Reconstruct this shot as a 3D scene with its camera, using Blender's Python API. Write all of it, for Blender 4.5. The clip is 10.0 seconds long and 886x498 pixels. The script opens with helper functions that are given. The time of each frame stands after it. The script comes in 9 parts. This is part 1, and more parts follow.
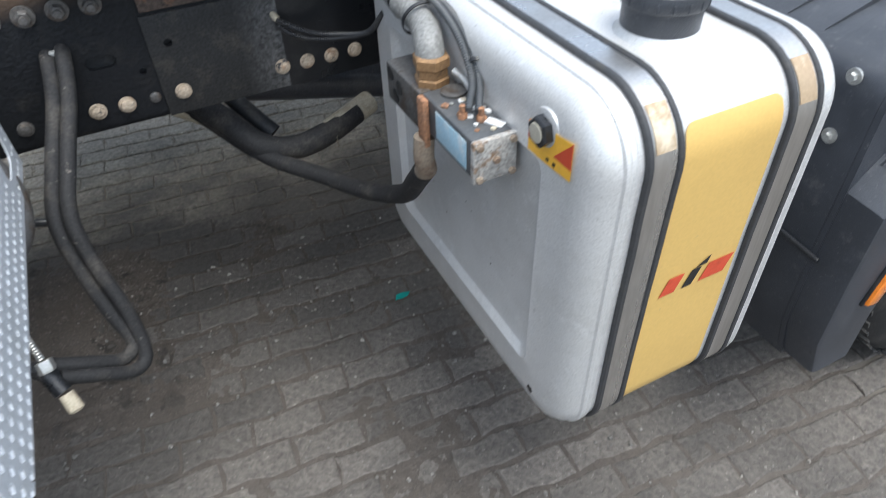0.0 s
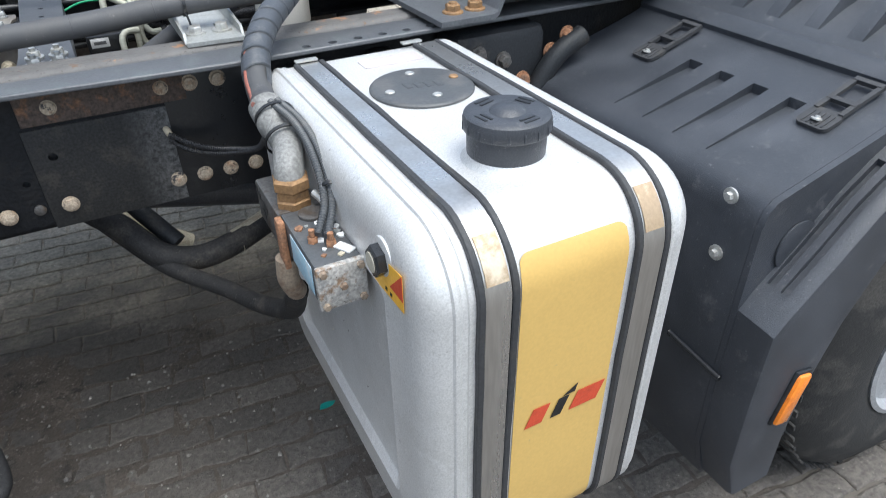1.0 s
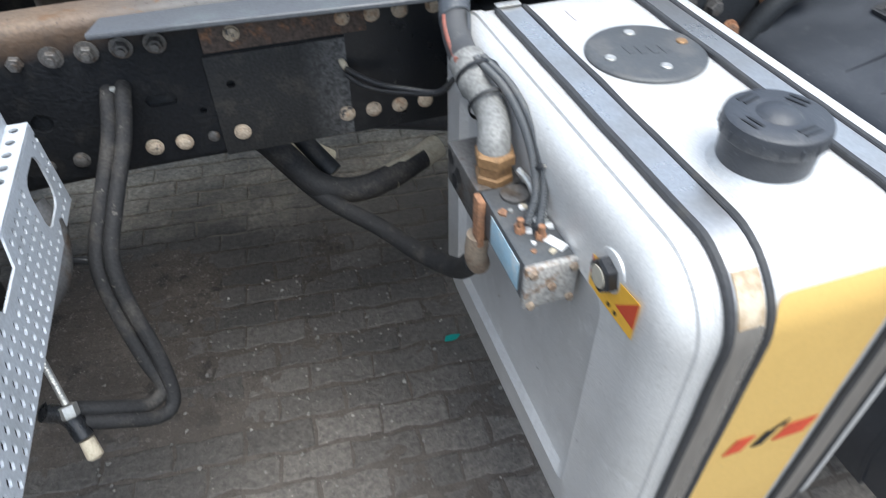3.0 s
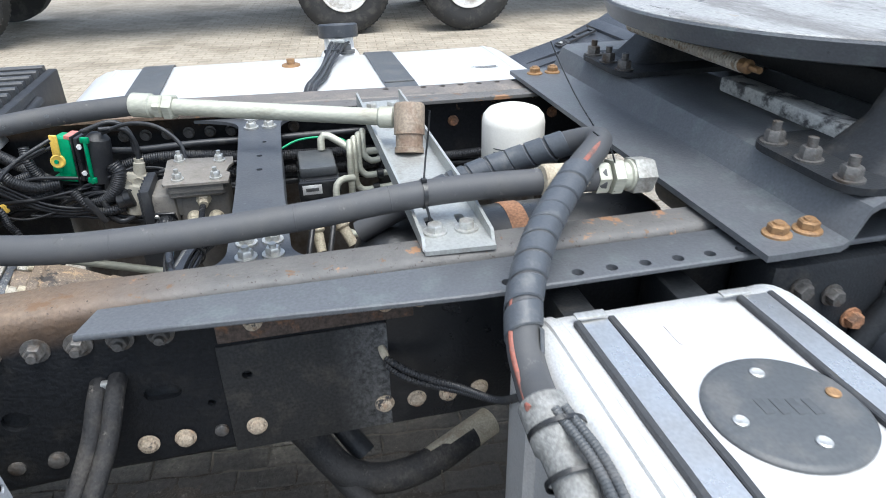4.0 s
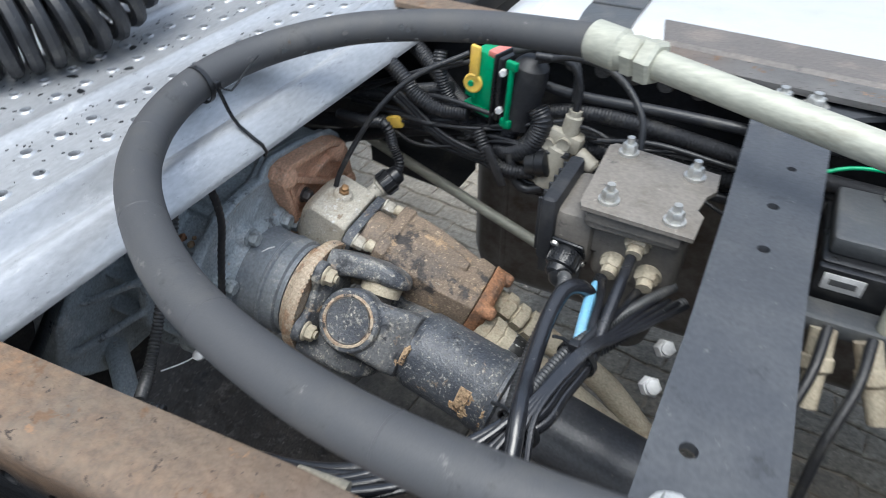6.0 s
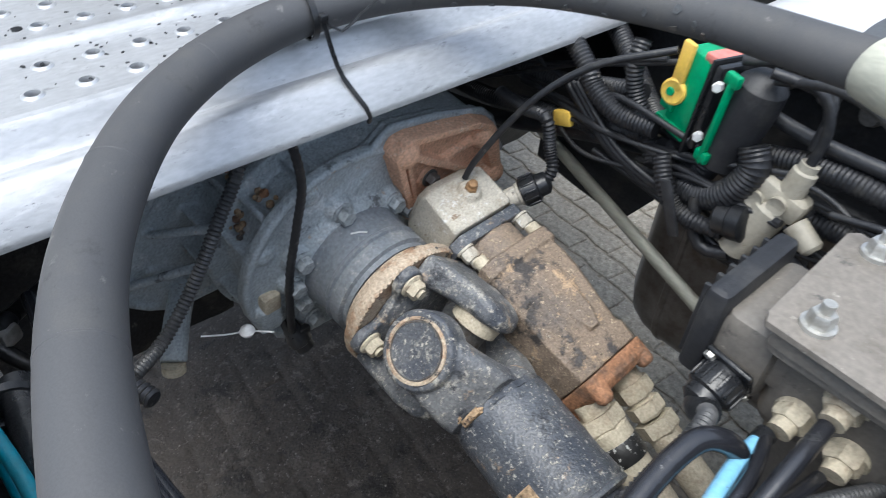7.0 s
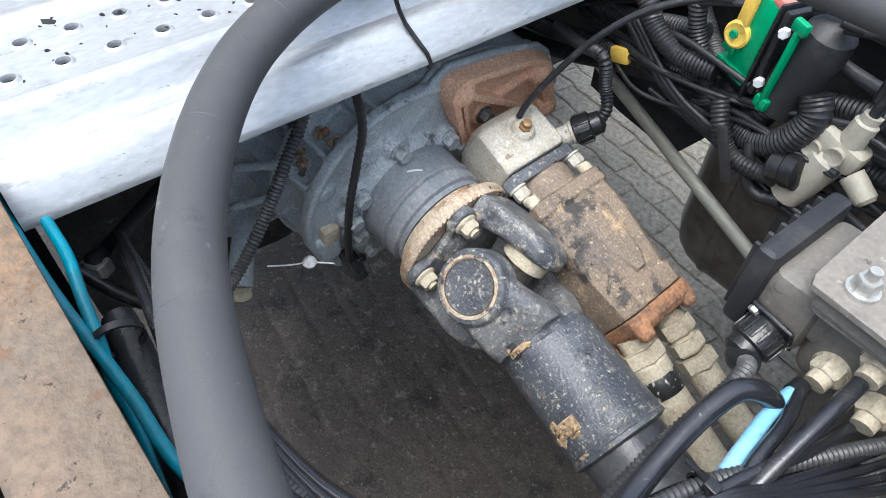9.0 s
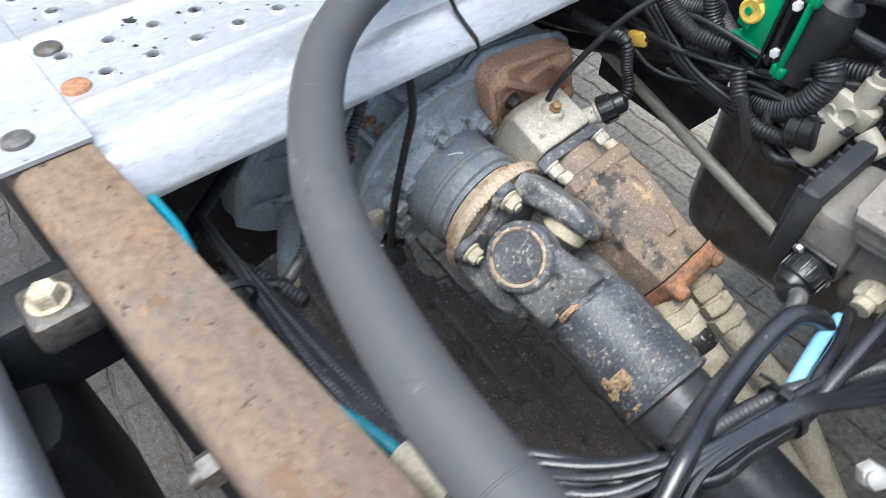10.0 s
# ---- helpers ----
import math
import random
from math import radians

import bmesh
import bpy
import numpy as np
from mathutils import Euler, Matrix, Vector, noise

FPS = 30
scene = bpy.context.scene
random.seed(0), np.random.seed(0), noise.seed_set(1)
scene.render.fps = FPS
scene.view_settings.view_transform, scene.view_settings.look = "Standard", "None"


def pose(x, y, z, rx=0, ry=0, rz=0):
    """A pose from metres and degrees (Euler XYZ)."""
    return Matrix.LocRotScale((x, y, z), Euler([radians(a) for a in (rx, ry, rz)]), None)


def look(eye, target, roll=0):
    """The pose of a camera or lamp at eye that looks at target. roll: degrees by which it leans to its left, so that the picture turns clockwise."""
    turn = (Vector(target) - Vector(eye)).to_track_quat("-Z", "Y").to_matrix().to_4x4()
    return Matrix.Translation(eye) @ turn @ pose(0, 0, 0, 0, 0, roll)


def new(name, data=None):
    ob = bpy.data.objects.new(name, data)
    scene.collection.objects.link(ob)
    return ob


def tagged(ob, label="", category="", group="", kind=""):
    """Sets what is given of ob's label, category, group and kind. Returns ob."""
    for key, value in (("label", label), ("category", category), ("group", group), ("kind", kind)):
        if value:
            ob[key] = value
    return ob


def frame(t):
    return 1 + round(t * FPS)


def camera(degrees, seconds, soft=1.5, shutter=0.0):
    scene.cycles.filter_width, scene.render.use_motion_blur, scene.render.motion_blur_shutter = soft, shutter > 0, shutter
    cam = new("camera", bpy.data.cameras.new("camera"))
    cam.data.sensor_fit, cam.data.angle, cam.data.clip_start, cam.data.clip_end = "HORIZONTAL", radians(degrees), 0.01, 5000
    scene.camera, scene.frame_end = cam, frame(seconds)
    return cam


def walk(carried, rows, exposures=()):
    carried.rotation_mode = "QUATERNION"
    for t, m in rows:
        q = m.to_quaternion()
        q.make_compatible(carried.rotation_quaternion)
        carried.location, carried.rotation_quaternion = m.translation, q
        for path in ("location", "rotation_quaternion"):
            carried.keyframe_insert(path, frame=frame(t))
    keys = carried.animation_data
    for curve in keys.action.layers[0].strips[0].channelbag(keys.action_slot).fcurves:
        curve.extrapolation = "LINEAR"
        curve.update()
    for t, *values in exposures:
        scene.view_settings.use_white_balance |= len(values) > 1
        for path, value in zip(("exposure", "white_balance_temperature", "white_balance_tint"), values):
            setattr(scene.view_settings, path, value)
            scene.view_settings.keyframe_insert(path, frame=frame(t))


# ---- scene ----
cam = camera(67.71, 10.0, soft=0.8, shutter=0.3)
PATH = [
    (0.0, (-0.058, -1.215, 1.447), (0.325, -0.414, 0.640), -2.2),
    (0.2, (-0.003, -1.216, 1.447), (0.401, -0.377, 0.658), -1.9),
    (0.5, (0.068, -1.221, 1.449), (0.487, -0.398, 0.683), -1.4),
    (0.8, (0.109, -1.234, 1.454), (0.553, -0.387, 0.697), -1.1),
    (1.0, (0.117, -1.243, 1.458), (0.574, -0.366, 0.777), -1.0),
    (1.5, (0.111, -1.249, 1.460), (0.580, -0.358, 0.806), -0.8),
    (2.0, (0.114, -1.240, 1.461), (0.501, -0.441, 0.654), -0.4),
    (2.2, (0.113, -1.236, 1.464), (0.464, -0.456, 0.623), -0.6),
    (3.3, (0.022, -0.977, 1.515), (0.258, -0.098, 0.732), -0.5),
    (3.5, (0.035, -0.913, 1.522), (0.264, 0.026, 0.811), -0.7),
    (4.0, (0.103, -0.780, 1.543), (0.344, 0.246, 0.968), -0.9),
    (4.5, (0.102, -0.699, 1.543), (0.155, 0.353, 0.970), -1.0),
    (5.0, (0.037, -0.550, 1.517), (-0.074, 0.502, 0.950), -0.7),
    (5.5, (-0.011, -0.331, 1.511), (-0.268, 0.688, 0.932), -1.1),
    (6.0, (-0.010, -0.105, 1.468), (-0.442, 0.718, 0.710), -0.5),
    (6.2, (-0.009, -0.027, 1.460), (-0.511, 0.740, 0.685), 0.7),
    (7.3, (-0.088, 0.114, 1.358), (-0.762, 0.656, 0.526), 2.0),
    (7.5, (-0.095, 0.114, 1.365), (-0.734, 0.626, 0.488), 2.0),
    (8.0, (-0.100, 0.102, 1.391), (-0.727, 0.593, 0.493), 1.4),
    (8.5, (-0.091, 0.100, 1.400), (-0.715, 0.584, 0.496), 1.3),
    (9.0, (-0.077, 0.096, 1.418), (-0.700, 0.574, 0.511), 1.0),
    (9.5, (-0.069, 0.080, 1.434), (-0.690, 0.565, 0.529), -0.2),
    (9.8, (-0.071, 0.051, 1.431), (-0.690, 0.547, 0.531), -0.2),
    (10.0, (-0.076, -0.011, 1.424), (-0.691, 0.507, 0.533), -0.1),
]
walk(cam, [(t, look(eye, target, roll)) for t, eye, target, roll in PATH],
     exposures=((0.0, 1.10, 6150, 5), (1.5, 0.98, 6150, 5), (2.2, 0.97, 6150, 5), (3.5, 1.2, 6100, 5), (4.5, 1.15, 6080, 5), (6.0, 0.90, 6080, 5), (7.3, 1.18, 6120, 6), (9.0, 1.38, 6120, 6), (10.0, 1.40, 6120, 6)))

CY = 0.400  # centre line of the chassis

# ---------------------------------------------------------------- light
world = bpy.data.worlds.new("sky")
scene.world = world
world.use_nodes = True
wn = world.node_tree
sky = wn.nodes.new("ShaderNodeTexSky")
sky.sky_type, sky.sun_disc = "NISHITA", False
sky.sun_elevation, sky.sun_rotation = radians(73), radians(162)
sky.air_density, sky.dust_density = 1.0, 4.0
pale = wn.nodes.new("ShaderNodeHueSaturation")
pale.inputs["Saturation"].default_value = 0.65
wn.links.new(sky.outputs[0], pale.inputs["Color"])
wn.links.new(pale.outputs[0], wn.nodes["Background"].inputs[0])
wn.nodes["Background"].inputs[1].default_value = 0.165
sun = new("sun", bpy.data.lights.new("sun", "SUN"))
sun.data.energy, sun.data.angle, sun.data.color = 1.0, radians(40), (1.0, 0.99, 0.97)
sun.matrix_world = look((0, 0, 6), (-0.55, 1.68, 0))


# ---------------------------------------------------------------- materials
def mat(name, base, rough=0.5, metal=0.0, dirt=None, amount=0.5, scale=18.0, grain=0.15, bump=0.25, spec=0.5, fine=220.0, stretch=(1, 1, 1), coat=0.0, specks=None, blend=0.06, relief=0.0):
    """A worn surface: a base colour with grain, broken patches of a second colour, uneven gloss and fine relief.
    blend: how softly the patches end; relief: how far patches and splashes stand out."""
    m = bpy.data.materials.new(name)
    m.use_nodes = True
    nt = m.node_tree
    n, l = nt.nodes, nt.links
    b = n["Principled BSDF"]
    co = n.new("ShaderNodeTexCoord")
    mp = n.new("ShaderNodeMapping")
    mp.inputs["Scale"].default_value = stretch
    l.new(co.outputs["Object"], mp.inputs["Vector"])
    big = n.new("ShaderNodeTexNoise")
    big.inputs["Scale"].default_value, big.inputs["Detail"].default_value, big.inputs["Roughness"].default_value = scale, 8, 0.65
    small = n.new("ShaderNodeTexNoise")
    small.inputs["Scale"].default_value, small.inputs["Detail"].default_value = fine, 3
    for t in (big, small):
        l.new(mp.outputs[0], t.inputs["Vector"])
    ramp = n.new("ShaderNodeMapRange")
    ramp.inputs["From Min"].default_value, ramp.inputs["From Max"].default_value = 0.70 - 0.3 * amount - blend, 0.70 - 0.3 * amount + blend
    l.new(big.outputs["Fac"], ramp.inputs["Value"])
    mix = n.new("ShaderNodeMix")
    mix.data_type = "RGBA"
    mix.inputs["A"].default_value = (*base, 1)
    mix.inputs["B"].default_value = (*(dirt or [c * 0.7 for c in base]), 1)
    l.new(ramp.outputs[0], mix.inputs["Factor"])
    tone = n.new("ShaderNodeMapRange")
    tone.inputs["From Min"].default_value, tone.inputs["From Max"].default_value = 0.3, 0.7
    tone.inputs["To Min"].default_value, tone.inputs["To Max"].default_value = 1 - grain, 1 + grain
    l.new(small.outputs["Fac"], tone.inputs["Value"])
    mul = n.new("ShaderNodeVectorMath")
    mul.operation = "SCALE"
    colour = mix.outputs["Result"]
    height = small.outputs["Fac"]
    def raise_by(mask, amount_):
        h = n.new("ShaderNodeMath")
        h.operation = "MULTIPLY_ADD"
        h.inputs[1].default_value = amount_
        l.new(mask, h.inputs[0]), l.new(height, h.inputs[2])
        return h.outputs[0]
    if relief:
        height = raise_by(ramp.outputs[0], relief)
    for tint, share, size, seed in specks or ():
        # scuffs, mud splashes or grit in a further colour
        sp = n.new("ShaderNodeTexNoise")
        sp.noise_dimensions = "4D"
        sp.inputs["W"].default_value = seed
        sp.inputs["Scale"].default_value, sp.inputs["Detail"].default_value, sp.inputs["Roughness"].default_value = size, 6, 0.75
        l.new(mp.outputs[0], sp.inputs["Vector"])
        cutoff = n.new("ShaderNodeMapRange")
        cutoff.inputs["From Min"].default_value, cutoff.inputs["From Max"].default_value = 0.695 - 0.25 * share - blend * 0.4, 0.695 - 0.25 * share + blend * 0.4
        l.new(sp.outputs["Fac"], cutoff.inputs["Value"])
        over = n.new("ShaderNodeMix")
        over.data_type = "RGBA"
        over.inputs["B"].default_value = (*tint, 1)
        l.new(colour, over.inputs["A"]), l.new(cutoff.outputs[0], over.inputs["Factor"])
        colour = over.outputs["Result"]
        if relief:
            height = raise_by(cutoff.outputs[0], relief)
    l.new(colour, mul.inputs[0])
    l.new(tone.outputs[0], mul.inputs["Scale"])
    l.new(mul.outputs[0], b.inputs["Base Color"])
    ro = n.new("ShaderNodeMapRange")
    ro.inputs["To Min"].default_value, ro.inputs["To Max"].default_value = max(0.04, rough - 0.12), min(1, rough + 0.16)
    l.new(big.outputs["Fac"], ro.inputs["Value"])
    l.new(ro.outputs[0], b.inputs["Roughness"])
    b.inputs["Metallic"].default_value = metal
    b.inputs["Specular IOR Level"].default_value = spec
    b.inputs["Coat Weight"].default_value = coat
    bp = n.new("ShaderNodeBump")
    bp.inputs["Strength"].default_value, bp.inputs["Distance"].default_value = bump, 0.002
    l.new(height, bp.inputs["Height"])
    l.new(bp.outputs[0], b.inputs["Normal"])
    return m


def stain_or_shade(m, colour, axis, lo, hi, strength=1.0, scale=9.0, zlo=None, zhi=None, breakup=0.5):
    """Lays broken stains, and painted shade, over a material, growing along one axis of the object and, if given,
    upwards.
    """
    nt = m.node_tree
    n, l = nt.nodes, nt.links
    b = n["Principled BSDF"]
    src = b.inputs["Base Color"].links[0].from_socket
    co = n.new("ShaderNodeTexCoord")
    sep = n.new("ShaderNodeSeparateXYZ")
    l.new(co.outputs["Object"], sep.inputs[0])
    r = n.new("ShaderNodeMapRange")
    r.inputs["From Min"].default_value, r.inputs["From Max"].default_value = lo, hi
    l.new(sep.outputs["XYZ".index(axis)], r.inputs["Value"])
    fac = r.outputs[0]
    if zlo is not None:
        rz = n.new("ShaderNodeMapRange")
        rz.inputs["From Min"].default_value, rz.inputs["From Max"].default_value = zlo, zhi
        l.new(sep.outputs["Z"], rz.inputs["Value"])
        mm = n.new("ShaderNodeMath")
        mm.operation = "MULTIPLY"
        l.new(fac, mm.inputs[0]), l.new(rz.outputs[0], mm.inputs[1])
        fac = mm.outputs[0]
    nz = n.new("ShaderNodeTexNoise")
    nz.inputs["Scale"].default_value, nz.inputs["Detail"].default_value, nz.inputs["Roughness"].default_value = scale, 9, 0.7
    l.new(co.outputs["Object"], nz.inputs["Vector"])
    rn = n.new("ShaderNodeMapRange")
    rn.inputs["From Min"].default_value, rn.inputs["From Max"].default_value = 0.35, 0.65
    rn.inputs["To Min"].default_value, rn.inputs["To Max"].default_value = 1 - breakup, 1
    l.new(nz.outputs["Fac"], rn.inputs["Value"])
    m2 = n.new("ShaderNodeMath")
    m2.operation = "MULTIPLY"
    l.new(fac, m2.inputs[0]), l.new(rn.outputs[0], m2.inputs[1])
    m3 = n.new("ShaderNodeMath")
    m3.operation = "MULTIPLY"
    m3.inputs[1].default_value = strength
    l.new(m2.outputs[0], m3.inputs[0])
    mix = n.new("ShaderNodeMix")
    mix.data_type = "RGBA"
    mix.inputs["B"].default_value = (*colour, 1)
    l.new(src, mix.inputs["A"]), l.new(m3.outputs[0], mix.inputs["Factor"])
    l.new(mix.outputs["Result"], b.inputs["Base Color"])
    return m


M = {}
M["frame"] = mat("chassis paint", (0.016, 0.018, 0.021), 0.55, dirt=(0.038, 0.036, 0.034), amount=0.35, scale=14, grain=0.3, bump=0.4, spec=0.35)
M["rail"] = mat("rail paint", (0.009, 0.010, 0.012), 0.55, dirt=(0.02, 0.0195, 0.019), amount=0.35, scale=12, grain=0.3, bump=0.9, spec=0.25, fine=150)
stain_or_shade(M["rail"], (0.15, 0.145, 0.14), "Z", 1.066, 1.086, 0.95, 22, breakup=0.25)
stain_or_shade(M["rail"], (0.25, 0.155, 0.09), "X", -0.02, -0.42, 0.95, 16, 1.03, 1.075, breakup=0.6)
stain_or_shade(M["rail"], (0.185, 0.13, 0.085), "X", -0.1, -0.4, 0.9, 24, 1.07, 1.086, breakup=1.0)
stain_or_shade(M["rail"], (0.30, 0.16, 0.08), "X", -0.1, -0.4, 0.8, 11, 1.06, 1.086, breakup=1.0)
stain_or_shade(M["rail"], (0.085, 0.06, 0.045), "X", -0.05, -0.3, 0.9, 120, 1.05, 1.08, breakup=1.0)
stain_or_shade(M["rail"], (0.12, 0.105, 0.09), "X", -0.1, -0.4, 0.85, 6, 1.055, 1.08, breakup=1.0)
stain_or_shade(M["rail"], (0.27, 0.21, 0.15), "X", -0.1, -0.4, 0.4, 75, 1.07, 1.086, breakup=1.0)


def pits(m, colour, scale, share, zlo=1.04, zhi=1.075):
    """Sparse small rust marks over whatever colour a material has, on its upper part."""
    n, l = m.node_tree.nodes, m.node_tree.links
    b = n["Principled BSDF"]
    co, nz, r, mix = n.new("ShaderNodeTexCoord"), n.new("ShaderNodeTexNoise"), n.new("ShaderNodeMapRange"), n.new("ShaderNodeMix")
    nz.inputs["Scale"].default_value, nz.inputs["Detail"].default_value, nz.inputs["Roughness"].default_value = scale, 5, 0.7
    r.inputs["From Min"].default_value, r.inputs["From Max"].default_value = 0.70 - 0.25 * share, 0.735 - 0.25 * share
    mix.data_type = "RGBA"
    mix.inputs["B"].default_value = (*colour, 1)
    sep, top, mul = n.new("ShaderNodeSeparateXYZ"), n.new("ShaderNodeMapRange"), n.new("ShaderNodeMath")
    mul.operation = "MULTIPLY"
    top.inputs["From Min"].default_value, top.inputs["From Max"].default_value = zlo, zhi
    l.new(co.outputs["Object"], sep.inputs[0]), l.new(sep.outputs["Z"], top.inputs["Value"])
    l.new(co.outputs["Object"], nz.inputs["Vector"]), l.new(nz.outputs["Fac"], r.inputs["Value"])
    l.new(r.outputs[0], mul.inputs[0]), l.new(top.outputs[0], mul.inputs[1]), l.new(mul.outputs[0], mix.inputs["Factor"])
    l.new(b.inputs["Base Color"].links[0].from_socket, mix.inputs["A"]), l.new(mix.outputs["Result"], b.inputs["Base Color"])


pits(M["rail"], (0.25, 0.155, 0.095), 30, 0.22)
pits(M["rail"], (0.045, 0.035, 0.030), 130, 0.32)
pits(M["rail"], (0.30, 0.17, 0.095), 11, 0.32)
pits(M["rail"], (0.15, 0.095, 0.06), 24, 0.34)
M["greyplate"] = mat("grey painted plate", (0.09, 0.095, 0.104), 0.42, dirt=(0.108, 0.12, 0.125), amount=0.4, scale=25, grain=0.15, specks=(((0.3, 0.295, 0.285), 0.08, 70, 1.0), ((0.05, 0.052, 0.056), 0.12, 35, 2.0)))
M["darkplate"] = mat("dark grey plate", (0.058, 0.062, 0.070), 0.42, dirt=(0.075, 0.079, 0.086), amount=0.4, scale=18, grain=0.15, blend=0.12, specks=(((0.22, 0.22, 0.21), 0.10, 60, 1.0), ((0.035, 0.037, 0.04), 0.25, 30, 2.0)))
M["dustyplate"] = mat("dusty painted angle", (0.135, 0.122, 0.112), 0.55, dirt=(0.19, 0.165, 0.145), amount=0.45, scale=14, grain=0.2, bump=0.4, specks=(((0.07, 0.066, 0.064), 0.25, 30, 1.0),))
M["cabreflector"] = mat("pale cab reflector", (0.62, 0.62, 0.60), 0.4, dirt=(0.5, 0.49, 0.47), amount=0.4, scale=5, grain=0.05, blend=0.12)
M["webplate"] = mat("dull web plate", (0.024, 0.024, 0.024), 0.65, dirt=(0.042, 0.039, 0.035), amount=0.4, scale=20, grain=0.35, spec=0.3)
M["alu"] = mat("satin aluminium", (0.67, 0.67, 0.665), 0.38, 0.4, dirt=(0.585, 0.58, 0.565), amount=0.5, scale=8, grain=0.12, bump=0.14, fine=420, blend=0.14, specks=(((0.47, 0.465, 0.45), 0.22, 120, 1.0), ((0.73, 0.73, 0.725), 0.3, 30, 2.0), ((0.2, 0.19, 0.175), 0.05, 70, 3.0)))
M["strap"] = mat("bright strap", (0.62, 0.61, 0.59), 0.27, 0.92, dirt=(0.52, 0.50, 0.47), amount=0.4, scale=12, grain=0.08, bump=0.06, stretch=(1, 1, 0.1), blend=0.12)
M["rubber"] = mat("black rubber", (0.036, 0.037, 0.040), 0.55, dirt=(0.05, 0.048, 0.045), amount=0.3, scale=30, grain=0.2, specks=(((0.12, 0.115, 0.105), 0.1, 90, 1.0),))
M["hose"] = mat("cloth-faced hose", (0.062, 0.063, 0.067), 0.6, dirt=(0.085, 0.083, 0.08), amount=0.25, scale=14, grain=0.08, bump=0.05, fine=900, blend=0.12, specks=(((0.16, 0.155, 0.15), 0.14, 60, 1.0), ((0.035, 0.035, 0.037), 0.2, 24, 2.0)))
M["blackhose"] = mat("black hose", (0.020, 0.021, 0.024), 0.40, dirt=(0.045, 0.044, 0.042), amount=0.35, scale=25, grain=0.2, spec=0.5, specks=(((0.13, 0.125, 0.115), 0.2, 80, 1.0),))
M["airline"] = mat("satin black nylon line", (0.015, 0.016, 0.020), 0.22, dirt=(0.030, 0.031, 0.034), amount=0.4, scale=18, grain=0.15, bump=0.1, spec=0.8, specks=(((0.15, 0.145, 0.135), 0.12, 90, 1.0),))
M["dullhose"] = mat("dusty dull hose", (0.022, 0.022, 0.023), 0.68, dirt=(0.05, 0.046, 0.042), amount=0.45, scale=14, grain=0.3, bump=0.6, spec=0.3, relief=0.3, specks=(((0.12, 0.11, 0.10), 0.25, 50, 1.0),))
M["wrap"] = mat("spiral wrap", (0.06, 0.067, 0.078), 0.42, dirt=(0.1, 0.105, 0.11), amount=0.35, scale=30, grain=0.1)
M["redmark"] = mat("red paint mark", (0.26, 0.085, 0.06), 0.6, dirt=(0.12, 0.07, 0.06), amount=0.6)
M["plastic"] = mat("black fender plastic", (0.033, 0.037, 0.045), 0.38, dirt=(0.052, 0.057, 0.068), amount=0.45, scale=7, grain=0.2, bump=0.4, fine=500, spec=0.6, blend=0.12, specks=(((0.16, 0.16, 0.165), 0.2, 150, 1.0), ((0.085, 0.087, 0.093), 0.25, 20, 2.0)))
M["slat"] = mat("weathered black slat", (0.05, 0.052, 0.056), 0.35, dirt=(0.085, 0.085, 0.085), amount=0.4, scale=16, grain=0.2)
M["gloss"] = mat("black plastic", (0.014, 0.015, 0.017), 0.28, dirt=(0.03, 0.03, 0.03), amount=0.3, grain=0.15)
M["cast"] = mat("slate cast housing", (0.39, 0.435, 0.46), 0.5, dirt=(0.29, 0.325, 0.342), amount=0.5, scale=9, grain=0.22, bump=0.6, fine=300, blend=0.08, relief=0.35, specks=(((0.52, 0.55, 0.56), 0.4, 16, 1.0), ((0.54, 0.54, 0.51), 0.25, 120, 3.0), ((0.36, 0.27, 0.19), 0.16, 34, 5.0), ((0.12, 0.13, 0.138), 0.3, 22, 7.0)))
M["castbolt"] = mat("dusty slate bolt", (0.36, 0.39, 0.40), 0.45, 0.2, dirt=(0.2, 0.215, 0.22), amount=0.4, scale=60, grain=0.25, bump=0.5)
M["sleeve"] = mat("bare dark sleeve", (0.06, 0.064, 0.075), 0.3, 0.2, dirt=(0.085, 0.088, 0.095), amount=0.4, scale=14, grain=0.2, bump=0.2, blend=0.12, specks=(((0.25, 0.23, 0.2), 0.15, 120, 1.0),))
M["dustyforge"] = mat("dusty black forging", (0.055, 0.062, 0.076), 0.42, dirt=(0.15, 0.155, 0.16), amount=0.75, scale=11, grain=0.3, bump=0.6, fine=340, blend=0.10, relief=0.4, specks=(((0.34, 0.325, 0.285), 0.46, 30, 2.0), ((0.48, 0.45, 0.39), 0.40, 150, 3.0), ((0.42, 0.30, 0.19), 0.30, 22, 4.0), ((0.03, 0.033, 0.04), 0.36, 30, 8.0)))
M["slate"] = mat("smooth slate paint", (0.165, 0.185, 0.21), 0.36, dirt=(0.225, 0.24, 0.255), amount=0.45, scale=14, grain=0.2, bump=0.25, blend=0.12, specks=(((0.36, 0.36, 0.35), 0.3, 30, 1.0), ((0.45, 0.44, 0.4), 0.2, 200, 2.0)))
M["conduit"] = mat("dusty split conduit", (0.045, 0.047, 0.05), 0.4, dirt=(0.09, 0.09, 0.09), amount=0.4, scale=30, grain=0.2, specks=(((0.2, 0.19, 0.17), 0.1, 70, 1.0),))
M["tag"] = mat("printed tag", (0.02, 0.02, 0.02), 0.4, dirt=(0.4, 0.4, 0.38), amount=0.35, scale=110, grain=0.1, blend=0.02)
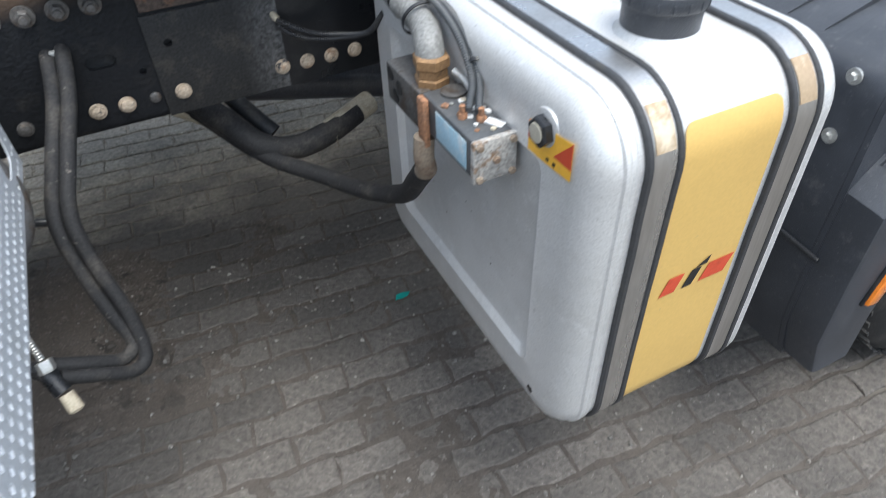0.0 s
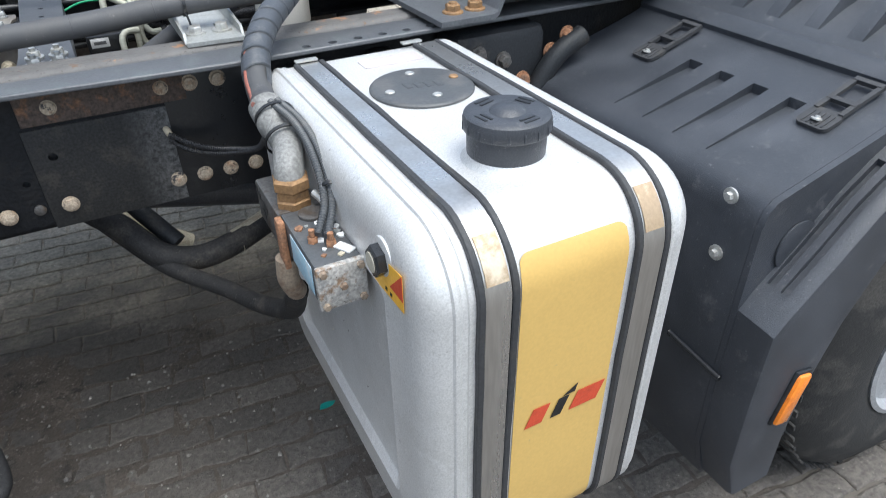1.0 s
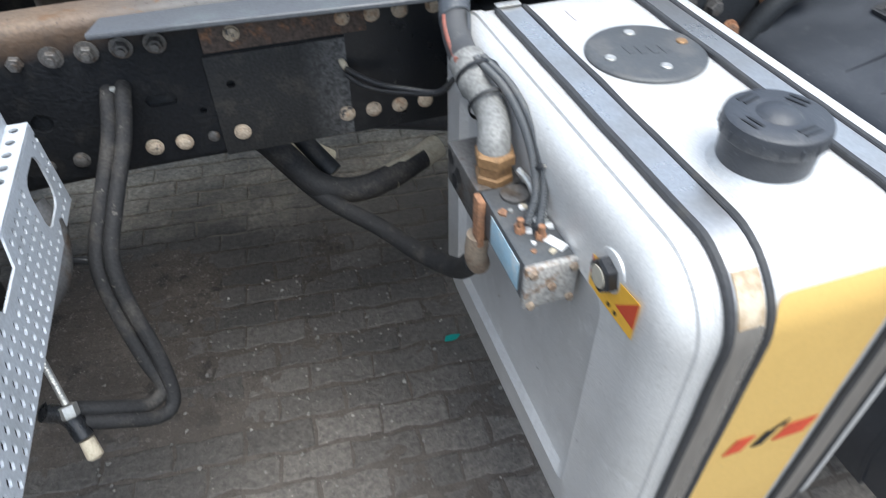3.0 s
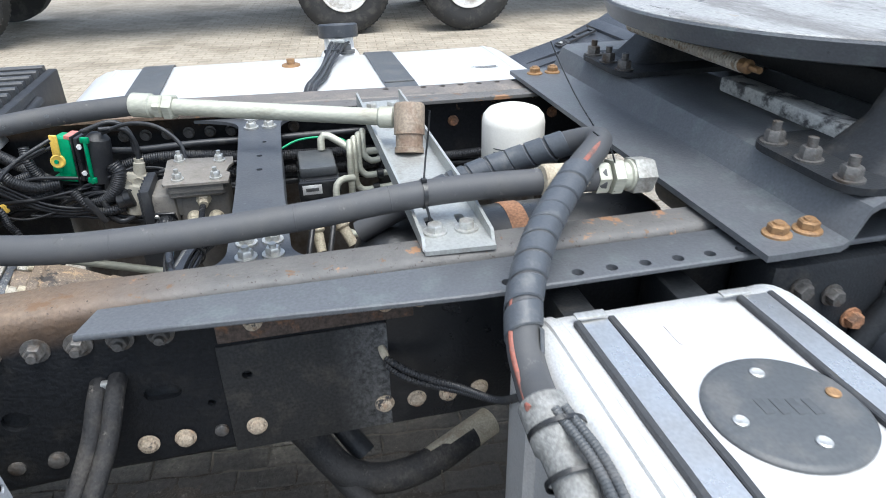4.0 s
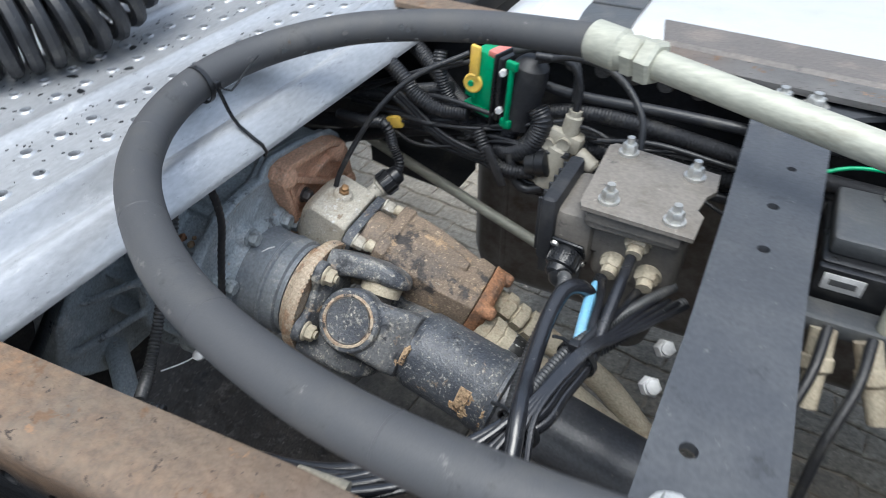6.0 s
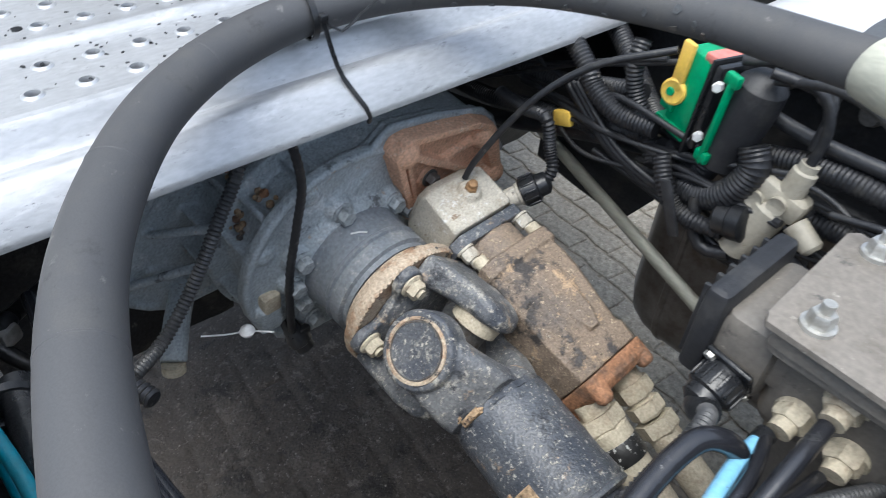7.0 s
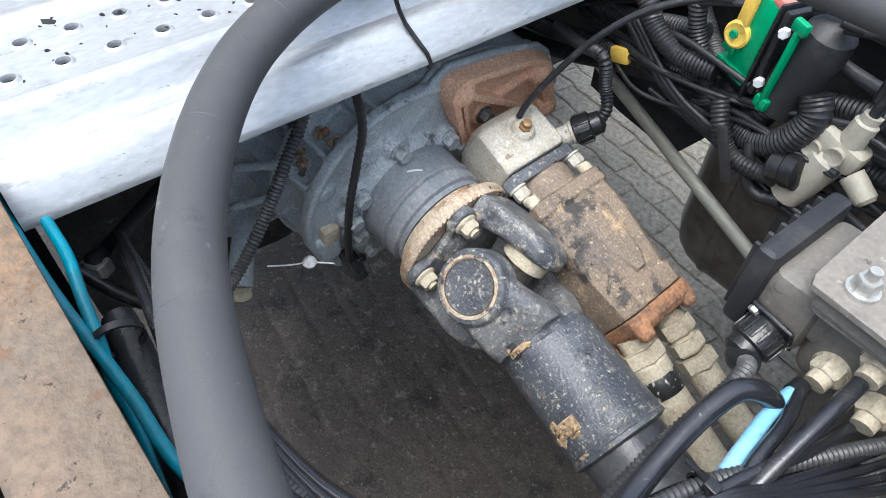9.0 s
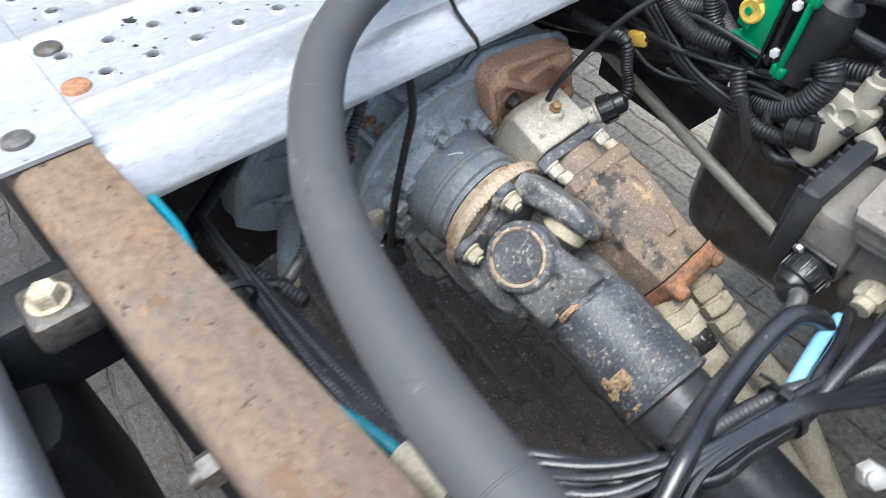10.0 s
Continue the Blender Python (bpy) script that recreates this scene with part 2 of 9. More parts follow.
M["palecast"] = mat("pale dusty casting", (0.47, 0.44, 0.375), 0.65, 0.1, dirt=(0.34, 0.29, 0.225), amount=0.5, scale=16, grain=0.2, bump=0.5, fine=340, relief=0.3, specks=(((0.62, 0.62, 0.60), 0.42, 70, 1.0), ((0.25, 0.19, 0.135), 0.34, 30, 2.0), ((0.07, 0.065, 0.06), 0.2, 55, 3.0)))
M["shaft"] = mat("black shaft paint", (0.046, 0.053, 0.067), 0.34, dirt=(0.105, 0.114, 0.128), amount=0.6, scale=9, grain=0.3, bump=0.5, fine=340, blend=0.09, relief=0.35, specks=(((0.22, 0.22, 0.21), 0.36, 26, 2.0), ((0.44, 0.42, 0.37), 0.40, 190, 3.0), ((0.38, 0.27, 0.17), 0.26, 30, 4.0), ((0.022, 0.024, 0.030), 0.36, 30, 8.0)))
M["rust"] = mat("rusty steel", (0.30, 0.15, 0.08), 0.78, dirt=(0.17, 0.10, 0.065), amount=0.5, scale=30, grain=0.4, bump=0.8, specks=(((0.42, 0.22, 0.10), 0.25, 80, 1.0), ((0.06, 0.05, 0.045), 0.12, 50, 2.0)))
M["pump"] = mat("rusty pump body", (0.215, 0.165, 0.122), 0.6, dirt=(0.125, 0.105, 0.090), amount=0.5, scale=6, grain=0.3, bump=0.7, fine=360, blend=0.06, relief=0.4, specks=(((0.48, 0.385, 0.275), 0.42, 150, 1.0), ((0.42, 0.30, 0.19), 0.34, 20, 6.0), ((0.055, 0.050, 0.048), 0.48, 10, 9.0), ((0.55, 0.50, 0.42), 0.2, 60, 11.0)))
M["rustred"] = mat("red rust casting", (0.66, 0.40, 0.265), 0.8, dirt=(0.52, 0.295, 0.19), amount=0.45, scale=20, grain=0.25, bump=0.6, fine=300, relief=0.3, specks=(((0.72, 0.52, 0.38), 0.4, 60, 1.0), ((0.24, 0.14, 0.095), 0.2, 45, 3.0), ((0.66, 0.55, 0.44), 0.16, 130, 4.0)))
M["brass"] = mat("brown coated nut", (0.31, 0.185, 0.09), 0.5, 0.4, dirt=(0.21, 0.13, 0.075), amount=0.45, scale=40, grain=0.2)
M["zinc"] = mat("zinc plated steel", (0.52, 0.52, 0.5), 0.42, 0.7, dirt=(0.4, 0.385, 0.35), amount=0.4, scale=30, grain=0.12)
M["galv"] = mat("galvanised sheet", (0.45, 0.462, 0.478), 0.36, 0.42, dirt=(0.37, 0.382, 0.40), amount=0.5, scale=10, grain=0.10, bump=0.16, stretch=(1, 0.35, 1), blend=0.10, specks=(((0.28, 0.285, 0.295), 0.28, 90, 1.0), ((0.54, 0.55, 0.56), 0.3, 26, 2.0), ((0.06, 0.06, 0.06), 0.12, 110, 3.0)))
M["galvgrey"] = mat("dull galvanised plate", (0.4, 0.41, 0.4), 0.5, 0.5, dirt=(0.33, 0.33, 0.31), amount=0.5, scale=18, grain=0.12)
M["dullzinc"] = mat("dull zinc coupling", (0.34, 0.335, 0.31), 0.5, 0.4, dirt=(0.24, 0.225, 0.2), amount=0.5, scale=30, grain=0.2, specks=(((0.45, 0.44, 0.4), 0.3, 60, 1.0),))
M["dullelbow"] = mat("dusty grey elbow", (0.22, 0.22, 0.212), 0.6, 0.15, dirt=(0.17, 0.168, 0.16), amount=0.5, scale=35, grain=0.25, bump=0.5, specks=(((0.3, 0.29, 0.27), 0.10, 70, 1.0), ((0.26, 0.16, 0.09), 0.06, 40, 2.0)))
M["mud"] = mat("dried mud", (0.38, 0.27, 0.165), 0.85, dirt=(0.22, 0.145, 0.09), amount=0.5, scale=60, grain=0.4, bump=1.0, relief=0.5, specks=(((0.45, 0.24, 0.11), 0.35, 60, 1.0), ((0.05, 0.046, 0.042), 0.36, 70, 2.0)))
M["beige"] = mat("dust-covered fitting", (0.46, 0.41, 0.31), 0.7, dirt=(0.36, 0.30, 0.22), amount=0.45, scale=26, grain=0.2, bump=0.5, fine=300, relief=0.3, specks=(((0.22, 0.18, 0.135), 0.18, 44, 1.0), ((0.58, 0.54, 0.45), 0.2, 80, 2.0)))
M["ivory"] = mat("dusty ivory plastic", (0.43, 0.40, 0.325), 0.5, dirt=(0.35, 0.315, 0.245), amount=0.45, scale=14, grain=0.08, bump=0.15, blend=0.10, specks=(((0.24, 0.2, 0.15), 0.2, 50, 1.0),))
M["pipe"] = mat("olive zinc pipe", (0.43, 0.43, 0.36), 0.5, 0.25, dirt=(0.33, 0.32, 0.26), amount=0.4, scale=25, grain=0.12, stretch=(0.2, 1, 1))
M["whitecan"] = mat("white enamel can", (0.78, 0.76, 0.7), 0.35, dirt=(0.7, 0.67, 0.58), amount=0.35, scale=8, grain=0.04, bump=0.05)
M["white"] = mat("white plastic", (0.75, 0.75, 0.74), 0.45, grain=0.05)
M["yellowlabel"] = mat("yellow film", (0.62, 0.41, 0.13), 0.42, dirt=(0.58, 0.38, 0.12), amount=0.4, scale=6, grain=0.04, bump=0.05, specks=(((0.4, 0.3, 0.15), 0.06, 70, 1.0),), blend=0.10)
M["yellow"] = mat("yellow plastic", (0.83, 0.56, 0.10), 0.42, dirt=(0.72, 0.48, 0.1), grain=0.06)
M["sticker"] = mat("orange-yellow sticker", (0.82, 0.45, 0.05), 0.4, dirt=(0.72, 0.4, 0.06), amount=0.3, scale=30, grain=0.05)
M["green"] = mat("green plastic", (0.0, 0.30, 0.125), 0.38, dirt=(0.0, 0.22, 0.09), grain=0.1)
M["pink"] = mat("faded red plastic", (0.62, 0.2, 0.17), 0.5, grain=0.1)
M["red"] = mat("red print", (0.55, 0.07, 0.03), 0.5, grain=0.05)
M["blackprint"] = mat("black print", (0.015, 0.015, 0.015), 0.5, grain=0.05)
M["cyan"] = mat("turquoise tube", (0.0, 0.24, 0.34), 0.4, dirt=(0.02, 0.18, 0.24), grain=0.1)
M["bluetube"] = mat("pale blue tube", (0.19, 0.44, 0.64), 0.4, dirt=(0.26, 0.44, 0.56), grain=0.1, specks=(((0.06, 0.07, 0.08), 0.2, 60, 1.0),))
M["bluelabel"] = mat("pale blue label", (0.35, 0.52, 0.62), 0.5, dirt=(0.5, 0.57, 0.6), amount=0.5, scale=40, grain=0.08)
M["orange"] = mat("amber lens", (0.85, 0.24, 0.02), 0.18, dirt=(0.7, 0.18, 0.02), amount=0.3, scale=40, grain=0.1, coat=0.6)
M["grey valve"] = mat("grey cast valve", (0.125, 0.116, 0.104), 0.5, dirt=(0.165, 0.15, 0.13), amount=0.45, scale=16, grain=0.12, bump=0.25, blend=0.10, specks=(((0.065, 0.06, 0.055), 0.26, 30, 1.0), ((0.30, 0.275, 0.235), 0.16, 110, 2.0)))
M["greyplastic"] = mat("grey plastic", (0.07, 0.075, 0.08), 0.45, dirt=(0.1, 0.1, 0.1), grain=0.12)
M["tyre"] = mat("tyre", (0.02, 0.02, 0.02), 0.75, dirt=(0.05, 0.047, 0.043), amount=0.5, scale=9, grain=0.25, bump=0.5)
M["dirtsteel"] = mat("dirty steel", (0.13, 0.125, 0.12), 0.5, 0.5, dirt=(0.09, 0.07, 0.055), amount=0.45, scale=30, grain=0.25)
M["coverplate"] = mat("grey cover plate", (0.19, 0.172, 0.15), 0.5, 0.0, dirt=(0.15, 0.133, 0.113), amount=0.4, scale=25, grain=0.15, specks=(((0.34, 0.32, 0.28), 0.2, 120, 1.0), ((0.08, 0.075, 0.07), 0.2, 40, 2.0)))
M["paleplate"] = mat("faded type plate", (0.52, 0.47, 0.47), 0.4, 0.1, dirt=(0.58, 0.55, 0.55), amount=0.4, scale=40, grain=0.06)
M["guard"] = mat("silver coated guard", (0.52, 0.545, 0.575), 0.5, 0.15, dirt=(0.44, 0.46, 0.48), amount=0.45, scale=14, grain=0.1)
M["corroded"] = mat("corroded plate", (0.42, 0.41, 0.39), 0.6, 0.3, dirt=(0.24, 0.165, 0.11), amount=0.45, scale=60, grain=0.35, bump=0.7, specks=(((0.035, 0.033, 0.03), 0.25, 70, 1.0), ((0.6, 0.59, 0.56), 0.12, 50, 2.0)))
M["brown"] = mat("brown rusted sleeve", (0.25, 0.20, 0.15), 0.55, dirt=(0.19, 0.13, 0.09), amount=0.5, scale=20, grain=0.25, bump=0.4, specks=(((0.34, 0.17, 0.08), 0.12, 30, 1.0),))
M["film"] = mat("tan painted reflection", (0.42, 0.31, 0.2), 0.35, 0.3, dirt=(0.66, 0.56, 0.42), amount=0.4, scale=20, grain=0.08)
M["palerust"] = mat("pale rusty flange", (0.44, 0.36, 0.27), 0.75, dirt=(0.32, 0.205, 0.13), amount=0.45, scale=30, grain=0.3, bump=0.7, fine=320, relief=0.4, specks=(((0.055, 0.055, 0.058), 0.42, 34, 1.0), ((0.55, 0.5, 0.41), 0.3, 80, 2.0)))
M["tankalu"] = mat("fuel tank aluminium", (0.76, 0.76, 0.755), 0.38, 0.5, dirt=(0.68, 0.675, 0.665), amount=0.45, scale=5, grain=0.06, bump=0.12, fine=420, blend=0.10)
# shade and road grime of the inner face, both put into the colour
stain_or_shade(M["tankalu"], (0.085, 0.065, 0.048), "Y", 1.0, 0.945, 1.0, 14, breakup=0.2)
M["webrust"] = mat("rusty flaking strip", (0.075, 0.055, 0.045), 0.75, dirt=(0.17, 0.09, 0.05), amount=0.4, scale=40, grain=0.4, bump=0.7)
M["dirtyrim"] = mat("dusty white rim", (0.62, 0.61, 0.59), 0.5, dirt=(0.36, 0.33, 0.29), amount=0.5, scale=7, grain=0.1)
stain_or_shade(M["webplate"], (0.24, 0.24, 0.24), "X", 0.12, 0.2, 0.65, 140, breakup=1.0)
M["leaf"] = mat("teal scrap", (0.0, 0.22, 0.19), 0.5)
M["blackmould"] = mat("black moulding", (0.018, 0.019, 0.022), 0.5, dirt=(0.034, 0.034, 0.035), amount=0.4, grain=0.2)
M["bellows"] = mat("black enamel", (0.012, 0.013, 0.015), 0.28, dirt=(0.03, 0.03, 0.03), amount=0.3, scale=12, grain=0.15)


# ---------------------------------------------------------------- mesh helpers
def V(*a):
    return Vector(a[0] if len(a) == 1 else a)


def thing(name, label, category, group="", kind="", at=(0, 0, 0)):
    ob = new(name)
    ob.empty_display_size = 0.05
    ob.location = at
    ob.rotation_mode = "XYZ"
    bpy.context.view_layer.update()
    return tagged(ob, label, category, group, kind)


def link_mesh(name, bm, material, parent=None, label="", smooth=True, angle=35):
    me = bpy.data.meshes.new(name)
    bmesh.ops.recalc_face_normals(bm, faces=bm.faces)
    if smooth:
        lim = math.cos(radians(angle))
        for f in bm.faces:
            f.smooth = True
        for e in bm.edges:
            if len(e.link_faces) == 2 and e.link_faces[0].normal.dot(e.link_faces[1].normal) < lim:
                e.smooth = False
    bm.to_mesh(me)
    bm.free()
    me.materials.append(M[material] if isinstance(material, str) else material)
    ob = new(name, me)
    if parent is not None:
        ob.parent = parent
        ob.matrix_parent_inverse = parent.matrix_world.inverted()
    if label:
        tagged(ob, label)
    return ob


def part(name, bm, material, parent, label=""):
    return link_mesh(name, bm, material, parent, label)


def solo(name, bm, material, label, category, group="", kind=""):
    return tagged(link_mesh(name, bm, material), label, category, group, kind)


def frame_of(d, up=(0, 0, 1)):
    """A rotation whose z axis points along d and whose x axis lies as near to up as it can."""
    z = V(d).normalized()
    x = V(up) - z * z.dot(V(up))
    if x.length < 1e-4:
        x = V(1, 0, 0) - z * z.x
    x.normalize()
    y = z.cross(x)
    return Matrix((x, y, z)).transposed().to_4x4()


def rounded(w, h, r, n=4):
    """The outline of a rectangle w by h with rounded corners."""
    r = min(r, w / 2 - 1e-4, h / 2 - 1e-4)
    pts = []
    for cx, cy, a0 in ((w / 2 - r, h / 2 - r, 0), (-w / 2 + r, h / 2 - r, 90), (-w / 2 + r, -h / 2 + r, 180), (w / 2 - r, -h / 2 + r, 270)):
        for k in range(n + 1):
            a = radians(a0 + 90 * k / n)
            pts.append((cx + r * math.cos(a), cy + r * math.sin(a)))
    return pts


def loft(bm, rings, caps=True, close=True):
    vs = [[bm.verts.new(p) for p in ring] for ring in rings]
    for a, b in zip(vs, vs[1:]):
        n = len(a)
        for i in range(n if close else n - 1):
            j = (i + 1) % n
            bm.faces.new((a[i], a[j], b[j], b[i]))
    if caps:
        bm.faces.new(list(reversed(vs[0])))
        bm.faces.new(vs[-1])
    return bm


def box(bm, c, s, r=0.003, rot=None, n=2):
    """A box with rounded edges, centre c, size s, turned by rot."""
    w, h, d = s
    r = min(r, min(s) * 0.45)
    m = Matrix.Translation(V(c)) @ (rot.to_4x4() if rot is not None else Matrix())
    rings = []
    for k in range(n + 1):
        a = radians(90 * k / n)
        o = r * (1 - math.sin(a))
        rings.append((-d / 2 + r * (1 - math.cos(a)), o))
    rings = rings + [(-z, o) for z, o in reversed(rings)]
    loft(bm, [[m @ V(x, y, z) for x, y in rounded(w - 2 * o, h - 2 * o, max(r - o, 0.0004), n)] for z, o in rings])
    return bm


def rod(bm, a, b, r, r2=None, n=16, bev=0.0):
    a, b = V(a), V(b)
    m = Matrix.Translation(a) @ frame_of(b - a)
    L = (b - a).length
    r2 = r if r2 is None else r2
    prof = [(0, r - bev), (bev, r), (L - bev, r2), (L, r2 - bev)] if bev else [(0, r), (L, r2)]
    loft(bm, [[m @ V(q * math.cos(2 * math.pi * k / n), q * math.sin(2 * math.pi * k / n), z) for k in range(n)] for z, q in prof])
    return bm


def lathe(bm, a, d, prof, n=28, caps=True, up=(0, 0, 1)):
    """Turns a profile of (along, radius) about the axis through a in direction d."""
    m = Matrix.Translation(V(a)) @ frame_of(d, up)
    loft(bm, [[m @ V(q * math.cos(2 * math.pi * k / n), q * math.sin(2 * math.pi * k / n), z) for k in range(n)] for z, q in prof], caps)
    return bm


def hexa(bm, a, d, h, af, chamfer=True):
    """A hexagonal head or nut on a, along d, of height h and width over flats af."""
    m = Matrix.Translation(V(a)) @ frame_of(d)
    R = af / math.sqrt(3)
    prof = [(0, R), (h * 0.8, R), (h, R * 0.86)] if chamfer else [(0, R), (h, R)]
    loft(bm, [[m @ V(q * math.cos(math.pi * k / 3 + 0.3), q * math.sin(math.pi * k / 3 + 0.3), z) for k in range(6)] for z, q in prof])
    return bm


def bolt(bm, p, d, af=0.022, h=0.011, washer=0.034, stud=0.0):
    d = V(d).normalized()
    p = V(p)
    if washer:
        rod(bm, p, p + d * 0.0035, washer / 2, n=18)
        p = p + d * 0.0035
    hexa(bm, p, d, h, af)
    if stud:
        rod(bm, p + d * h * 0.9, p + d * (h + stud), af * 0.28, n=13)
    return bm


def catmull(C, n=8):
    C = [V(c) for c in C]
    Q = [2 * C[0] - C[1]] + C + [2 * C[-1] - C[-2]]
    out = []
    for i in range(len(C) - 1):
        p0, p1, p2, p3 = Q[i:i + 4]
        for k in range(n):
            u = k / n
            out.append(0.5 * (2 * p1 + (p2 - p0) * u + (2 * p0 - 5 * p1 + 4 * p2 - p3) * u * u + (3 * p1 - p0 - 3 * p2 + p3) * u ** 3))
    out.append(C[-1])
    return out


def even(P, step):
    """Points at an even step along a line of points."""
    out, left = [P[0]], step
    for a, b in zip(P, P[1:]):
        L = (b - a).length
        pos = 0.0
        while L - pos >= left:
            pos += left
            out.append(a.lerp(b, pos / L))
            left = step
        left -= L - pos
    if (out[-1] - P[-1]).length > step * 0.3:
        out.append(P[-1])
    return out


def frames(P):
    """Parallel frames along a line: for each point a pair of normals."""
    out = []
    t0 = (P[1] - P[0]).normalized()
    u = t0.orthogonal().normalized()
    for i, p in enumerate(P):
        t = (P[min(i + 1, len(P) - 1)] - P[max(i - 1, 0)]).normalized()
        u = (u - t * u.dot(t)).normalized()
        out.append((u, t.cross(u)))
    return out


def tube(bm, pts, r, n=14, step=0.012, ribs=0.0, pitch=0.006, smooth=8, caps=True):
    """A hose through the points; ribs: the depth of its corrugation."""
    P = catmull(pts, smooth) if len(pts) > 2 else [V(p) for p in pts]
    P = even(P, pitch / 2 if ribs else step)
    if len(P) < 2:
        return bm
    fr = frames(P)
    rings = []
    for i, (p, (u, v)) in enumerate(zip(P, fr)):
        q = r - ribs if ribs and i % 2 else r
        rings.append([p + (u * math.cos(2 * math.pi * k / n) + v * math.sin(2 * math.pi * k / n)) * q for k in range(n)])
    loft(bm, rings, caps)
    return bm


def helix(bm, pts, r, w, th, pitch, smooth=10):
    """A flat strip wound round a hose of radius r."""
    P = even(catmull(pts, smooth), pitch / 20)
    fr = frames(P)
    prev = None
    for i, (p, (u, v)) in enumerate(zip(P, fr)):
        t = (P[min(i + 1, len(P) - 1)] - P[max(i - 1, 0)]).normalized()
        a = 2 * math.pi * i / 20
        d = u * math.cos(a) + v * math.sin(a)
        ring = [bm.verts.new(p + d * (r + h) + t * o) for o, h in ((-w / 2, 0), (-w / 2 + th, th), (w / 2 - th, th), (w / 2, 0))]
        if prev:
            for x in range(3):
                bm.faces.new((prev[x], prev[x + 1], ring[x + 1], ring[x]))
        prev = ring
    return bm


def plate(bm, outline, z0, z1, m=None, bev=0.0):
    """An outline in x and y, raised from z0 to z1."""
    m = m or Matrix()
    rings = [(z0, 0), (z1, 0)]
    loft(bm, [[m @ V(x, y, z) for x, y in outline] for z, o in rings])
    return bm


def extrude_profile(bm, prof, x0, x1, axis="X", n=1, close=True, caps=True):
    """A section of (across, up) drawn out along x or y."""
    rings = []
    for k in range(n + 1):
        a = x0 + (x1 - x0) * k / n
        rings.append([V(a, p, q) if axis == "X" else V(p, a, q) for p, q in prof])
    return loft(bm, rings, caps, close)


def carve(ob, bm):
    """Cuts the closed bodies of bm out of an object."""
    me = bpy.data.meshes.new("cutter")
    bmesh.ops.recalc_face_normals(bm, faces=bm.faces)
    bm.to_mesh(me)
    bm.free()
    c = new("cutter", me)
    c.matrix_world = ob.matrix_world
    mod = ob.modifiers.new("cut", "BOOLEAN")
    mod.object, mod.operation, mod.solver = c, "DIFFERENCE", "EXACT"
    mod.use_self = False
    bpy.context.view_layer.update()
    done = bpy.data.meshes.new_from_object(ob.evaluated_get(bpy.context.evaluated_depsgraph_get()))
    ob.modifiers.remove(mod)
    ob.data = done
    bpy.data.objects.remove(c)
    lim = math.cos(radians(35))
    b = bmesh.new()
    b.from_mesh(done)
    for e in b.edges:
        e.smooth = not (len(e.link_faces) == 2 and e.link_faces[0].normal.dot(e.link_faces[1].normal) < lim)
    for f in b.faces:
        f.smooth = True
    b.to_mesh(done)
    b.free()
    return ob


def fuse(ob, voxel, rounds, rough):
    """Melts the overlapping bodies of a part into one skin with soft fillets and a cast roughness."""
    mod = ob.modifiers.new("skin", "REMESH")
    mod.mode, mod.voxel_size = "VOXEL", voxel
    soft = ob.modifiers.new("soft", "SMOOTH")
    soft.factor, soft.iterations = 0.5, rounds
    bpy.context.view_layer.update()
    done = bpy.data.meshes.new_from_object(ob.evaluated_get(bpy.context.evaluated_depsgraph_get()))
    material = ob.data.materials[0]
    ob.modifiers.clear()
    co, nrm = np.zeros(len(done.vertices) * 3), np.zeros(len(done.vertices) * 3)
    done.vertices.foreach_get("co", co), done.vertices.foreach_get("normal", nrm)
    co, nrm = co.reshape(-1, 3), nrm.reshape(-1, 3)
    lift = np.array([noise.noise(p * 70) + 0.6 * noise.noise(p * 190) for p in map(Vector, co.tolist())])
    done.vertices.foreach_set("co", (co + nrm * (rough * lift)[:, None]).ravel())
    done.materials.clear()
    done.materials.append(material)
    done.polygons.foreach_set("use_smooth", [True] * len(done.polygons))
    ob.data = done
    return ob


def B():
    return bmesh.new()


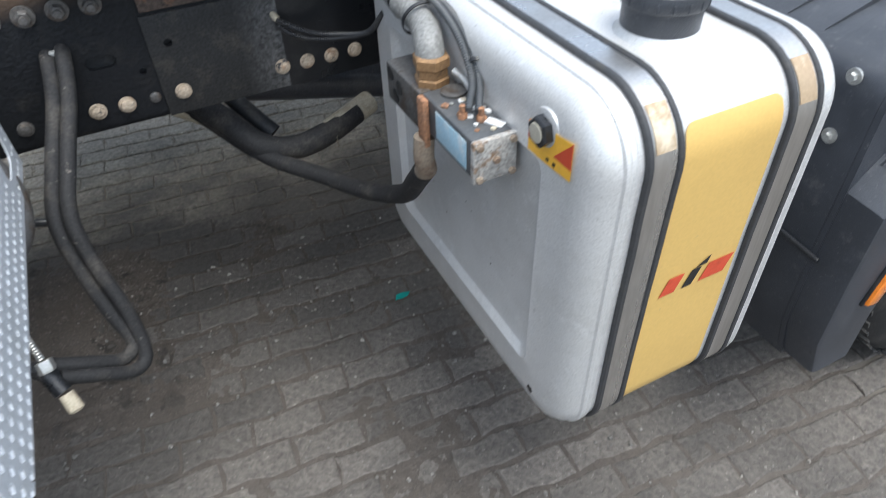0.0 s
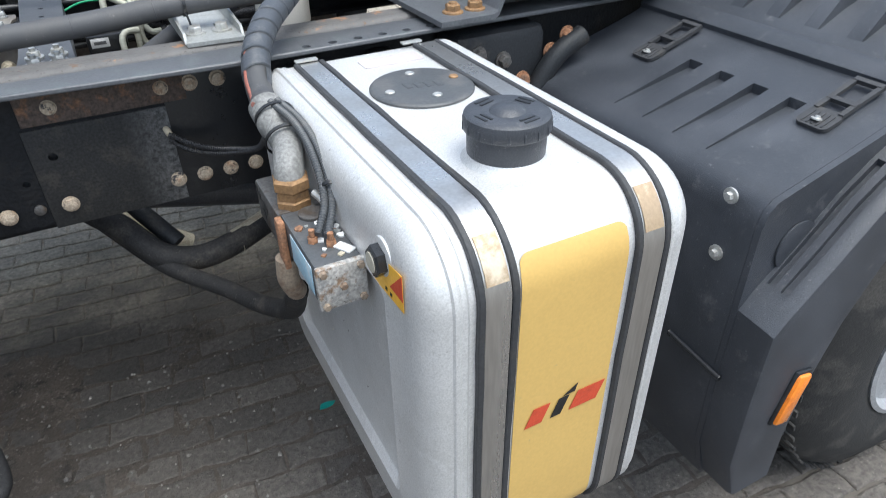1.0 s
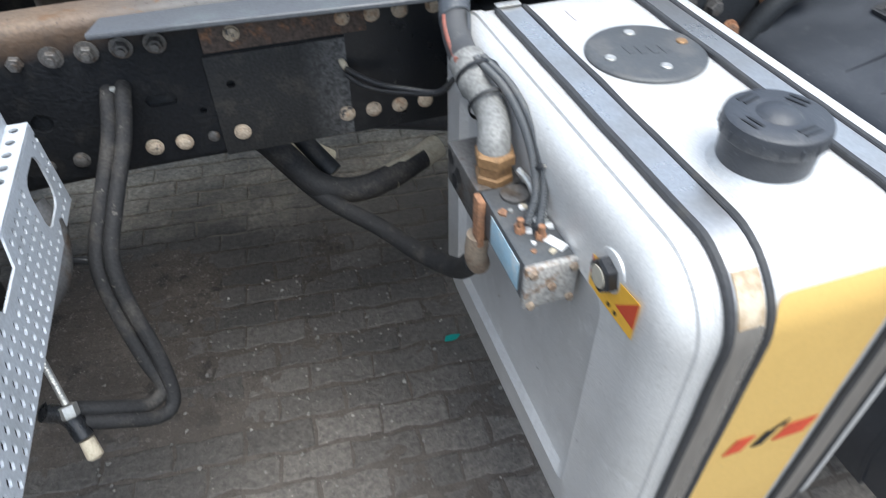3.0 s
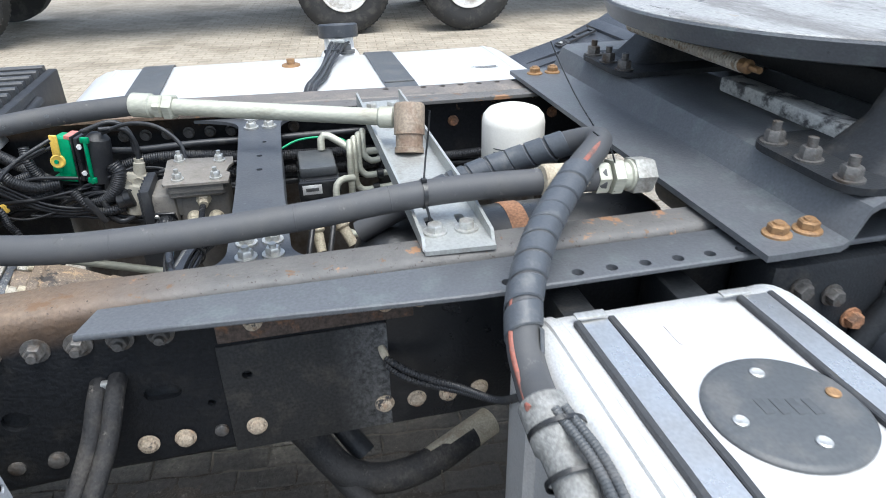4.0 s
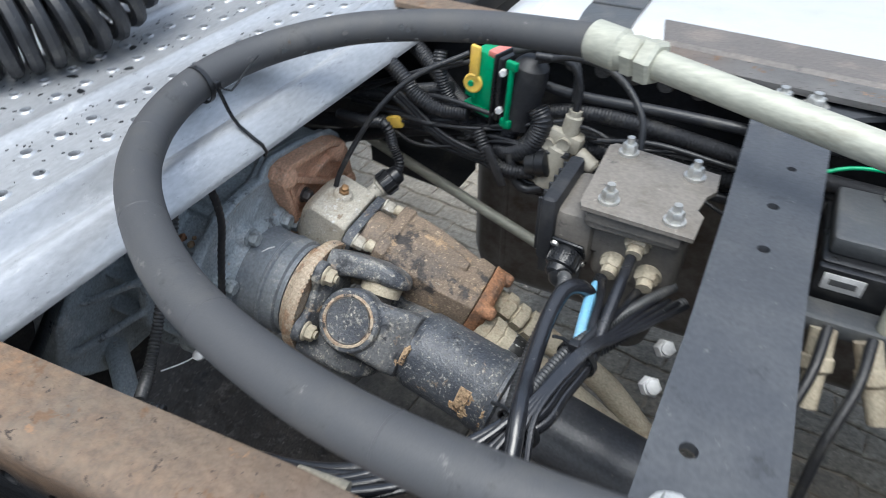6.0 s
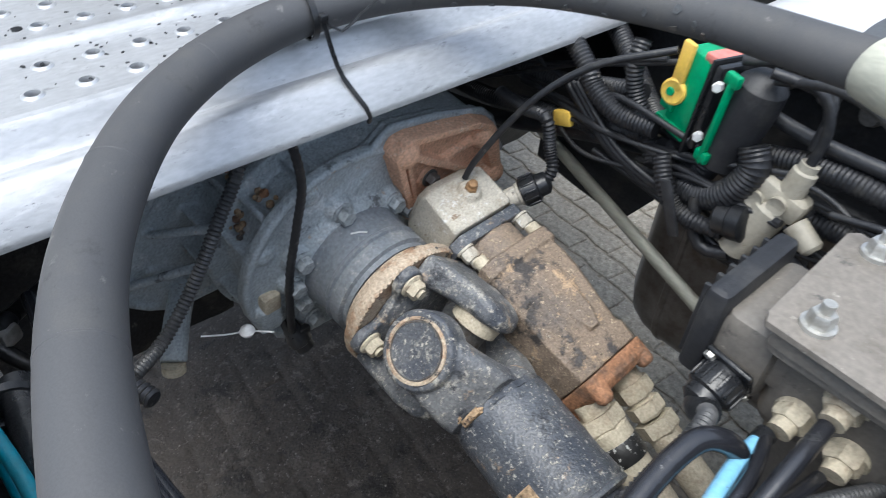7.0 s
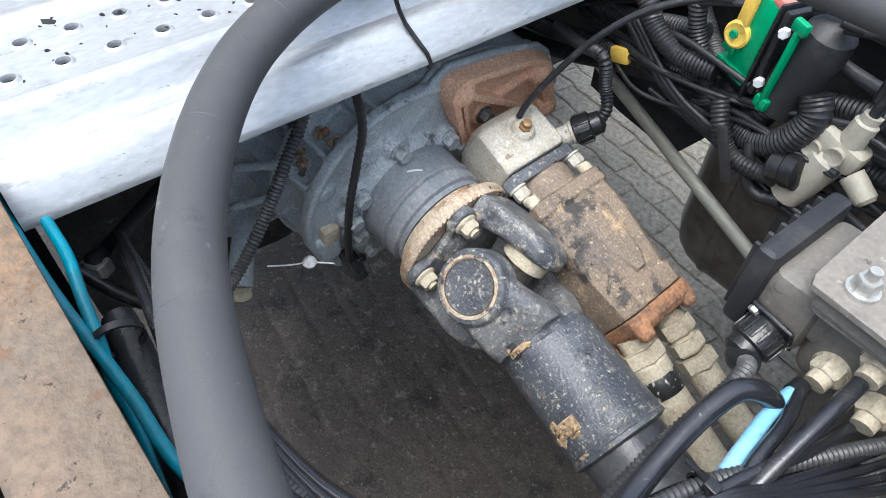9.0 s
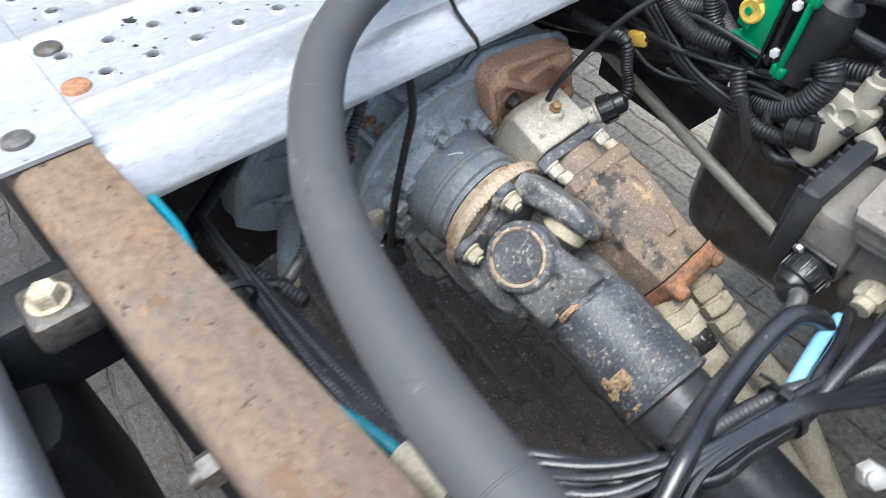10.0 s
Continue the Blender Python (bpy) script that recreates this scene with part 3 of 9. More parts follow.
# ---------------------------------------------------------------- ground
def ground():
    m = mat("worn pavers", (0.37, 0.325, 0.262), 0.85, dirt=(0.27, 0.235, 0.185), amount=0.5, scale=1.3, grain=0.2, bump=0.4, fine=60)
    nt = m.node_tree
    n, l = nt.nodes, nt.links
    b = n["Principled BSDF"]
    src = b.inputs["Base Color"].links[0].from_socket
    co = n.new("ShaderNodeTexCoord")
    mp = n.new("ShaderNodeMapping")
    mp.inputs["Rotation"].default_value = (0, 0, radians(6))
    br = n.new("ShaderNodeTexBrick")
    br.inputs["Scale"].default_value = 1.0
    br.inputs["Brick Width"].default_value, br.inputs["Row Height"].default_value = 0.22, 0.11
    br.inputs["Mortar Size"].default_value, br.inputs["Mortar Smooth"].default_value = 0.008, 0.6
    br.inputs["Color1"].default_value, br.inputs["Color2"].default_value, br.inputs["Mortar"].default_value = (1, 1, 1, 1), (0.82, 0.82, 0.82, 1), (0.6, 0.57, 0.52, 1)
    l.new(co.outputs["Object"], mp.inputs[0]), l.new(mp.outputs[0], br.inputs["Vector"])
    mul = n.new("ShaderNodeMix")
    mul.data_type, mul.blend_type = "RGBA", "MULTIPLY"
    mul.inputs["Factor"].default_value = 1
    l.new(src, mul.inputs["A"]), l.new(br.outputs["Color"], mul.inputs["B"])
    l.new(mul.outputs["Result"], b.inputs["Base Color"])
    # towards the truck the colour darkens with dirt and its painted shade
    M["pavers"] = stain_or_shade(m, (0.085, 0.077, 0.069), "Y", 1.35, 0.8, 0.95, 1.5, breakup=0.15)
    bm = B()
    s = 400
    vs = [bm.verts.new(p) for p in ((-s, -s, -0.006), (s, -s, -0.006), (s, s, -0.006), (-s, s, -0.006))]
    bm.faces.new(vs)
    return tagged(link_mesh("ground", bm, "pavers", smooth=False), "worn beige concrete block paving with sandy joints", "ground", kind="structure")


GROUND = ground()

# ---------------------------------------------------------------- chassis rails
ZT, ZB = 1.09, 0.805
FAR = 0.828  # outer web of the far rail at the rear


def rail_profile(y0, s, ZB=ZB):
    """A C section; y0: outer web, s: direction to the inside."""
    r, t, w = 0.018, 0.009, 0.066
    out = []
    for k in range(7):
        a = radians(90 + 90 * k / 6)
        out.append((r + r * math.cos(a), ZT - r + r * math.sin(a)))
    for k in range(7):
        a = radians(180 + 90 * k / 6)
        out.append((r + r * math.cos(a), ZB + r + r * math.sin(a)))
    q = r - t
    inn = []
    for k in range(7):
        a = radians(270 - 90 * k / 6)
        inn.append((r + q * math.cos(a), ZB + r + q * math.sin(a)))
    for k in range(7):
        a = radians(180 - 90 * k / 6)
        inn.append((r + q * math.cos(a), ZT - r + q * math.sin(a)))
    prof = [(w, ZT - t * 0.1), (w - 0.002, ZT)] + out + [(w, ZB), (w, ZB + t)] + inn + [(w, ZT - t)]
    return [(y0 + s * p, z) for p, z in prof]


def chassis():
    th = thing("truck_chassis", "black painted truck ladder frame with rusty brown rail tops", "truck chassis")
    # both rails spread slightly towards the cab
    def bent(bm, s):
        for v in bm.verts:
            v.co.y -= s * (0.06 * max(0.0, -0.2 - v.co.x) if s > 0 else 0.085 * max(0.0, 0.5 - v.co.x))
        return bm
    near = part("side_rail", bent(extrude_profile(B(), rail_profile(0, 1), -2.2, 2.6, n=24), 1), "rail", th, "black side rail, its top worn grey and rusty brown")
    part("side_rail", bent(extrude_profile(B(), rail_profile(FAR, -1, 0.905), -2.2, 2.6, n=24), -1), "rail", th)
    cut = B()
    for x, z, r in ((0.0, 0.947, 0.0075), (-0.055, 0.905, 0.006), (-0.42, 1.033, 0.009), (-0.37, 1.033, 0.009), (-0.52, 1.033, 0.009)):
        rod(cut, (x, -0.05, z), (x, 0.05, z), r)
    for x, z, w, h in ((-0.115, 0.936, 0.05, 0.022),):
        box(cut, (x, 0, z), (w, 0.06, h), 0.01)
    rod(cut, (-0.300, -0.05, 0.931), (-0.300, 0.05, 0.931), 0.0165, n=24)
    carve(near, cut)
    # dark plates added behind the holes, for the shade inside the rail
    for x, z, w, h in ((-0.115, 0.936, 0.07, 0.04), (-0.300, 0.931, 0.05, 0.05), (-0.03, 0.925, 0.11, 0.07)):
        part("hole_darkener", box(B(), (x, 0.0125 - 0.06 * min(0.0, x + 0.2) * 0 + (0.06 * (x + 0.2) if x < -0.2 else 0), z), (w, 0.003, h), 0.001), "frame", th)
    # mounting angle along the rail's outside
    for s, y0 in ((1, 0.0), (-1, FAR)):
        xs = -0.178
        prof = [(-0.002, 1.064), (-0.008, 1.064), (-0.010, 1.072), (-0.016, 1.078), (-0.094, 1.078), (-0.096, 1.080), (-0.096, 1.085), (-0.094, 1.087), (-0.012, 1.087), (-0.002, 1.08)]
        bm = extrude_profile(B(), [(y0 + s * p, z) for p, z in prof], xs, 1.9, n=30)
        for v in bm.verts:
            out = abs(v.co.y - y0)
            if v.co.x < xs + 0.01:
                v.co.x += 0.02 * (1 - out / 0.096)
            # the near angle narrows towards its front end
            if s > 0:
                v.co.y = -out * (1 - 0.36 * max(0.0, min(1.0, (0.30 - v.co.x) / 0.478)))
        if s < 0:
            bent(bm, -1)
        ang = part("mounting_angle", bm, "greyplate" if s > 0 else "dustyplate", th, "grey angle profile with a row of holes")
        cut = B()
        for x in (0.355, *[0.454 + 0.05 * k for k in range(7)]):
            rod(cut, (x, y0 - s * 0.077 + (0.085 * max(0.0, 0.5 - x) if s < 0 else 0), 1.0), (x, y0 - s * 0.077 + (0.085 * max(0.0, 0.5 - x) if s < 0 else 0), 1.2), 0.0085)
        carve(ang, cut)
    # doubler plate and strip on the near web
    bm = box(B(), (0.085, -0.0015, 0.905), (0.24, 0.005, 0.19), 0.0015)
    dp = part("web_plate", bm, "webplate", th, "dull dark plate riveted to the rail web")
    cut = B()
    rod(cut, (0.0, -0.05, 0.947), (0.0, 0.05, 0.947), 0.0075)
    carve(dp, cut)
    part("web_strip", box(B(), (0.105, -0.0035, 1.035), (0.27, 0.006, 0.056), 0.0015), "webrust", th, "rusty brown strip under the mounting angle")
    tb = part("web_tab", box(B(), (-0.385, 0.0025, 1.030), (0.135, 0.012, 0.066), 0.003), "frame", th, "dull tab with two holes on the rail web")
    cut = B()
    for x in (-0.42, -0.37):
        rod(cut, (x, -0.05, 1.033), (x, 0.05, 1.033), 0.008)
    carve(tb, cut)
    # black panel laid over the web for its darker, shaded zone
    part("web_dark_panel", box(B(), (0.30, -0.003, 0.945), (0.20, 0.004, 0.27), 0.0015), "bellows", th)
    # bolts on the near web
    rows = [(x, 0.853, "rust") for x in (-0.15, -0.10, 0.0, 0.19, 0.24, 0.29, 0.34)]
    rows += [(x, 0.853, "dirtsteel") for x in (-0.27, -0.32, -0.37, -0.42)]
    rows += [(x, 1.036, "zinc") for x in (-0.297, -0.247, -0.197, -0.147, -0.097)]
    rows += [(0.02, 1.035, "rust"), (0.2, 1.035, "rust"), (0.25, 1.035, "rust"), (0.3, 1.035, "rust"), (0.36, 1.035, "rust")]
    for x, z, m in rows:
        if m == "zinc":
            part("rail_bolt", bolt(B(), (x, -0.001, z), (0, -1, 0), 0.021, 0.012, 0.035, 0.007), "dirtsteel", th)
            continue
        bm = lathe(B(), (x, -0.001 if m != "rust" else -0.003, z), (0, -1, 0), [(0, 0.0150), (0.003, 0.0150), (0.004, 0.0115), (0.009, 0.011), (0.011, 0.008)], n=18)
        part("rail_bolt", bm, "palerust" if m == "rust" else m, th, "rust-brown flanged rail bolt" if m == "rust" else "")
    for x in (-0.05,):
        part("rail_bolt", lathe(B(), (x, 0, 0.853), (0, -1, 0), [(0, 0.010), (0.004, 0.010), (0.006, 0.006)], n=14), "dirtsteel", th)
    for k in range(10):
        x = -0.34 + 0.05 * k
        part("rail_bolt", lathe(B(), (x, FAR - 0.0095 + 0.085 * (0.5 - x), 1.03), (0, -1, 0), [(0, 0.014), (0.003, 0.014), (0.004, 0.011), (0.012, 0.010)], n=12), "dirtsteel", th)
    for k in range(5):
        part("rail_bolt", lathe(B(), (0.42 + 0.09 * k, FAR - 0.0095 + 0.085 * max(0.0, 0.08 - 0.09 * k), 1.02), (0, -1, 0), [(0, 0.014), (0.004, 0.014), (0.005, 0.011), (0.014, 0.010)], n=12), "rust", th)
    # waisted cross member
    xc = 0.034
    half = [(0.050, 0.150), (0.058, 0.118), (0.085, 0.072), (0.115, 0.050), (0.155, 0.046), (0.235, 0.045), (CY, 0.042)]
    ys = half + [(FAR + 0.04 - y, w) for y, w in reversed(half[:-1])]
    pts = catmull([(xc + w, y, 0) for y, w in ys], 5)
    pts2 = catmull([(xc - w, y, 0) for y, w in reversed(ys)], 5)
    bm = plate(B(), [(p.x, p.y) for p in pts + pts2], 1.066, 1.074)
    cm = part("cross_member", bm, "darkplate", th, "grey waisted cross member with small holes")
    cut = B()
    for y, r, dx in ((0.536, 0.006, 0), (0.459, 0.006, 0), (0.62, 0.005, 0.01), (0.205, 0.0068, -0.018)):
        rod(cut, (xc + dx, y, 1.0), (xc + dx, y, 1.2), r)
    carve(cm, cut)
    for s in (-1, 1):
        pr = [(xc + s * 0.043, 1.069), (xc + s * 0.037, 1.069), (xc + s * 0.037, 0.99), (xc + s * 0.043, 0.99)]
        part("cross_member_flange", extrude_profile(B(), pr, 0.12, 0.67, "Y"), "greyplate", th)
    for y in (0.105, 0.150, 0.725, 0.790):
        for x in (0.016, 0.055):
            part("cross_member_bolt", bolt(B(), (x, y, 1.074), (0, 0, 1), 0.02, 0.010, 0.033, 0.006), "zinc", th, "bright zinc bolt with washer")
    # deep cross members out of sight under the deck plate and behind
    for x in (-0.95, 1.2):
        part("cross_member", box(B(), (x, CY, 0.95), (0.12, 0.66, 0.2), 0.01), "frame", th)
    return th


CHASSIS = chassis()


# ---------------------------------------------------------------- oil tank
TX0, TX1, TY0, TY1, TZ0, TZ1, TR = 0.333, 0.711, -0.787, -0.125, 0.507, 1.095, 0.085


def tank_ring(x, o, n=9):
    w, h = TY1 - TY0 - 2 * o, TZ1 - TZ0 - 2 * o
    cy, cz = (TY0 + TY1) / 2, (TZ0 + TZ1) / 2
    return [V(x, cy + p, cz + q) for p, q in rounded(w, h, max(TR - o, 0.02), n)]


def tank_path():
    """The section's outline from the back of the top, over the front, to the underside."""
    cy, cz = (TY0 + TY1) / 2, (TZ0 + TZ1) / 2
    r = TR
    p = [(-0.202 - 0.0331 * k, TZ1) for k in range(15)] + [(TY0 + r + r * math.cos(radians(a)), TZ1 - r + r * math.sin(radians(a))) for a in range(90, 181, 9)]
    p += [(TY0, z) for z in (0.95, 0.9, 0.85, 0.8, 0.75, 0.7, TZ0 + r)]
    p += [(TY0 + r + r * math.cos(radians(a)), TZ0 + r + r * math.sin(radians(a))) for a in range(189, 271, 9)]
    return p + [(-0.60, TZ0)]


def on_path(x0, x1, off, th, path, wave=0.0):
    """A strip across x0 to x1, laid on the tank's outline."""
    bm = B()
    rings = []
    P = [V(0, *p) for p in path]
    for i, p in enumerate(P):
        t = (P[min(i + 1, len(P) - 1)] - P[max(i - 1, 0)]).normalized()
        nrm = V(0, -t.z, t.y)
        if nrm.dot(p - V(0, (TY0 + TY1) / 2, (TZ0 + TZ1) / 2)) < 0:
            nrm = -nrm
        a, c = p + nrm * off, p + nrm * (off + th)
        e = min(0.0015, (x1 - x0) * 0.2, th * 0.5)
        wx = wave * (noise.noise(V(p.y * 11, p.z * 11, x0 * 40)) + 0.6 * noise.noise(V(p.y * 30, p.z * 30, x1 * 40)))
        lo, hi = x0 + wx - abs(wx) * 0.3, x1 + wx + abs(wx) * 0.3
        rings.append([V(lo, a.y, a.z), V(hi, a.y, a.z), V(hi, (c - nrm * e).y, (c - nrm * e).z), V(hi - e, c.y, c.z), V(lo + e, c.y, c.z), V(lo, (c - nrm * e).y, (c - nrm * e).z)])
    loft(bm, rings)
    return bm


def oil_tank():
    th = thing("hydraulic_oil_tank", "satin aluminium hydraulic oil tank with steel straps and yellow label", "hydraulic tank")
    xs = [(TX0 + 0.010, 0.125), (TX0 + 0.009, 0.114), (TX0 - 0.002, 0.103), (TX0, 0.095), (TX0, 0.05), (TX0 + 0.003, 0.03), (TX0 + 0.010, 0.014), (TX0 + 0.022, 0.004), (TX0 + 0.032, 0.001),
          (TX0 + 0.034, -0.0025), (TX0 + 0.039, -0.0035), (TX0 + 0.043, -0.0015), (TX0 + 0.048, -0.003), (TX0 + 0.052, 0.0)]
    xs2 = [(TX0 + TX1 - x, o) for x, o in reversed(xs)]
    bm = loft(B(), [tank_ring(x, o) for x, o in xs + xs2])
    body = part("tank_body", bm, "alu", th, "welded satin aluminium tank body with pressed end panels")
    path = tank_path()
    for x0, x1 in ((0.401, 0.435), (0.615, 0.649)):
        st = part("tank_strap", on_path(x0, x1, 0.003, 0.002, path), "strap", th, "bright steel strap with black rubber edging")
        for a, c in ((x0 - 0.0085, x0), (x1, x1 + 0.0085)):
            part("rubber_edge", on_path(a, c, 0.0005, 0.0065, path, 0.0016), "rubber", st)
        # tan strip painted for the reflection in the strap's bend
        part("painted_reflection", on_path(x0 + 0.003, x1 - 0.003, 0.0056, 0.0006, [p for p in path if p[0] < -0.73 and 1.035 < p[1] < 1.082]), "film", st, "brownish strip painted for a reflection in the strap")
        part("strap_end", box(B(), ((x0 + x1) / 2 - (0.025 if x0 > 0.6 else 0.002), -0.196, 1.103), (0.038, 0.013, 0.003), 0.001), "zinc", st)
    # yellow film on the front
    cols = []
    lab = [p for p in path if p[1] < 1.046 and p[1] > TZ0 + 0.008 and p[0] < -0.72]
    tops = [(TY0 + TR - math.sqrt(TR ** 2 - (z - TZ1 + TR) ** 2), z) for z in (1.0560, 1.0550, 1.0525, 1.0490)]
    P = [V(0, *p) for p in tops + [p for p in lab if p[1] < 1.045]]
    bm = B()
    rows = []
    for i, p in enumerate(P):
        t = (P[min(i + 1, len(P) - 1)] - P[max(i - 1, 0)]).normalized()
        nrm = V(0, -t.z, t.y)
        if nrm.y > 0:
            nrm = -nrm
        q = p + nrm * 0.0012
        inset = (0.013, 0.008, 0.004, 0.0012)[i] if i < 4 else 0
        rows.append([bm.verts.new((0.449 + inset + (0.148 - 2 * inset) * k / 4, q.y, q.z)) for k in range(5)])
    for a, c in zip(rows, rows[1:]):
        for k in range(4):
            bm.faces.new((a[k], a[k + 1], c[k + 1], c[k]))
    part("front_label", bm, "yellowlabel", th, "large pale yellow adhesive label")
    # plain coloured shapes where the maker's mark is printed
    yl = TY0 - 0.0024
    def mark(pts, m):
        bm = B()
        loft(bm, [[V(x, yl, z) for x, z in pts], [V(x, yl - 0.0004, z) for x, z in pts]])
        part("printed_mark", bm, m, th)
    z0, z1 = 0.787, 0.817
    for x, w, m in ((0.466, 0.026, "red"), (0.506, 0.016, "blackprint"), (0.536, 0.044, "red")):
        mark([(x, z0), (x + w, z0), (x + w + 0.012, z1), (x + 0.012, z1)], m)
    mark([(0.524, z1 + 0.002), (0.542, z1 + 0.002), (0.546, z1 + 0.016)], "blackprint")
    # filler neck and cap
    c = (0.520, -0.638)
    part("filler_neck", lathe(B(), (*c, 1.088), (0, 0, 1), [(0, 0.060), (0.006, 0.056), (0.012, 0.050), (0.016, 0.048)], n=40), "alu", th)
    cap = part("filler_cap", lathe(B(), (*c, 1.094), (0, 0, 1), [(0, 0.046), (0.004, 0.0475), (0.038, 0.0485), (0.039, 0.0515), (0.041, 0.0528), (0.053, 0.0528), (0.058, 0.0515), (0.061, 0.047), (0.0605, 0.022), (0.064, 0.018), (0.067, 0.010), (0.068, 0.0)], n=48), "plastic", th, "black plastic filler cap with raised lettering and ribbed rim")
    for k in range(18):
        a = 2 * math.pi * k / 18
        d = V(math.cos(a), math.sin(a), 0)
        part("cap_rib", box(B(), V(*c, 1.140) + d * 0.0522, (0.003, 0.003, 0.011), 0.0008, Matrix.Rotation(a, 3, "Z")), "plastic", cap)
    for k, (a, L) in enumerate(((0.4, 0.028), (1.9, 0.03), (3.3, 0.026), (4.9, 0.03))):
        d = V(math.cos(a), math.sin(a), 0)
        for j in (-0.004, 0.004):
            part("raised_mark", box(B(), V(*c, 1.1552) + d * (0.036 + j), (0.004, L * 0.75, 0.0015), 0.0004, Matrix.Rotation(a, 3, "Z")), "gloss", cap)
    # inspection cover
    cc = V(0.533, -0.386, TZ1)
    cov = part("inspection_cover", lathe(B(), cc, (0, 0, 1), [(0, 0.079), (0.003, 0.079), (0.005, 0.077), (0.006, 0.072)], n=44), "greyplastic", th, "grey round inspection cover with four screws")
    for (x, y), m in (((0.590, -0.380), "brass"), ((0.534, -0.434), "zinc"), ((0.478, -0.392), "zinc"), ((0.537, -0.335), "zinc")):
        part("cover_screw", lathe(B(), (x, y, TZ1 + 0.0055), (0, 0, 1), [(0, 0.0075), (0.002, 0.0075), (0.003, 0.006), (0.0022, 0.003)], n=16), m, cov)
    for k in range(4):
        part("raised_mark", box(B(), (0.512 + 0.015 * k, -0.379 - 0.004 * k, TZ1 + 0.0062), (0.009, 0.022, 0.0012), 0.0004), "greyplastic", cov)
    bm = plate(B(), [(0.545 + p, -0.246 + q) for p, q in rounded(0.105, 0.042, 0.006)], TZ1, TZ1 + 0.0015)
    part("type_plate", bm, "paleplate", th, "faded pale type plate on the tank top")
    # level sight glass on the end
    p = V(TX0, -0.683, 1.036)
    part("level_gauge_boss", lathe(B(), p + V(0.004, 0, 0), (-1, 0, 0), [(0, 0.027), (0.004, 0.026), (0.006, 0.02)], n=28), "alu", th)
    sg = part("level_gauge", hexa(B(), p + V(-0.001, 0, 0), (-1, 0, 0), 0.013, 0.034), "gloss", th, "black hexagonal level gauge with a pale lens")
    part("lens", lathe(B(), p + V(-0.0142, 0, 0), (-1, 0, 0), [(0, 0.0125), (0.001, 0.012), (0.0015, 0)], n=20), "ivory", sg)
    xl = TX0 - 0.0012
    bm = B()
    loft(bm, [[V(x, y, z) for y, z in ((-0.651, 1.034), (-0.651, 0.991), (-0.738, 0.997), (-0.738, 1.047))] for x in (xl, xl - 0.0005)])
    wl = part("warning_label", bm, "sticker", th, "small yellow and red warning sticker")
    for tri in (((-0.738, 1.047), (-0.738, 1.012), (-0.704, 1.012)), ((-0.651, 1.034), (-0.651, 1.010), (-0.664, 1.010))):
        bm = loft(B(), [[V(x, y, z) for y, z in tri] for x in (xl - 0.0006, xl - 0.001)])
        part("red_corner", bm, "red", wl)
    for k in range(2):
        y = -0.690 - 0.013 * k
        bm = loft(B(), [[V(x, y + a, 0.999 + b) for a, b in ((0, 0), (-0.005, 0.0), (-0.006, 0.005), (-0.001, 0.005))] for x in (xl - 0.0006, xl - 0.001)])
        part("print_bar", bm, "blackprint", wl)
    # a flat black disc paints the shade inside the drain hole
    part("drain_hole_disc", lathe(B(), (TX0 + 0.0005, -0.700, 0.560), (-1, 0, 0), [(0, 0.0075), (0.0006, 0.0075), (0.0007, 0.004)], n=12), "gloss", th)
    random.seed(9)
    for k in range(5):
        y, z = random.uniform(-0.60, -0.32), random.uniform(0.70, 0.92)
        w = random.uniform(0.0012, 0.0030)
        bm = loft(B(), [[V(x, y + w * math.cos(q) * 0.6, z + w * math.sin(q) * random.uniform(0.6, 1.8)) for q in (0, 1, 2, 3, 4, 5)] for x in (TX0 + 0.0104, TX0 + 0.0092)])
        part("dirt_spot", bm, random.choice(("dirtsteel", "greyplastic", "brown")), th)
    part("mounting_console", box(B(), (0.45, -0.09, 0.95), (0.05, 0.17, 0.18), 0.006), "frame", th)
    part("mounting_console", box(B(), (0.62, -0.09, 0.95), (0.05, 0.17, 0.18), 0.006), "frame", th)
    return th


oil_tank()


# ---------------------------------------------------------------- main hydraulic hose and its pipe
HOSE = [(0.56, 0.081, 1.150), (0.316, 0.106, 1.146), (0.10, 0.100, 1.132), (-0.10, 0.085, 1.131), (-0.247, 0.098, 1.128), (-0.389, 0.144, 1.130),
        (-0.52, 0.240, 1.130), (-0.595, 0.37, 1.129), (-0.595, 0.50, 1.132), (-0.51, 0.605, 1.143), (-0.36, 0.652, 1.155), (-0.198, 0.645, 1.167)]


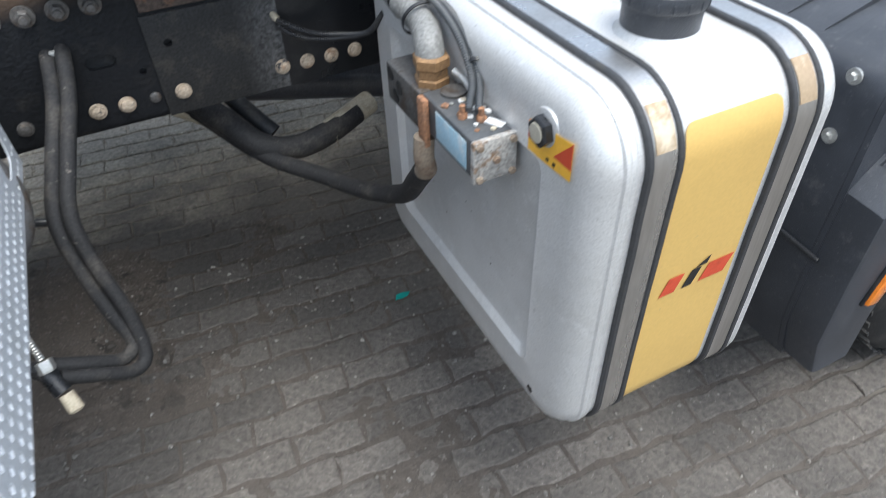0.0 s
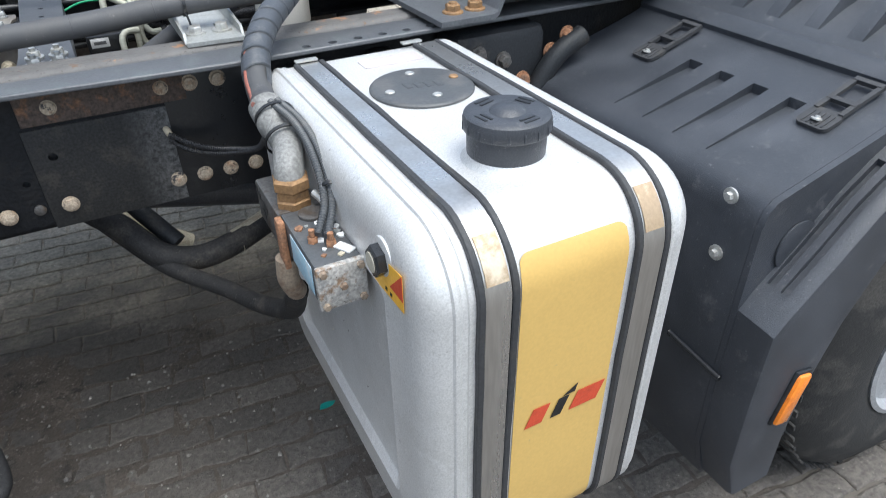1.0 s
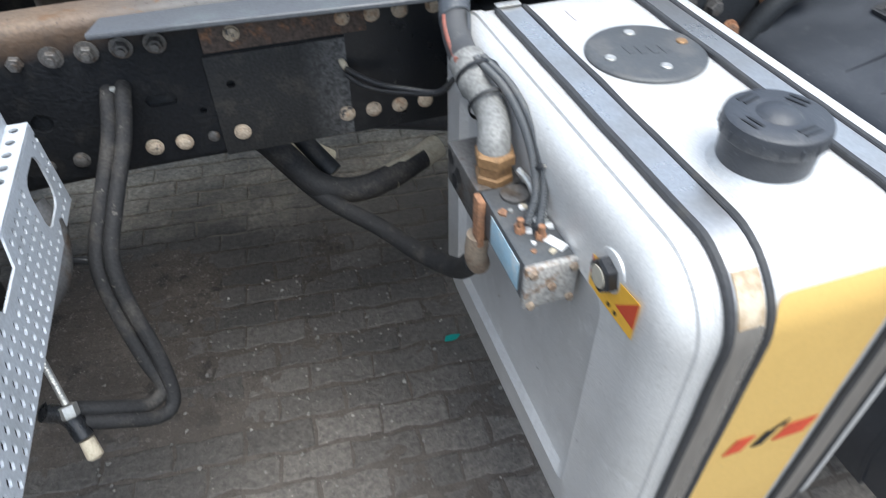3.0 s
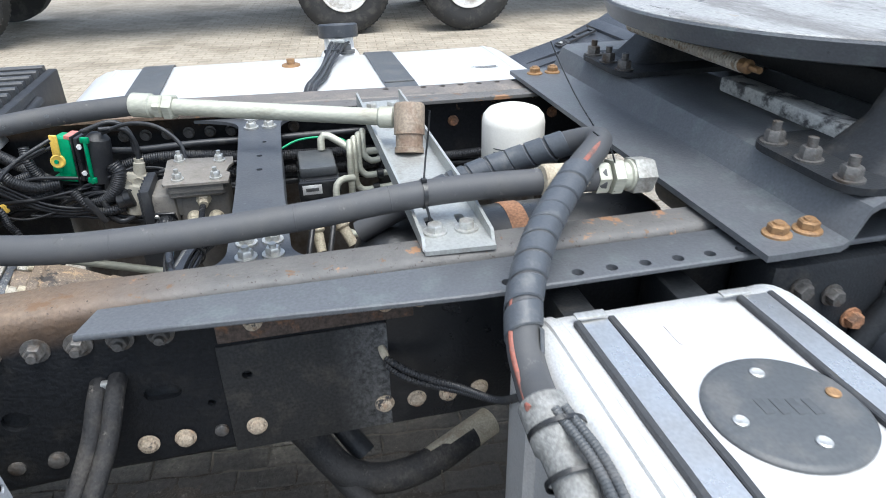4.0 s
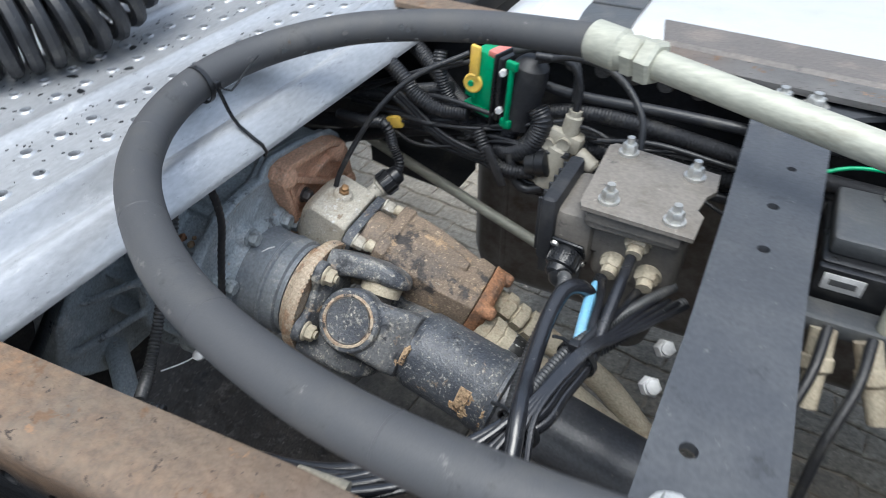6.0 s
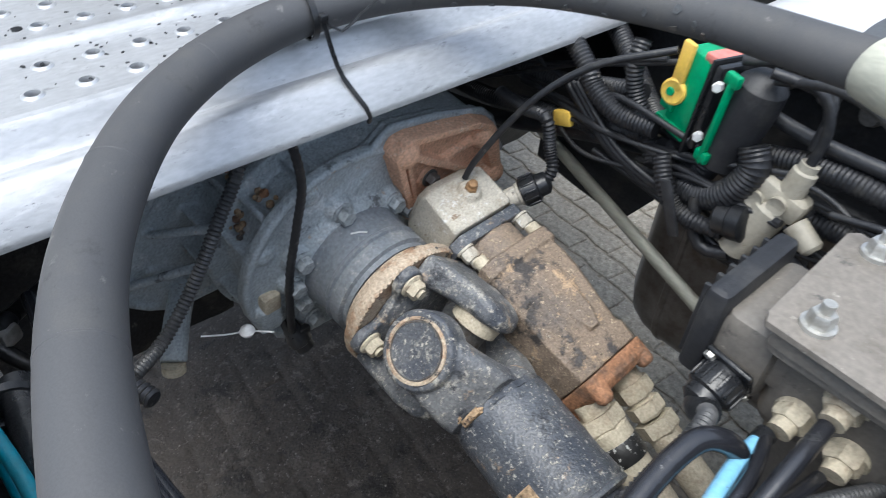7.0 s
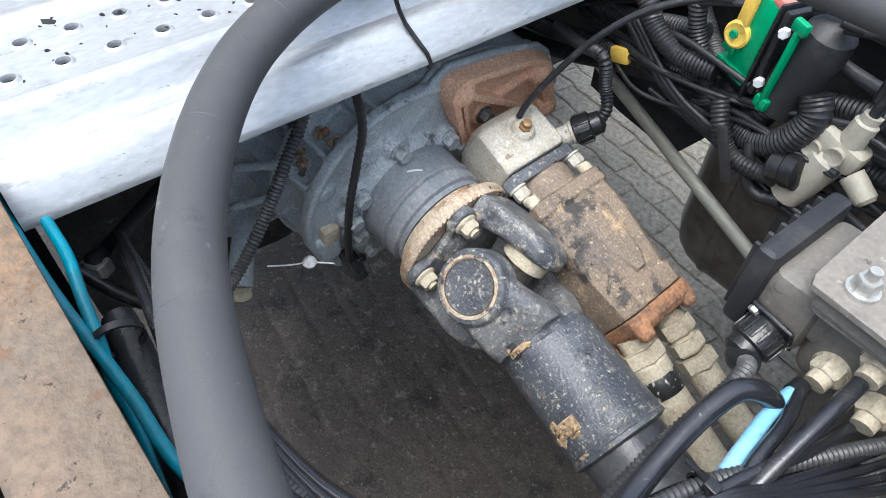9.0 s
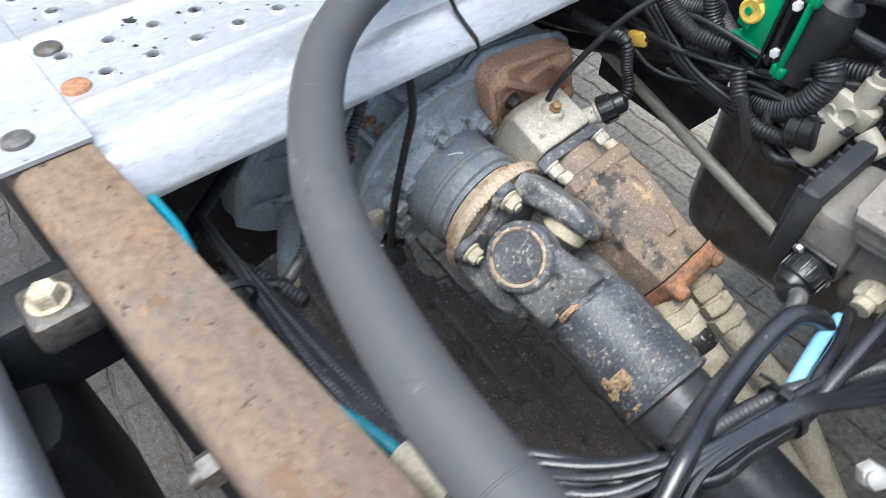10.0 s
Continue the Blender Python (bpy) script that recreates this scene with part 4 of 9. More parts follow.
def main_hose():
    th = thing("hydraulic_pressure_hose", "thick dark grey rubber hydraulic hose looped over the chassis", "hydraulic hose")
    part("hose_body", tube(B(), HOSE, 0.0205, n=24, step=0.008, smooth=14), "hose", th)
    P = even(catmull(HOSE, 14), 0.01)
    random.seed(8)
    for i in (8, 33, 47, 71, 88, 103, 118):
        t = (P[i + 1] - P[i - 1]).normalized()
        part("cover_seam", lathe(B(), P[i], t + V(0.1, 0.05, 0), [(-0.0012, 0.0203), (-0.0006, 0.0208), (0.0006, 0.0208), (0.0012, 0.0203)], n=28, caps=False), "hose", th)
    fr = frames(P)
    for k in range(22):
        i = random.randint(int(len(P) * 0.74), int(len(P) * 0.93))
        a = random.uniform(-0.9, 0.5)
        t = (P[i + 1] - P[i - 1]).normalized()
        side = t.cross(V(0, 0, 1)).normalized()
        d = (side * math.cos(a) + V(0, 0, 1) * math.sin(a)).normalized()
        L = random.uniform(0.002, 0.006)
        bm = plate(B(), [(L * math.cos(q) * random.uniform(0.6, 1.1), 0.004 * math.sin(q) * random.uniform(0.6, 1.1)) for q in (0, 1, 2, 3, 4, 5)], -0.0005, 0.0006, Matrix.Translation(P[i] + d * 0.0205) @ frame_of(d, t))
        part("scuff_mark", bm, random.choice(("dirtsteel", "conduit", "greyplastic")), th)
    return th


main_hose()


def steel_pipe():
    th = thing("steel_hydraulic_pipe", "olive zinc-plated steel pipe with crimped hose end and brown cylinder fitting", "pipe")
    a, b = V(-0.198, 0.645, 1.167), V(0.318, 0.455, 1.152)
    d = (b - a).normalized()
    part("ferrule", lathe(B(), a - d * 0.005, d, [(0, 0.022), (0.002, 0.0245), (0.04, 0.0245), (0.043, 0.021), (0.052, 0.021)], n=24), "pipe", th)
    bm = hexa(B(), a + d * 0.047, d, 0.016, 0.042)
    hexa(bm, a + d * 0.067, d, 0.018, 0.046)
    part("union_nut", bm, "pipe", th)
    part("pipe_tube", rod(B(), a + d * 0.06, b - d * 0.02, 0.0165, n=22), "pipe", th)
    part("pipe_collar", lathe(B(), b - d * 0.05, d, [(0, 0.017), (0.004, 0.021), (0.03, 0.021), (0.034, 0.016)], n=22), "pipe", th)
    c = V(0.318, 0.405, 1.098)
    part("cylinder_fitting", lathe(B(), c, (0.12, 0.42, 1), [(0, 0.028), (0.010, 0.028), (0.011, 0.026), (0.034, 0.026), (0.035, 0.0295), (0.090, 0.0295), (0.094, 0.027)], n=30), "brown", th, "brown rusted cylindrical fitting")
    return th


steel_pipe()


def pipe_bracket():
    th = thing("pipe_bracket", "galvanised channel plate bolted across both chassis rails", "bracket")
    x0, x1 = 0.264, 0.366
    bm = plate(B(), [(x0, 0.012), (x1, 0.006), (x1 + 0.004, 0.775), (x0 + 0.004, 0.775)], 1.091, 1.098)
    pl = part("channel_plate", bm, "galvgrey", th)
    cut = B()
    rod(cut, (0.318, 0.239, 1), (0.318, 0.239, 1.2), 0.014)
    rod(cut, (0.33, 0.62, 1), (0.33, 0.62, 1.2), 0.02)
    for x in (0.29, 0.338):
        box(cut, (x, 0.095, 1.1), (0.014, 0.05, 0.1), 0.005)
        box(cut, (x, 0.70, 1.1), (0.014, 0.05, 0.1), 0.005)
    carve(pl, cut)
    for x, dx in ((x0 - 0.002, 0.004), (x1 - 0.002, 0.004)):
        bm = B()
        loft(bm, [[V(x + o, 0.02, 1.094), V(x + o, 0.775, 1.094), V(x + o, 0.775, 1.122), V(x + o, 0.14, 1.122), V(x + o, 0.03, 1.112)] for o in (0, 0.005)])
        part("side_flange", bm, "galvgrey", th)
    for x in (0.290, 0.338):
        for y in (0.066, 0.715):
            part("bracket_bolt", bolt(B(), (x, y, 1.098), (0, 0, 1), 0.022, 0.011, 0.036), "zinc", th)
    return th


pipe_bracket()


# ---------------------------------------------------------------- hose from the tank block up and over the rail
RISER = [(0.312, -0.315, 1.085), (0.322, -0.262, 1.075), (0.328, -0.215, 1.090), (0.345, -0.165, 1.118), (0.385, -0.095, 1.143), (0.440, -0.018, 1.158), (0.500, 0.045, 1.182), (0.555, 0.10, 1.196), (0.575, 0.155, 1.185)]
RETURN = [(0.575, 0.155, 1.185), (0.545, 0.20, 1.165), (0.47, 0.235, 1.13), (0.40, 0.25, 1.105), (0.30, 0.27, 1.06), (0.2, 0.29, 1.0)]


def riser_hose():
    th = thing("hydraulic_return_hose", "black hydraulic hose in grey spiral wrap over the rail", "hydraulic hose")
    part("hose_body", tube(B(), RISER + RETURN[1:], 0.0205, n=18, step=0.01, smooth=10), "hose", th)
    part("spiral_wrap", helix(B(), RISER[2:7], 0.0212, 0.0325, 0.002, 0.0355), "wrap", th, "grey plastic spiral wrap")
    part("spiral_wrap", helix(B(), RETURN[1:5], 0.0212, 0.0325, 0.002, 0.0355), "wrap", th)
    bm = tube(B(), [V(p) + V(-0.0165, -0.004, 0.009) for p in RISER[:4]], 0.0038, n=12)
    part("red_line", bm, "redmark", th, "faded red line along the hose")
    part("red_patch", tube(B(), [V(p) + V(-0.004, -0.014, 0.011) for p in (RISER[-3], RISER[-2], RISER[-1])], 0.0062, n=13, step=0.008), "redmark", th)
    d = V(0.02, -0.055, -0.01).normalized()
    a = V(0.315, -0.300, 1.083)
    part("ferrule", lathe(B(), a, (V(0.318, -0.385, 1.055) - a), [(0, 0.023), (0.003, 0.0255), (0.05, 0.0255), (0.055, 0.022), (0.075, 0.021)], n=24), "dullelbow", th)
    bm = tube(B(), [(0.317, -0.365, 1.062), (0.315, -0.40, 1.058), (0.306, -0.432, 1.052), (0.300, -0.448, 1.040), (0.300, -0.452, 1.028)], 0.021, n=16)
    part("elbow", bm, "dullelbow", th)
    return th


riser_hose()


def valve_block():
    th = thing("hydraulic_valve_block", "dark steel valve block with rusty fittings and pale blue label", "valve block")
    part("rear_block", box(B(), (0.300, -0.415, 0.968), (0.062, 0.115, 0.062), 0.004), "dirtsteel", th)
    part("front_block", box(B(), (0.303, -0.545, 0.972), (0.060, 0.140, 0.056), 0.003), "greyplastic", th)
    ep = part("end_plate", box(B(), (0.303, -0.619, 0.970), (0.064, 0.010, 0.062), 0.003), "corroded", th, "corroded end plate with four rusty screws")
    for dx, dz in ((-0.024, -0.024), (0.024, -0.024), (-0.024, 0.024), (0.024, 0.024), (0, 0)):
        part("screw", hexa(B(), (0.303 + dx, -0.624, 0.970 + dz), (0, -1, 0), 0.005, 0.009), "brown", ep)
    bm = box(B(), (0.2722, -0.560, 0.972), (0.001, 0.085, 0.042), 0.0003)
    part("blue_label", bm, "bluelabel", th, "worn pale blue label")
    bm = hexa(B(), (0.300, -0.452, 0.998), (0, 0, 1), 0.012, 0.044)
    hexa(bm, (0.300, -0.452, 1.011), (0, 0, 1), 0.013, 0.040)
    hexa(bm, (0.300, -0.452, 1.025), (0, 0, 1), 0.016, 0.046)
    part("brown_union", bm, "brass", th, "brown coated double union nut")
    part("port_plug", lathe(B(), (0.310, -0.497, 0.999), (0, 0, 1), [(0, 0.018), (0.005, 0.018), (0.006, 0.012), (0.004, 0.007)], n=20), "dirtsteel", th)
    for x, y in ((0.290, -0.560), (0.308, -0.578)):
        bm = hexa(B(), (x, y, 0.998), (0, 0, 1), 0.010, 0.012)
        rod(bm, (x, y, 1.008), (x, y, 1.018), 0.004)
        part("small_fitting", bm, "rust", th)
    bm = box(B(), (0.320, -0.592, 1.001), (0.014, 0.026, 0.003), 0.0012, Matrix.Rotation(0.5, 3, "Z"))
    part("peeling_paint", bm, "white", th)
    random.seed(44)
    for k in range(14):
        # flaked paint and dirt on the block's top
        x, y = 0.303 + random.uniform(-0.022, 0.024), -0.56 + random.uniform(-0.05, 0.04)
        w = random.uniform(0.003, 0.008)
        bm = plate(B(), [(x + w * math.cos(q) * random.uniform(0.5, 1.2), y + w * math.sin(q) * random.uniform(0.5, 1.2)) for q in (0, 1, 2, 3, 4, 5)], 0.9995, 1.0015 + 0.001 * random.random())
        part("paint_flake", bm, random.choice(("white", "galvgrey", "rust", "beige")), th)
    part("bright_arc", tube(B(), [(0.322, -0.475, 1.020), (0.330, -0.492, 1.012), (0.331, -0.510, 1.002)], 0.005, n=10), "zinc", th)
    # side holes: flat black discs in place of their shaded inside
    for y, z in ((-0.375, 0.985), (-0.405, 0.975), (-0.390, 0.955)):
        part("side_hole_disc", lathe(B(), (0.2688, y, z), (-1, 0, 0), [(0, 0.011), (0.0006, 0.011), (0.0006, 0)], n=16), "gloss", th)
    # rusty clamp and elbow below
    bm = box(B(), (0.268, -0.487, 0.962), (0.010, 0.022, 0.075), 0.003)
    part("rusty_clamp", bm, "rust", th)
    part("rusty_elbow", tube(B(), [(0.270, -0.482, 0.935), (0.268, -0.480, 0.900), (0.278, -0.468, 0.868), (0.285, -0.440, 0.845)], 0.0155, n=14), "brown", th, "rusty pipe elbow")
    # thin wires in convoluted tube
    for o in (0, 0.010):
        part("control_line", tube(B(), [(0.318 + o, -0.33, 1.098), (0.330 + o, -0.40, 1.090), (0.330 + o, -0.47, 1.07), (0.320 + o, -0.53, 1.035), (0.296 + o, -0.565 - o, 1.012)], 0.0055, n=13, ribs=0.0012, pitch=0.004), "greyplastic", th)
    for p, d, r in (((0.320, -0.335, 1.075), (0.0, -0.08, -0.03), 0.0285), ((0.317, -0.385, 1.062), (0.0, -0.08, -0.03), 0.0265), ((0.336, -0.515, 1.045), (-0.02, -0.06, -0.04), 0.011)):
        part("cable_tie", lathe(B(), p, d, [(-0.002, r), (-0.002, r + 0.002), (0.003, r + 0.002), (0.003, r)], n=24, caps=False), "gloss", th)
    return th


valve_block()


def suction_hose():
    th = thing("suction_hose", "dirty black rubber hose hanging under the chassis to the valve block", "hose")
    part("hose_body", tube(B(), [(0.285, -0.440, 0.845), (0.290, -0.40, 0.80), (0.294, -0.32, 0.715), (0.262, -0.20, 0.655), (0.215, -0.08, 0.63), (0.12, 0.05, 0.64), (0.02, 0.2, 0.70)], 0.018, n=14), "dullhose", th)
    return th


suction_hose()


def heavy_hose():
    th = thing("heat_sleeved_hose", "black sleeved hose sagging under the side rail", "hose")
    part("hose_body", tube(B(), [(-0.02, 0.20, 0.76), (0.06, 0.11, 0.72), (0.12, 0.06, 0.66), (0.19, 0.05, 0.635), (0.27, 0.06, 0.64), (0.36, 0.10, 0.65)], 0.027, n=16), "dullhose", th)
    part("pale_end", rod(B(), (0.275, 0.062, 0.64), (0.40, 0.12, 0.655), 0.0275, n=16), "beige", th)
    part("strut", tube(B(), [(0.03, 0.30, 0.80), (0.10, 0.16, 0.73), (0.16, 0.09, 0.66)], 0.02, n=12), "frame", th)
    return th


heavy_hose()


# ---------------------------------------------------------------- near and far mudguards
def mudguard(side):
    """side 1: on the near side; -1: mirrored to the far side."""
    Y = (lambda y: y) if side == 1 else (lambda y: 2 * CY - y)
    th = thing("rear_mudguard", "matt black plastic rear mudguard with ribbed top cover and rubber latches", "mudguard", "rear mudguards")
    wx, wz, r = 1.67, 0.47, 0.705
    yi, yo = -0.06, -0.715
    # front wall, sloping deck, then the round cover over the wheel
    front = [(0.975, 0.30), (0.938, 0.42), (0.930, 0.60), (0.930, 0.905), (0.936, 0.934), (0.952, 0.950), (0.98, 0.958), (1.10, 0.992), (1.20, 1.022), (1.232, 1.032)]
    sec = front + [(wx + r * math.cos(radians(a)), wz + r * math.sin(radians(a))) for a in range(126, 40, -6)]
    sec2 = [(0.99, 0.30), (0.955, 0.42), (0.945, 0.60), (0.945, 0.90), (0.955, 0.925), (0.985, 0.938), (1.10, 0.970), (1.20, 1.000), (1.240, 1.012)]
    sec2 += [(wx + (r - 0.02) * math.cos(radians(a)), wz + (r - 0.02) * math.sin(radians(a))) for a in range(126, 40, -6)]
    bm = loft(B(), [[V(x, Y(y), z) for x, z in sec + list(reversed(sec2))] for y in (yi, yo)])
    shell = part("guard_shell", bm, "plastic", th)
    cut = B()
    for k in range(4):
        y = -0.335 - 0.078 * k
        loft(cut, [[V(x, Y(y + w), z) for x, z in ((0.965, 0.980), (1.168, 1.045), (1.168, 0.995), (0.982, 0.956))] for w in (-0.017, 0.017)])
    carve(shell, cut)
    # outer cheek, cut out for the wheel
    arch = [(1.78 + 0.55 * math.cos(radians(a)), 0.43 + 0.55 * math.sin(radians(a))) for a in range(126, 200, 6)]
    bm = loft(B(), [[V(x, Y(y), z) for x, z in front + arch] for y in (yo - 0.012, yo - 0.0005)])
    part("guard_cheek", bm, "plastic", th)
    # moulded flare: a block flush with the front wall below, its sloping top runs back over the arch
    ye = yo - 0.085
    top = [(0.932, 0.752), (0.958, 0.783), (1.033, 0.858), (1.096, 0.926), (1.157, 0.974), (1.25, 1.03), (1.36, 1.075), (1.50, 1.10)]
    low = [(1.48, 1.0), (1.33, 0.965), (1.24, 0.90), (1.165, 0.80), (1.118, 0.70), (1.088, 0.58), (1.075, 0.44), (1.08, 0.31)]
    face = [(0.978, 0.31), (0.940, 0.42), (0.931, 0.60)]
    bm = loft(B(), [[V(x + dx, Y(y), z - dz) for x, z in top] + [V(x, Y(y), z) for x, z in low] + [V(x + dx, Y(y), z) for x, z in face] for y, dx, dz in ((yo - 0.0005, 0, 0), (ye + 0.012, 0, 0.006), (ye + 0.003, 0.004, 0.011), (ye, 0.012, 0.020))])
    flare = part("arch_flare", bm, "plastic", th)
    cut = B()
    for y in (yo - 0.026, yo - 0.052):
        loft(cut, [[V(x, Y(y + w), z) for x, z in ((0.972, 0.81), (1.033, 0.872), (1.096, 0.940), (1.157, 0.990), (1.163, 0.962), (1.096, 0.908), (1.033, 0.840), (0.976, 0.786))] for w in (-0.0065, 0.0065)])
    carve(flare, cut)
    # ribbed cover above
    for k in range(7):
        y = -0.095 - 0.0885 * k
        bm = B()
        rings = []
        for a in range(120, 44, -6):
            h = 0.026 if 50 < a < 119 else -0.003
            rings.append([V(wx + (r + q) * math.cos(radians(a)), Y(y + w), wz + (r + q) * math.sin(radians(a))) for w, q in ((-0.019, -0.004), (-0.015, h), (0.015, h), (0.019, -0.004))])
        loft(bm, rings)
        part("cover_rib", bm, "plastic", th)
    bm = B()
    ar = (124, 118)
    loft(bm, [[V(wx + (r + q) * math.cos(radians(a)), Y(y), wz + (r + q) * math.sin(radians(a))) for a, q in ((125.5, -0.004), (125, 0.009), (123, 0.009), (121, -0.002))] for y in (yi, yo)])
    part("cover_seam", bm, "plastic", th)
    # rubber latches
    for y in (-0.235, -0.635):
        m = Matrix.Translation(V(1.165, Y(y), 1.017)) @ Matrix.Rotation(radians(-19), 4, "Y")
        la = part("rubber_latch", plate(B(), rounded(0.05, 0.058, 0.012), -0.002, 0.005, m @ Matrix.Translation((-0.03, 0, 0))), "rubber", th, "black rubber pull latch")
        for q in (-1, 1):
            part("latch_arm", plate(B(), [(-0.01, q * 0.018), (0.085, q * 0.018), (0.085, q * 0.027), (-0.01, q * 0.027)], 0.0, 0.0075, m), "rubber", la)
        for xx in (0.018, 0.080):
            part("latch_bar", plate(B(), [(xx, -0.026), (xx + 0.010, -0.026), (xx + 0.010, 0.026), (xx, 0.026)], 0.0, 0.0085, m), "rubber", la)
        for q in range(5):
            part("grip_rib", plate(B(), [(-0.05, -0.02 + 0.009 * q), (-0.018, -0.02 + 0.009 * q), (-0.018, -0.017 + 0.009 * q), (-0.05, -0.017 + 0.009 * q)], 0.004, 0.0065, m), "rubber", la)
        part("latch_rivet", lathe(B(), m @ V(-0.036, 0, 0.005), (0.2, 0, 1), [(0, 0.010), (0.002, 0.010), (0.003, 0.005), (0.006, 0.004)], n=18), "zinc", la)
    for z in (0.936, 0.828):
        part("panel_bolt", bolt(B(), (0.930, Y(-0.661), z), (-1, 0, 0), 0.013, 0.007, 0.027), "zinc", th)
    part("cheek_disc", lathe(B(), (1.026, Y(yo - 0.013), 0.851), (0, -side, 0), [(0, 0.045), (0.003, 0.045), (0.004, 0.042)], n=28), "plastic", th)
    # amber side marker
    rf = part("side_marker", box(B(), (1.040, Y(ye - 0.006), 0.560), (0.036, 0.016, 0.115), 0.006, Matrix.Rotation(radians(12), 3, "Y")), "orange", th, "amber side marker lamp")
    part("marker_base", box(B(), (1.042, Y(ye - 0.001), 0.560), (0.046, 0.012, 0.125), 0.004, Matrix.Rotation(radians(12), 3, "Y")), "gloss", rf)
    if side == 1:
        bm = tube(B(), [(0.929, -0.607, 0.612), (0.928, -0.68, 0.606), (0.927, -0.735, 0.602)], 0.006, n=8, ribs=0.0008)
        part("cable_tail", bm, "gloss", th)
    return th


mudguard(1)
mudguard(-1).location = (-0.035, 0.08, 0.035)


def truck_wheel(name, label, at, width=0.3, r=0.52, dish=1, group="", rimmat="galv"):
    """A wheel whose outer face looks towards -y, centred on at."""
    th = thing(name, label, "wheel", group)
    c = V(at)
    d = V(0, -1, 0)
    prof = [(-width / 2 + 0.0, 0.30), (-width / 2, r - 0.10), (-width / 2 + 0.03, r - 0.02), (-width / 2 + 0.055, r), (width / 2 - 0.055, r), (width / 2 - 0.03, r - 0.02), (width / 2 - 0.002, r - 0.09), (width / 2, r - 0.16), (width / 2 - 0.012, r - 0.21), (width / 2 - 0.02, 0.29)]
    ty = part("tyre", lathe(B(), c, d, prof, n=72, caps=False), "tyre", th, "black truck tyre with worn dusty sidewall")
    cut = B()
    for k in range(60):
        a = 2 * math.pi * k / 60
        for s in (-1, 1):
            box(cut, c + V(math.cos(a) * r, s * (width / 2 - 0.055), math.sin(a) * r), (0.006, 0.05, 0.020), 0.001, Matrix.Rotation(-a, 3, "Y"))
    tagged(part("tread", cut, "tyre", th), "worn tread blocks", kind="stuff")
    part("rim", lathe(B(), c, d, [(width / 2 - 0.03, 0.292), (width / 2 - 0.005, 0.298), (width / 2 - 0.002, 0.286), (width / 2 - 0.02, 0.276), (width / 2 - 0.06, 0.265), (width / 2 - 0.10, 0.235), (width / 2 - 0.11, 0.18), (width / 2 - 0.085, 0.14), (width / 2 - 0.085, 0.10), (width / 2 - 0.02, 0.095), (width / 2 - 0.012, 0.07), (width / 2 - 0.012, 0)], n=48), rimmat, th, "white painted steel rim")
    for k in range(10):
        a = 2 * math.pi * (k + 0.5) / 10
        part("wheel_nut", hexa(B(), c + V(math.cos(a) * 0.155, -(width / 2 - 0.095), math.sin(a) * 0.155), d, 0.025, 0.03), "rust", th)
    return th


truck_wheel("drive_wheel", "black drive axle tyre under the mudguard", (1.70, -0.62, 0.47), 0.32, 0.50)
for x, y in ((-3.38, 7.98), (0.915, 7.72), (2.40, 7.55)):
    truck_wheel("trailer_wheel", "dusty tyre on a white steel rim of a parked truck", (x, y, 0.56), 0.36, 0.56, group="wheels of the parked truck", rimmat="dirtyrim")


def parked_truck():
    th = thing("parked_truck", "unseen dark underside of a truck parked across the yard, added for shading", "truck")
    # beams and body are out of view, added to shade the ground
    part("chassis_beam", box(B(), (1.0, 8.4, 1.05), (14, 0.3, 0.3), 0.02), "frame", th)
    part("chassis_beam", box(B(), (1.0, 9.3, 1.05), (14, 0.3, 0.3), 0.02), "frame", th)
    part("load_body", box(B(), (1.0, 8.9, 2.4), (14, 2.4, 2.0), 0.05), "frame", th)
    for x in (-3.38, 0.915, 2.40):
        part("axle", rod(B(), (x, 7.8, 0.56), (x, 9.9, 0.56), 0.09), "frame", th)
        part("inner_tyre", lathe(B(), (x, 9.9, 0.56), (0, -1, 0), [(-0.15, 0.3), (-0.15, 0.54), (0.15, 0.54), (0.15, 0.3)], n=36), "tyre", th)
    return th


parked_truck()


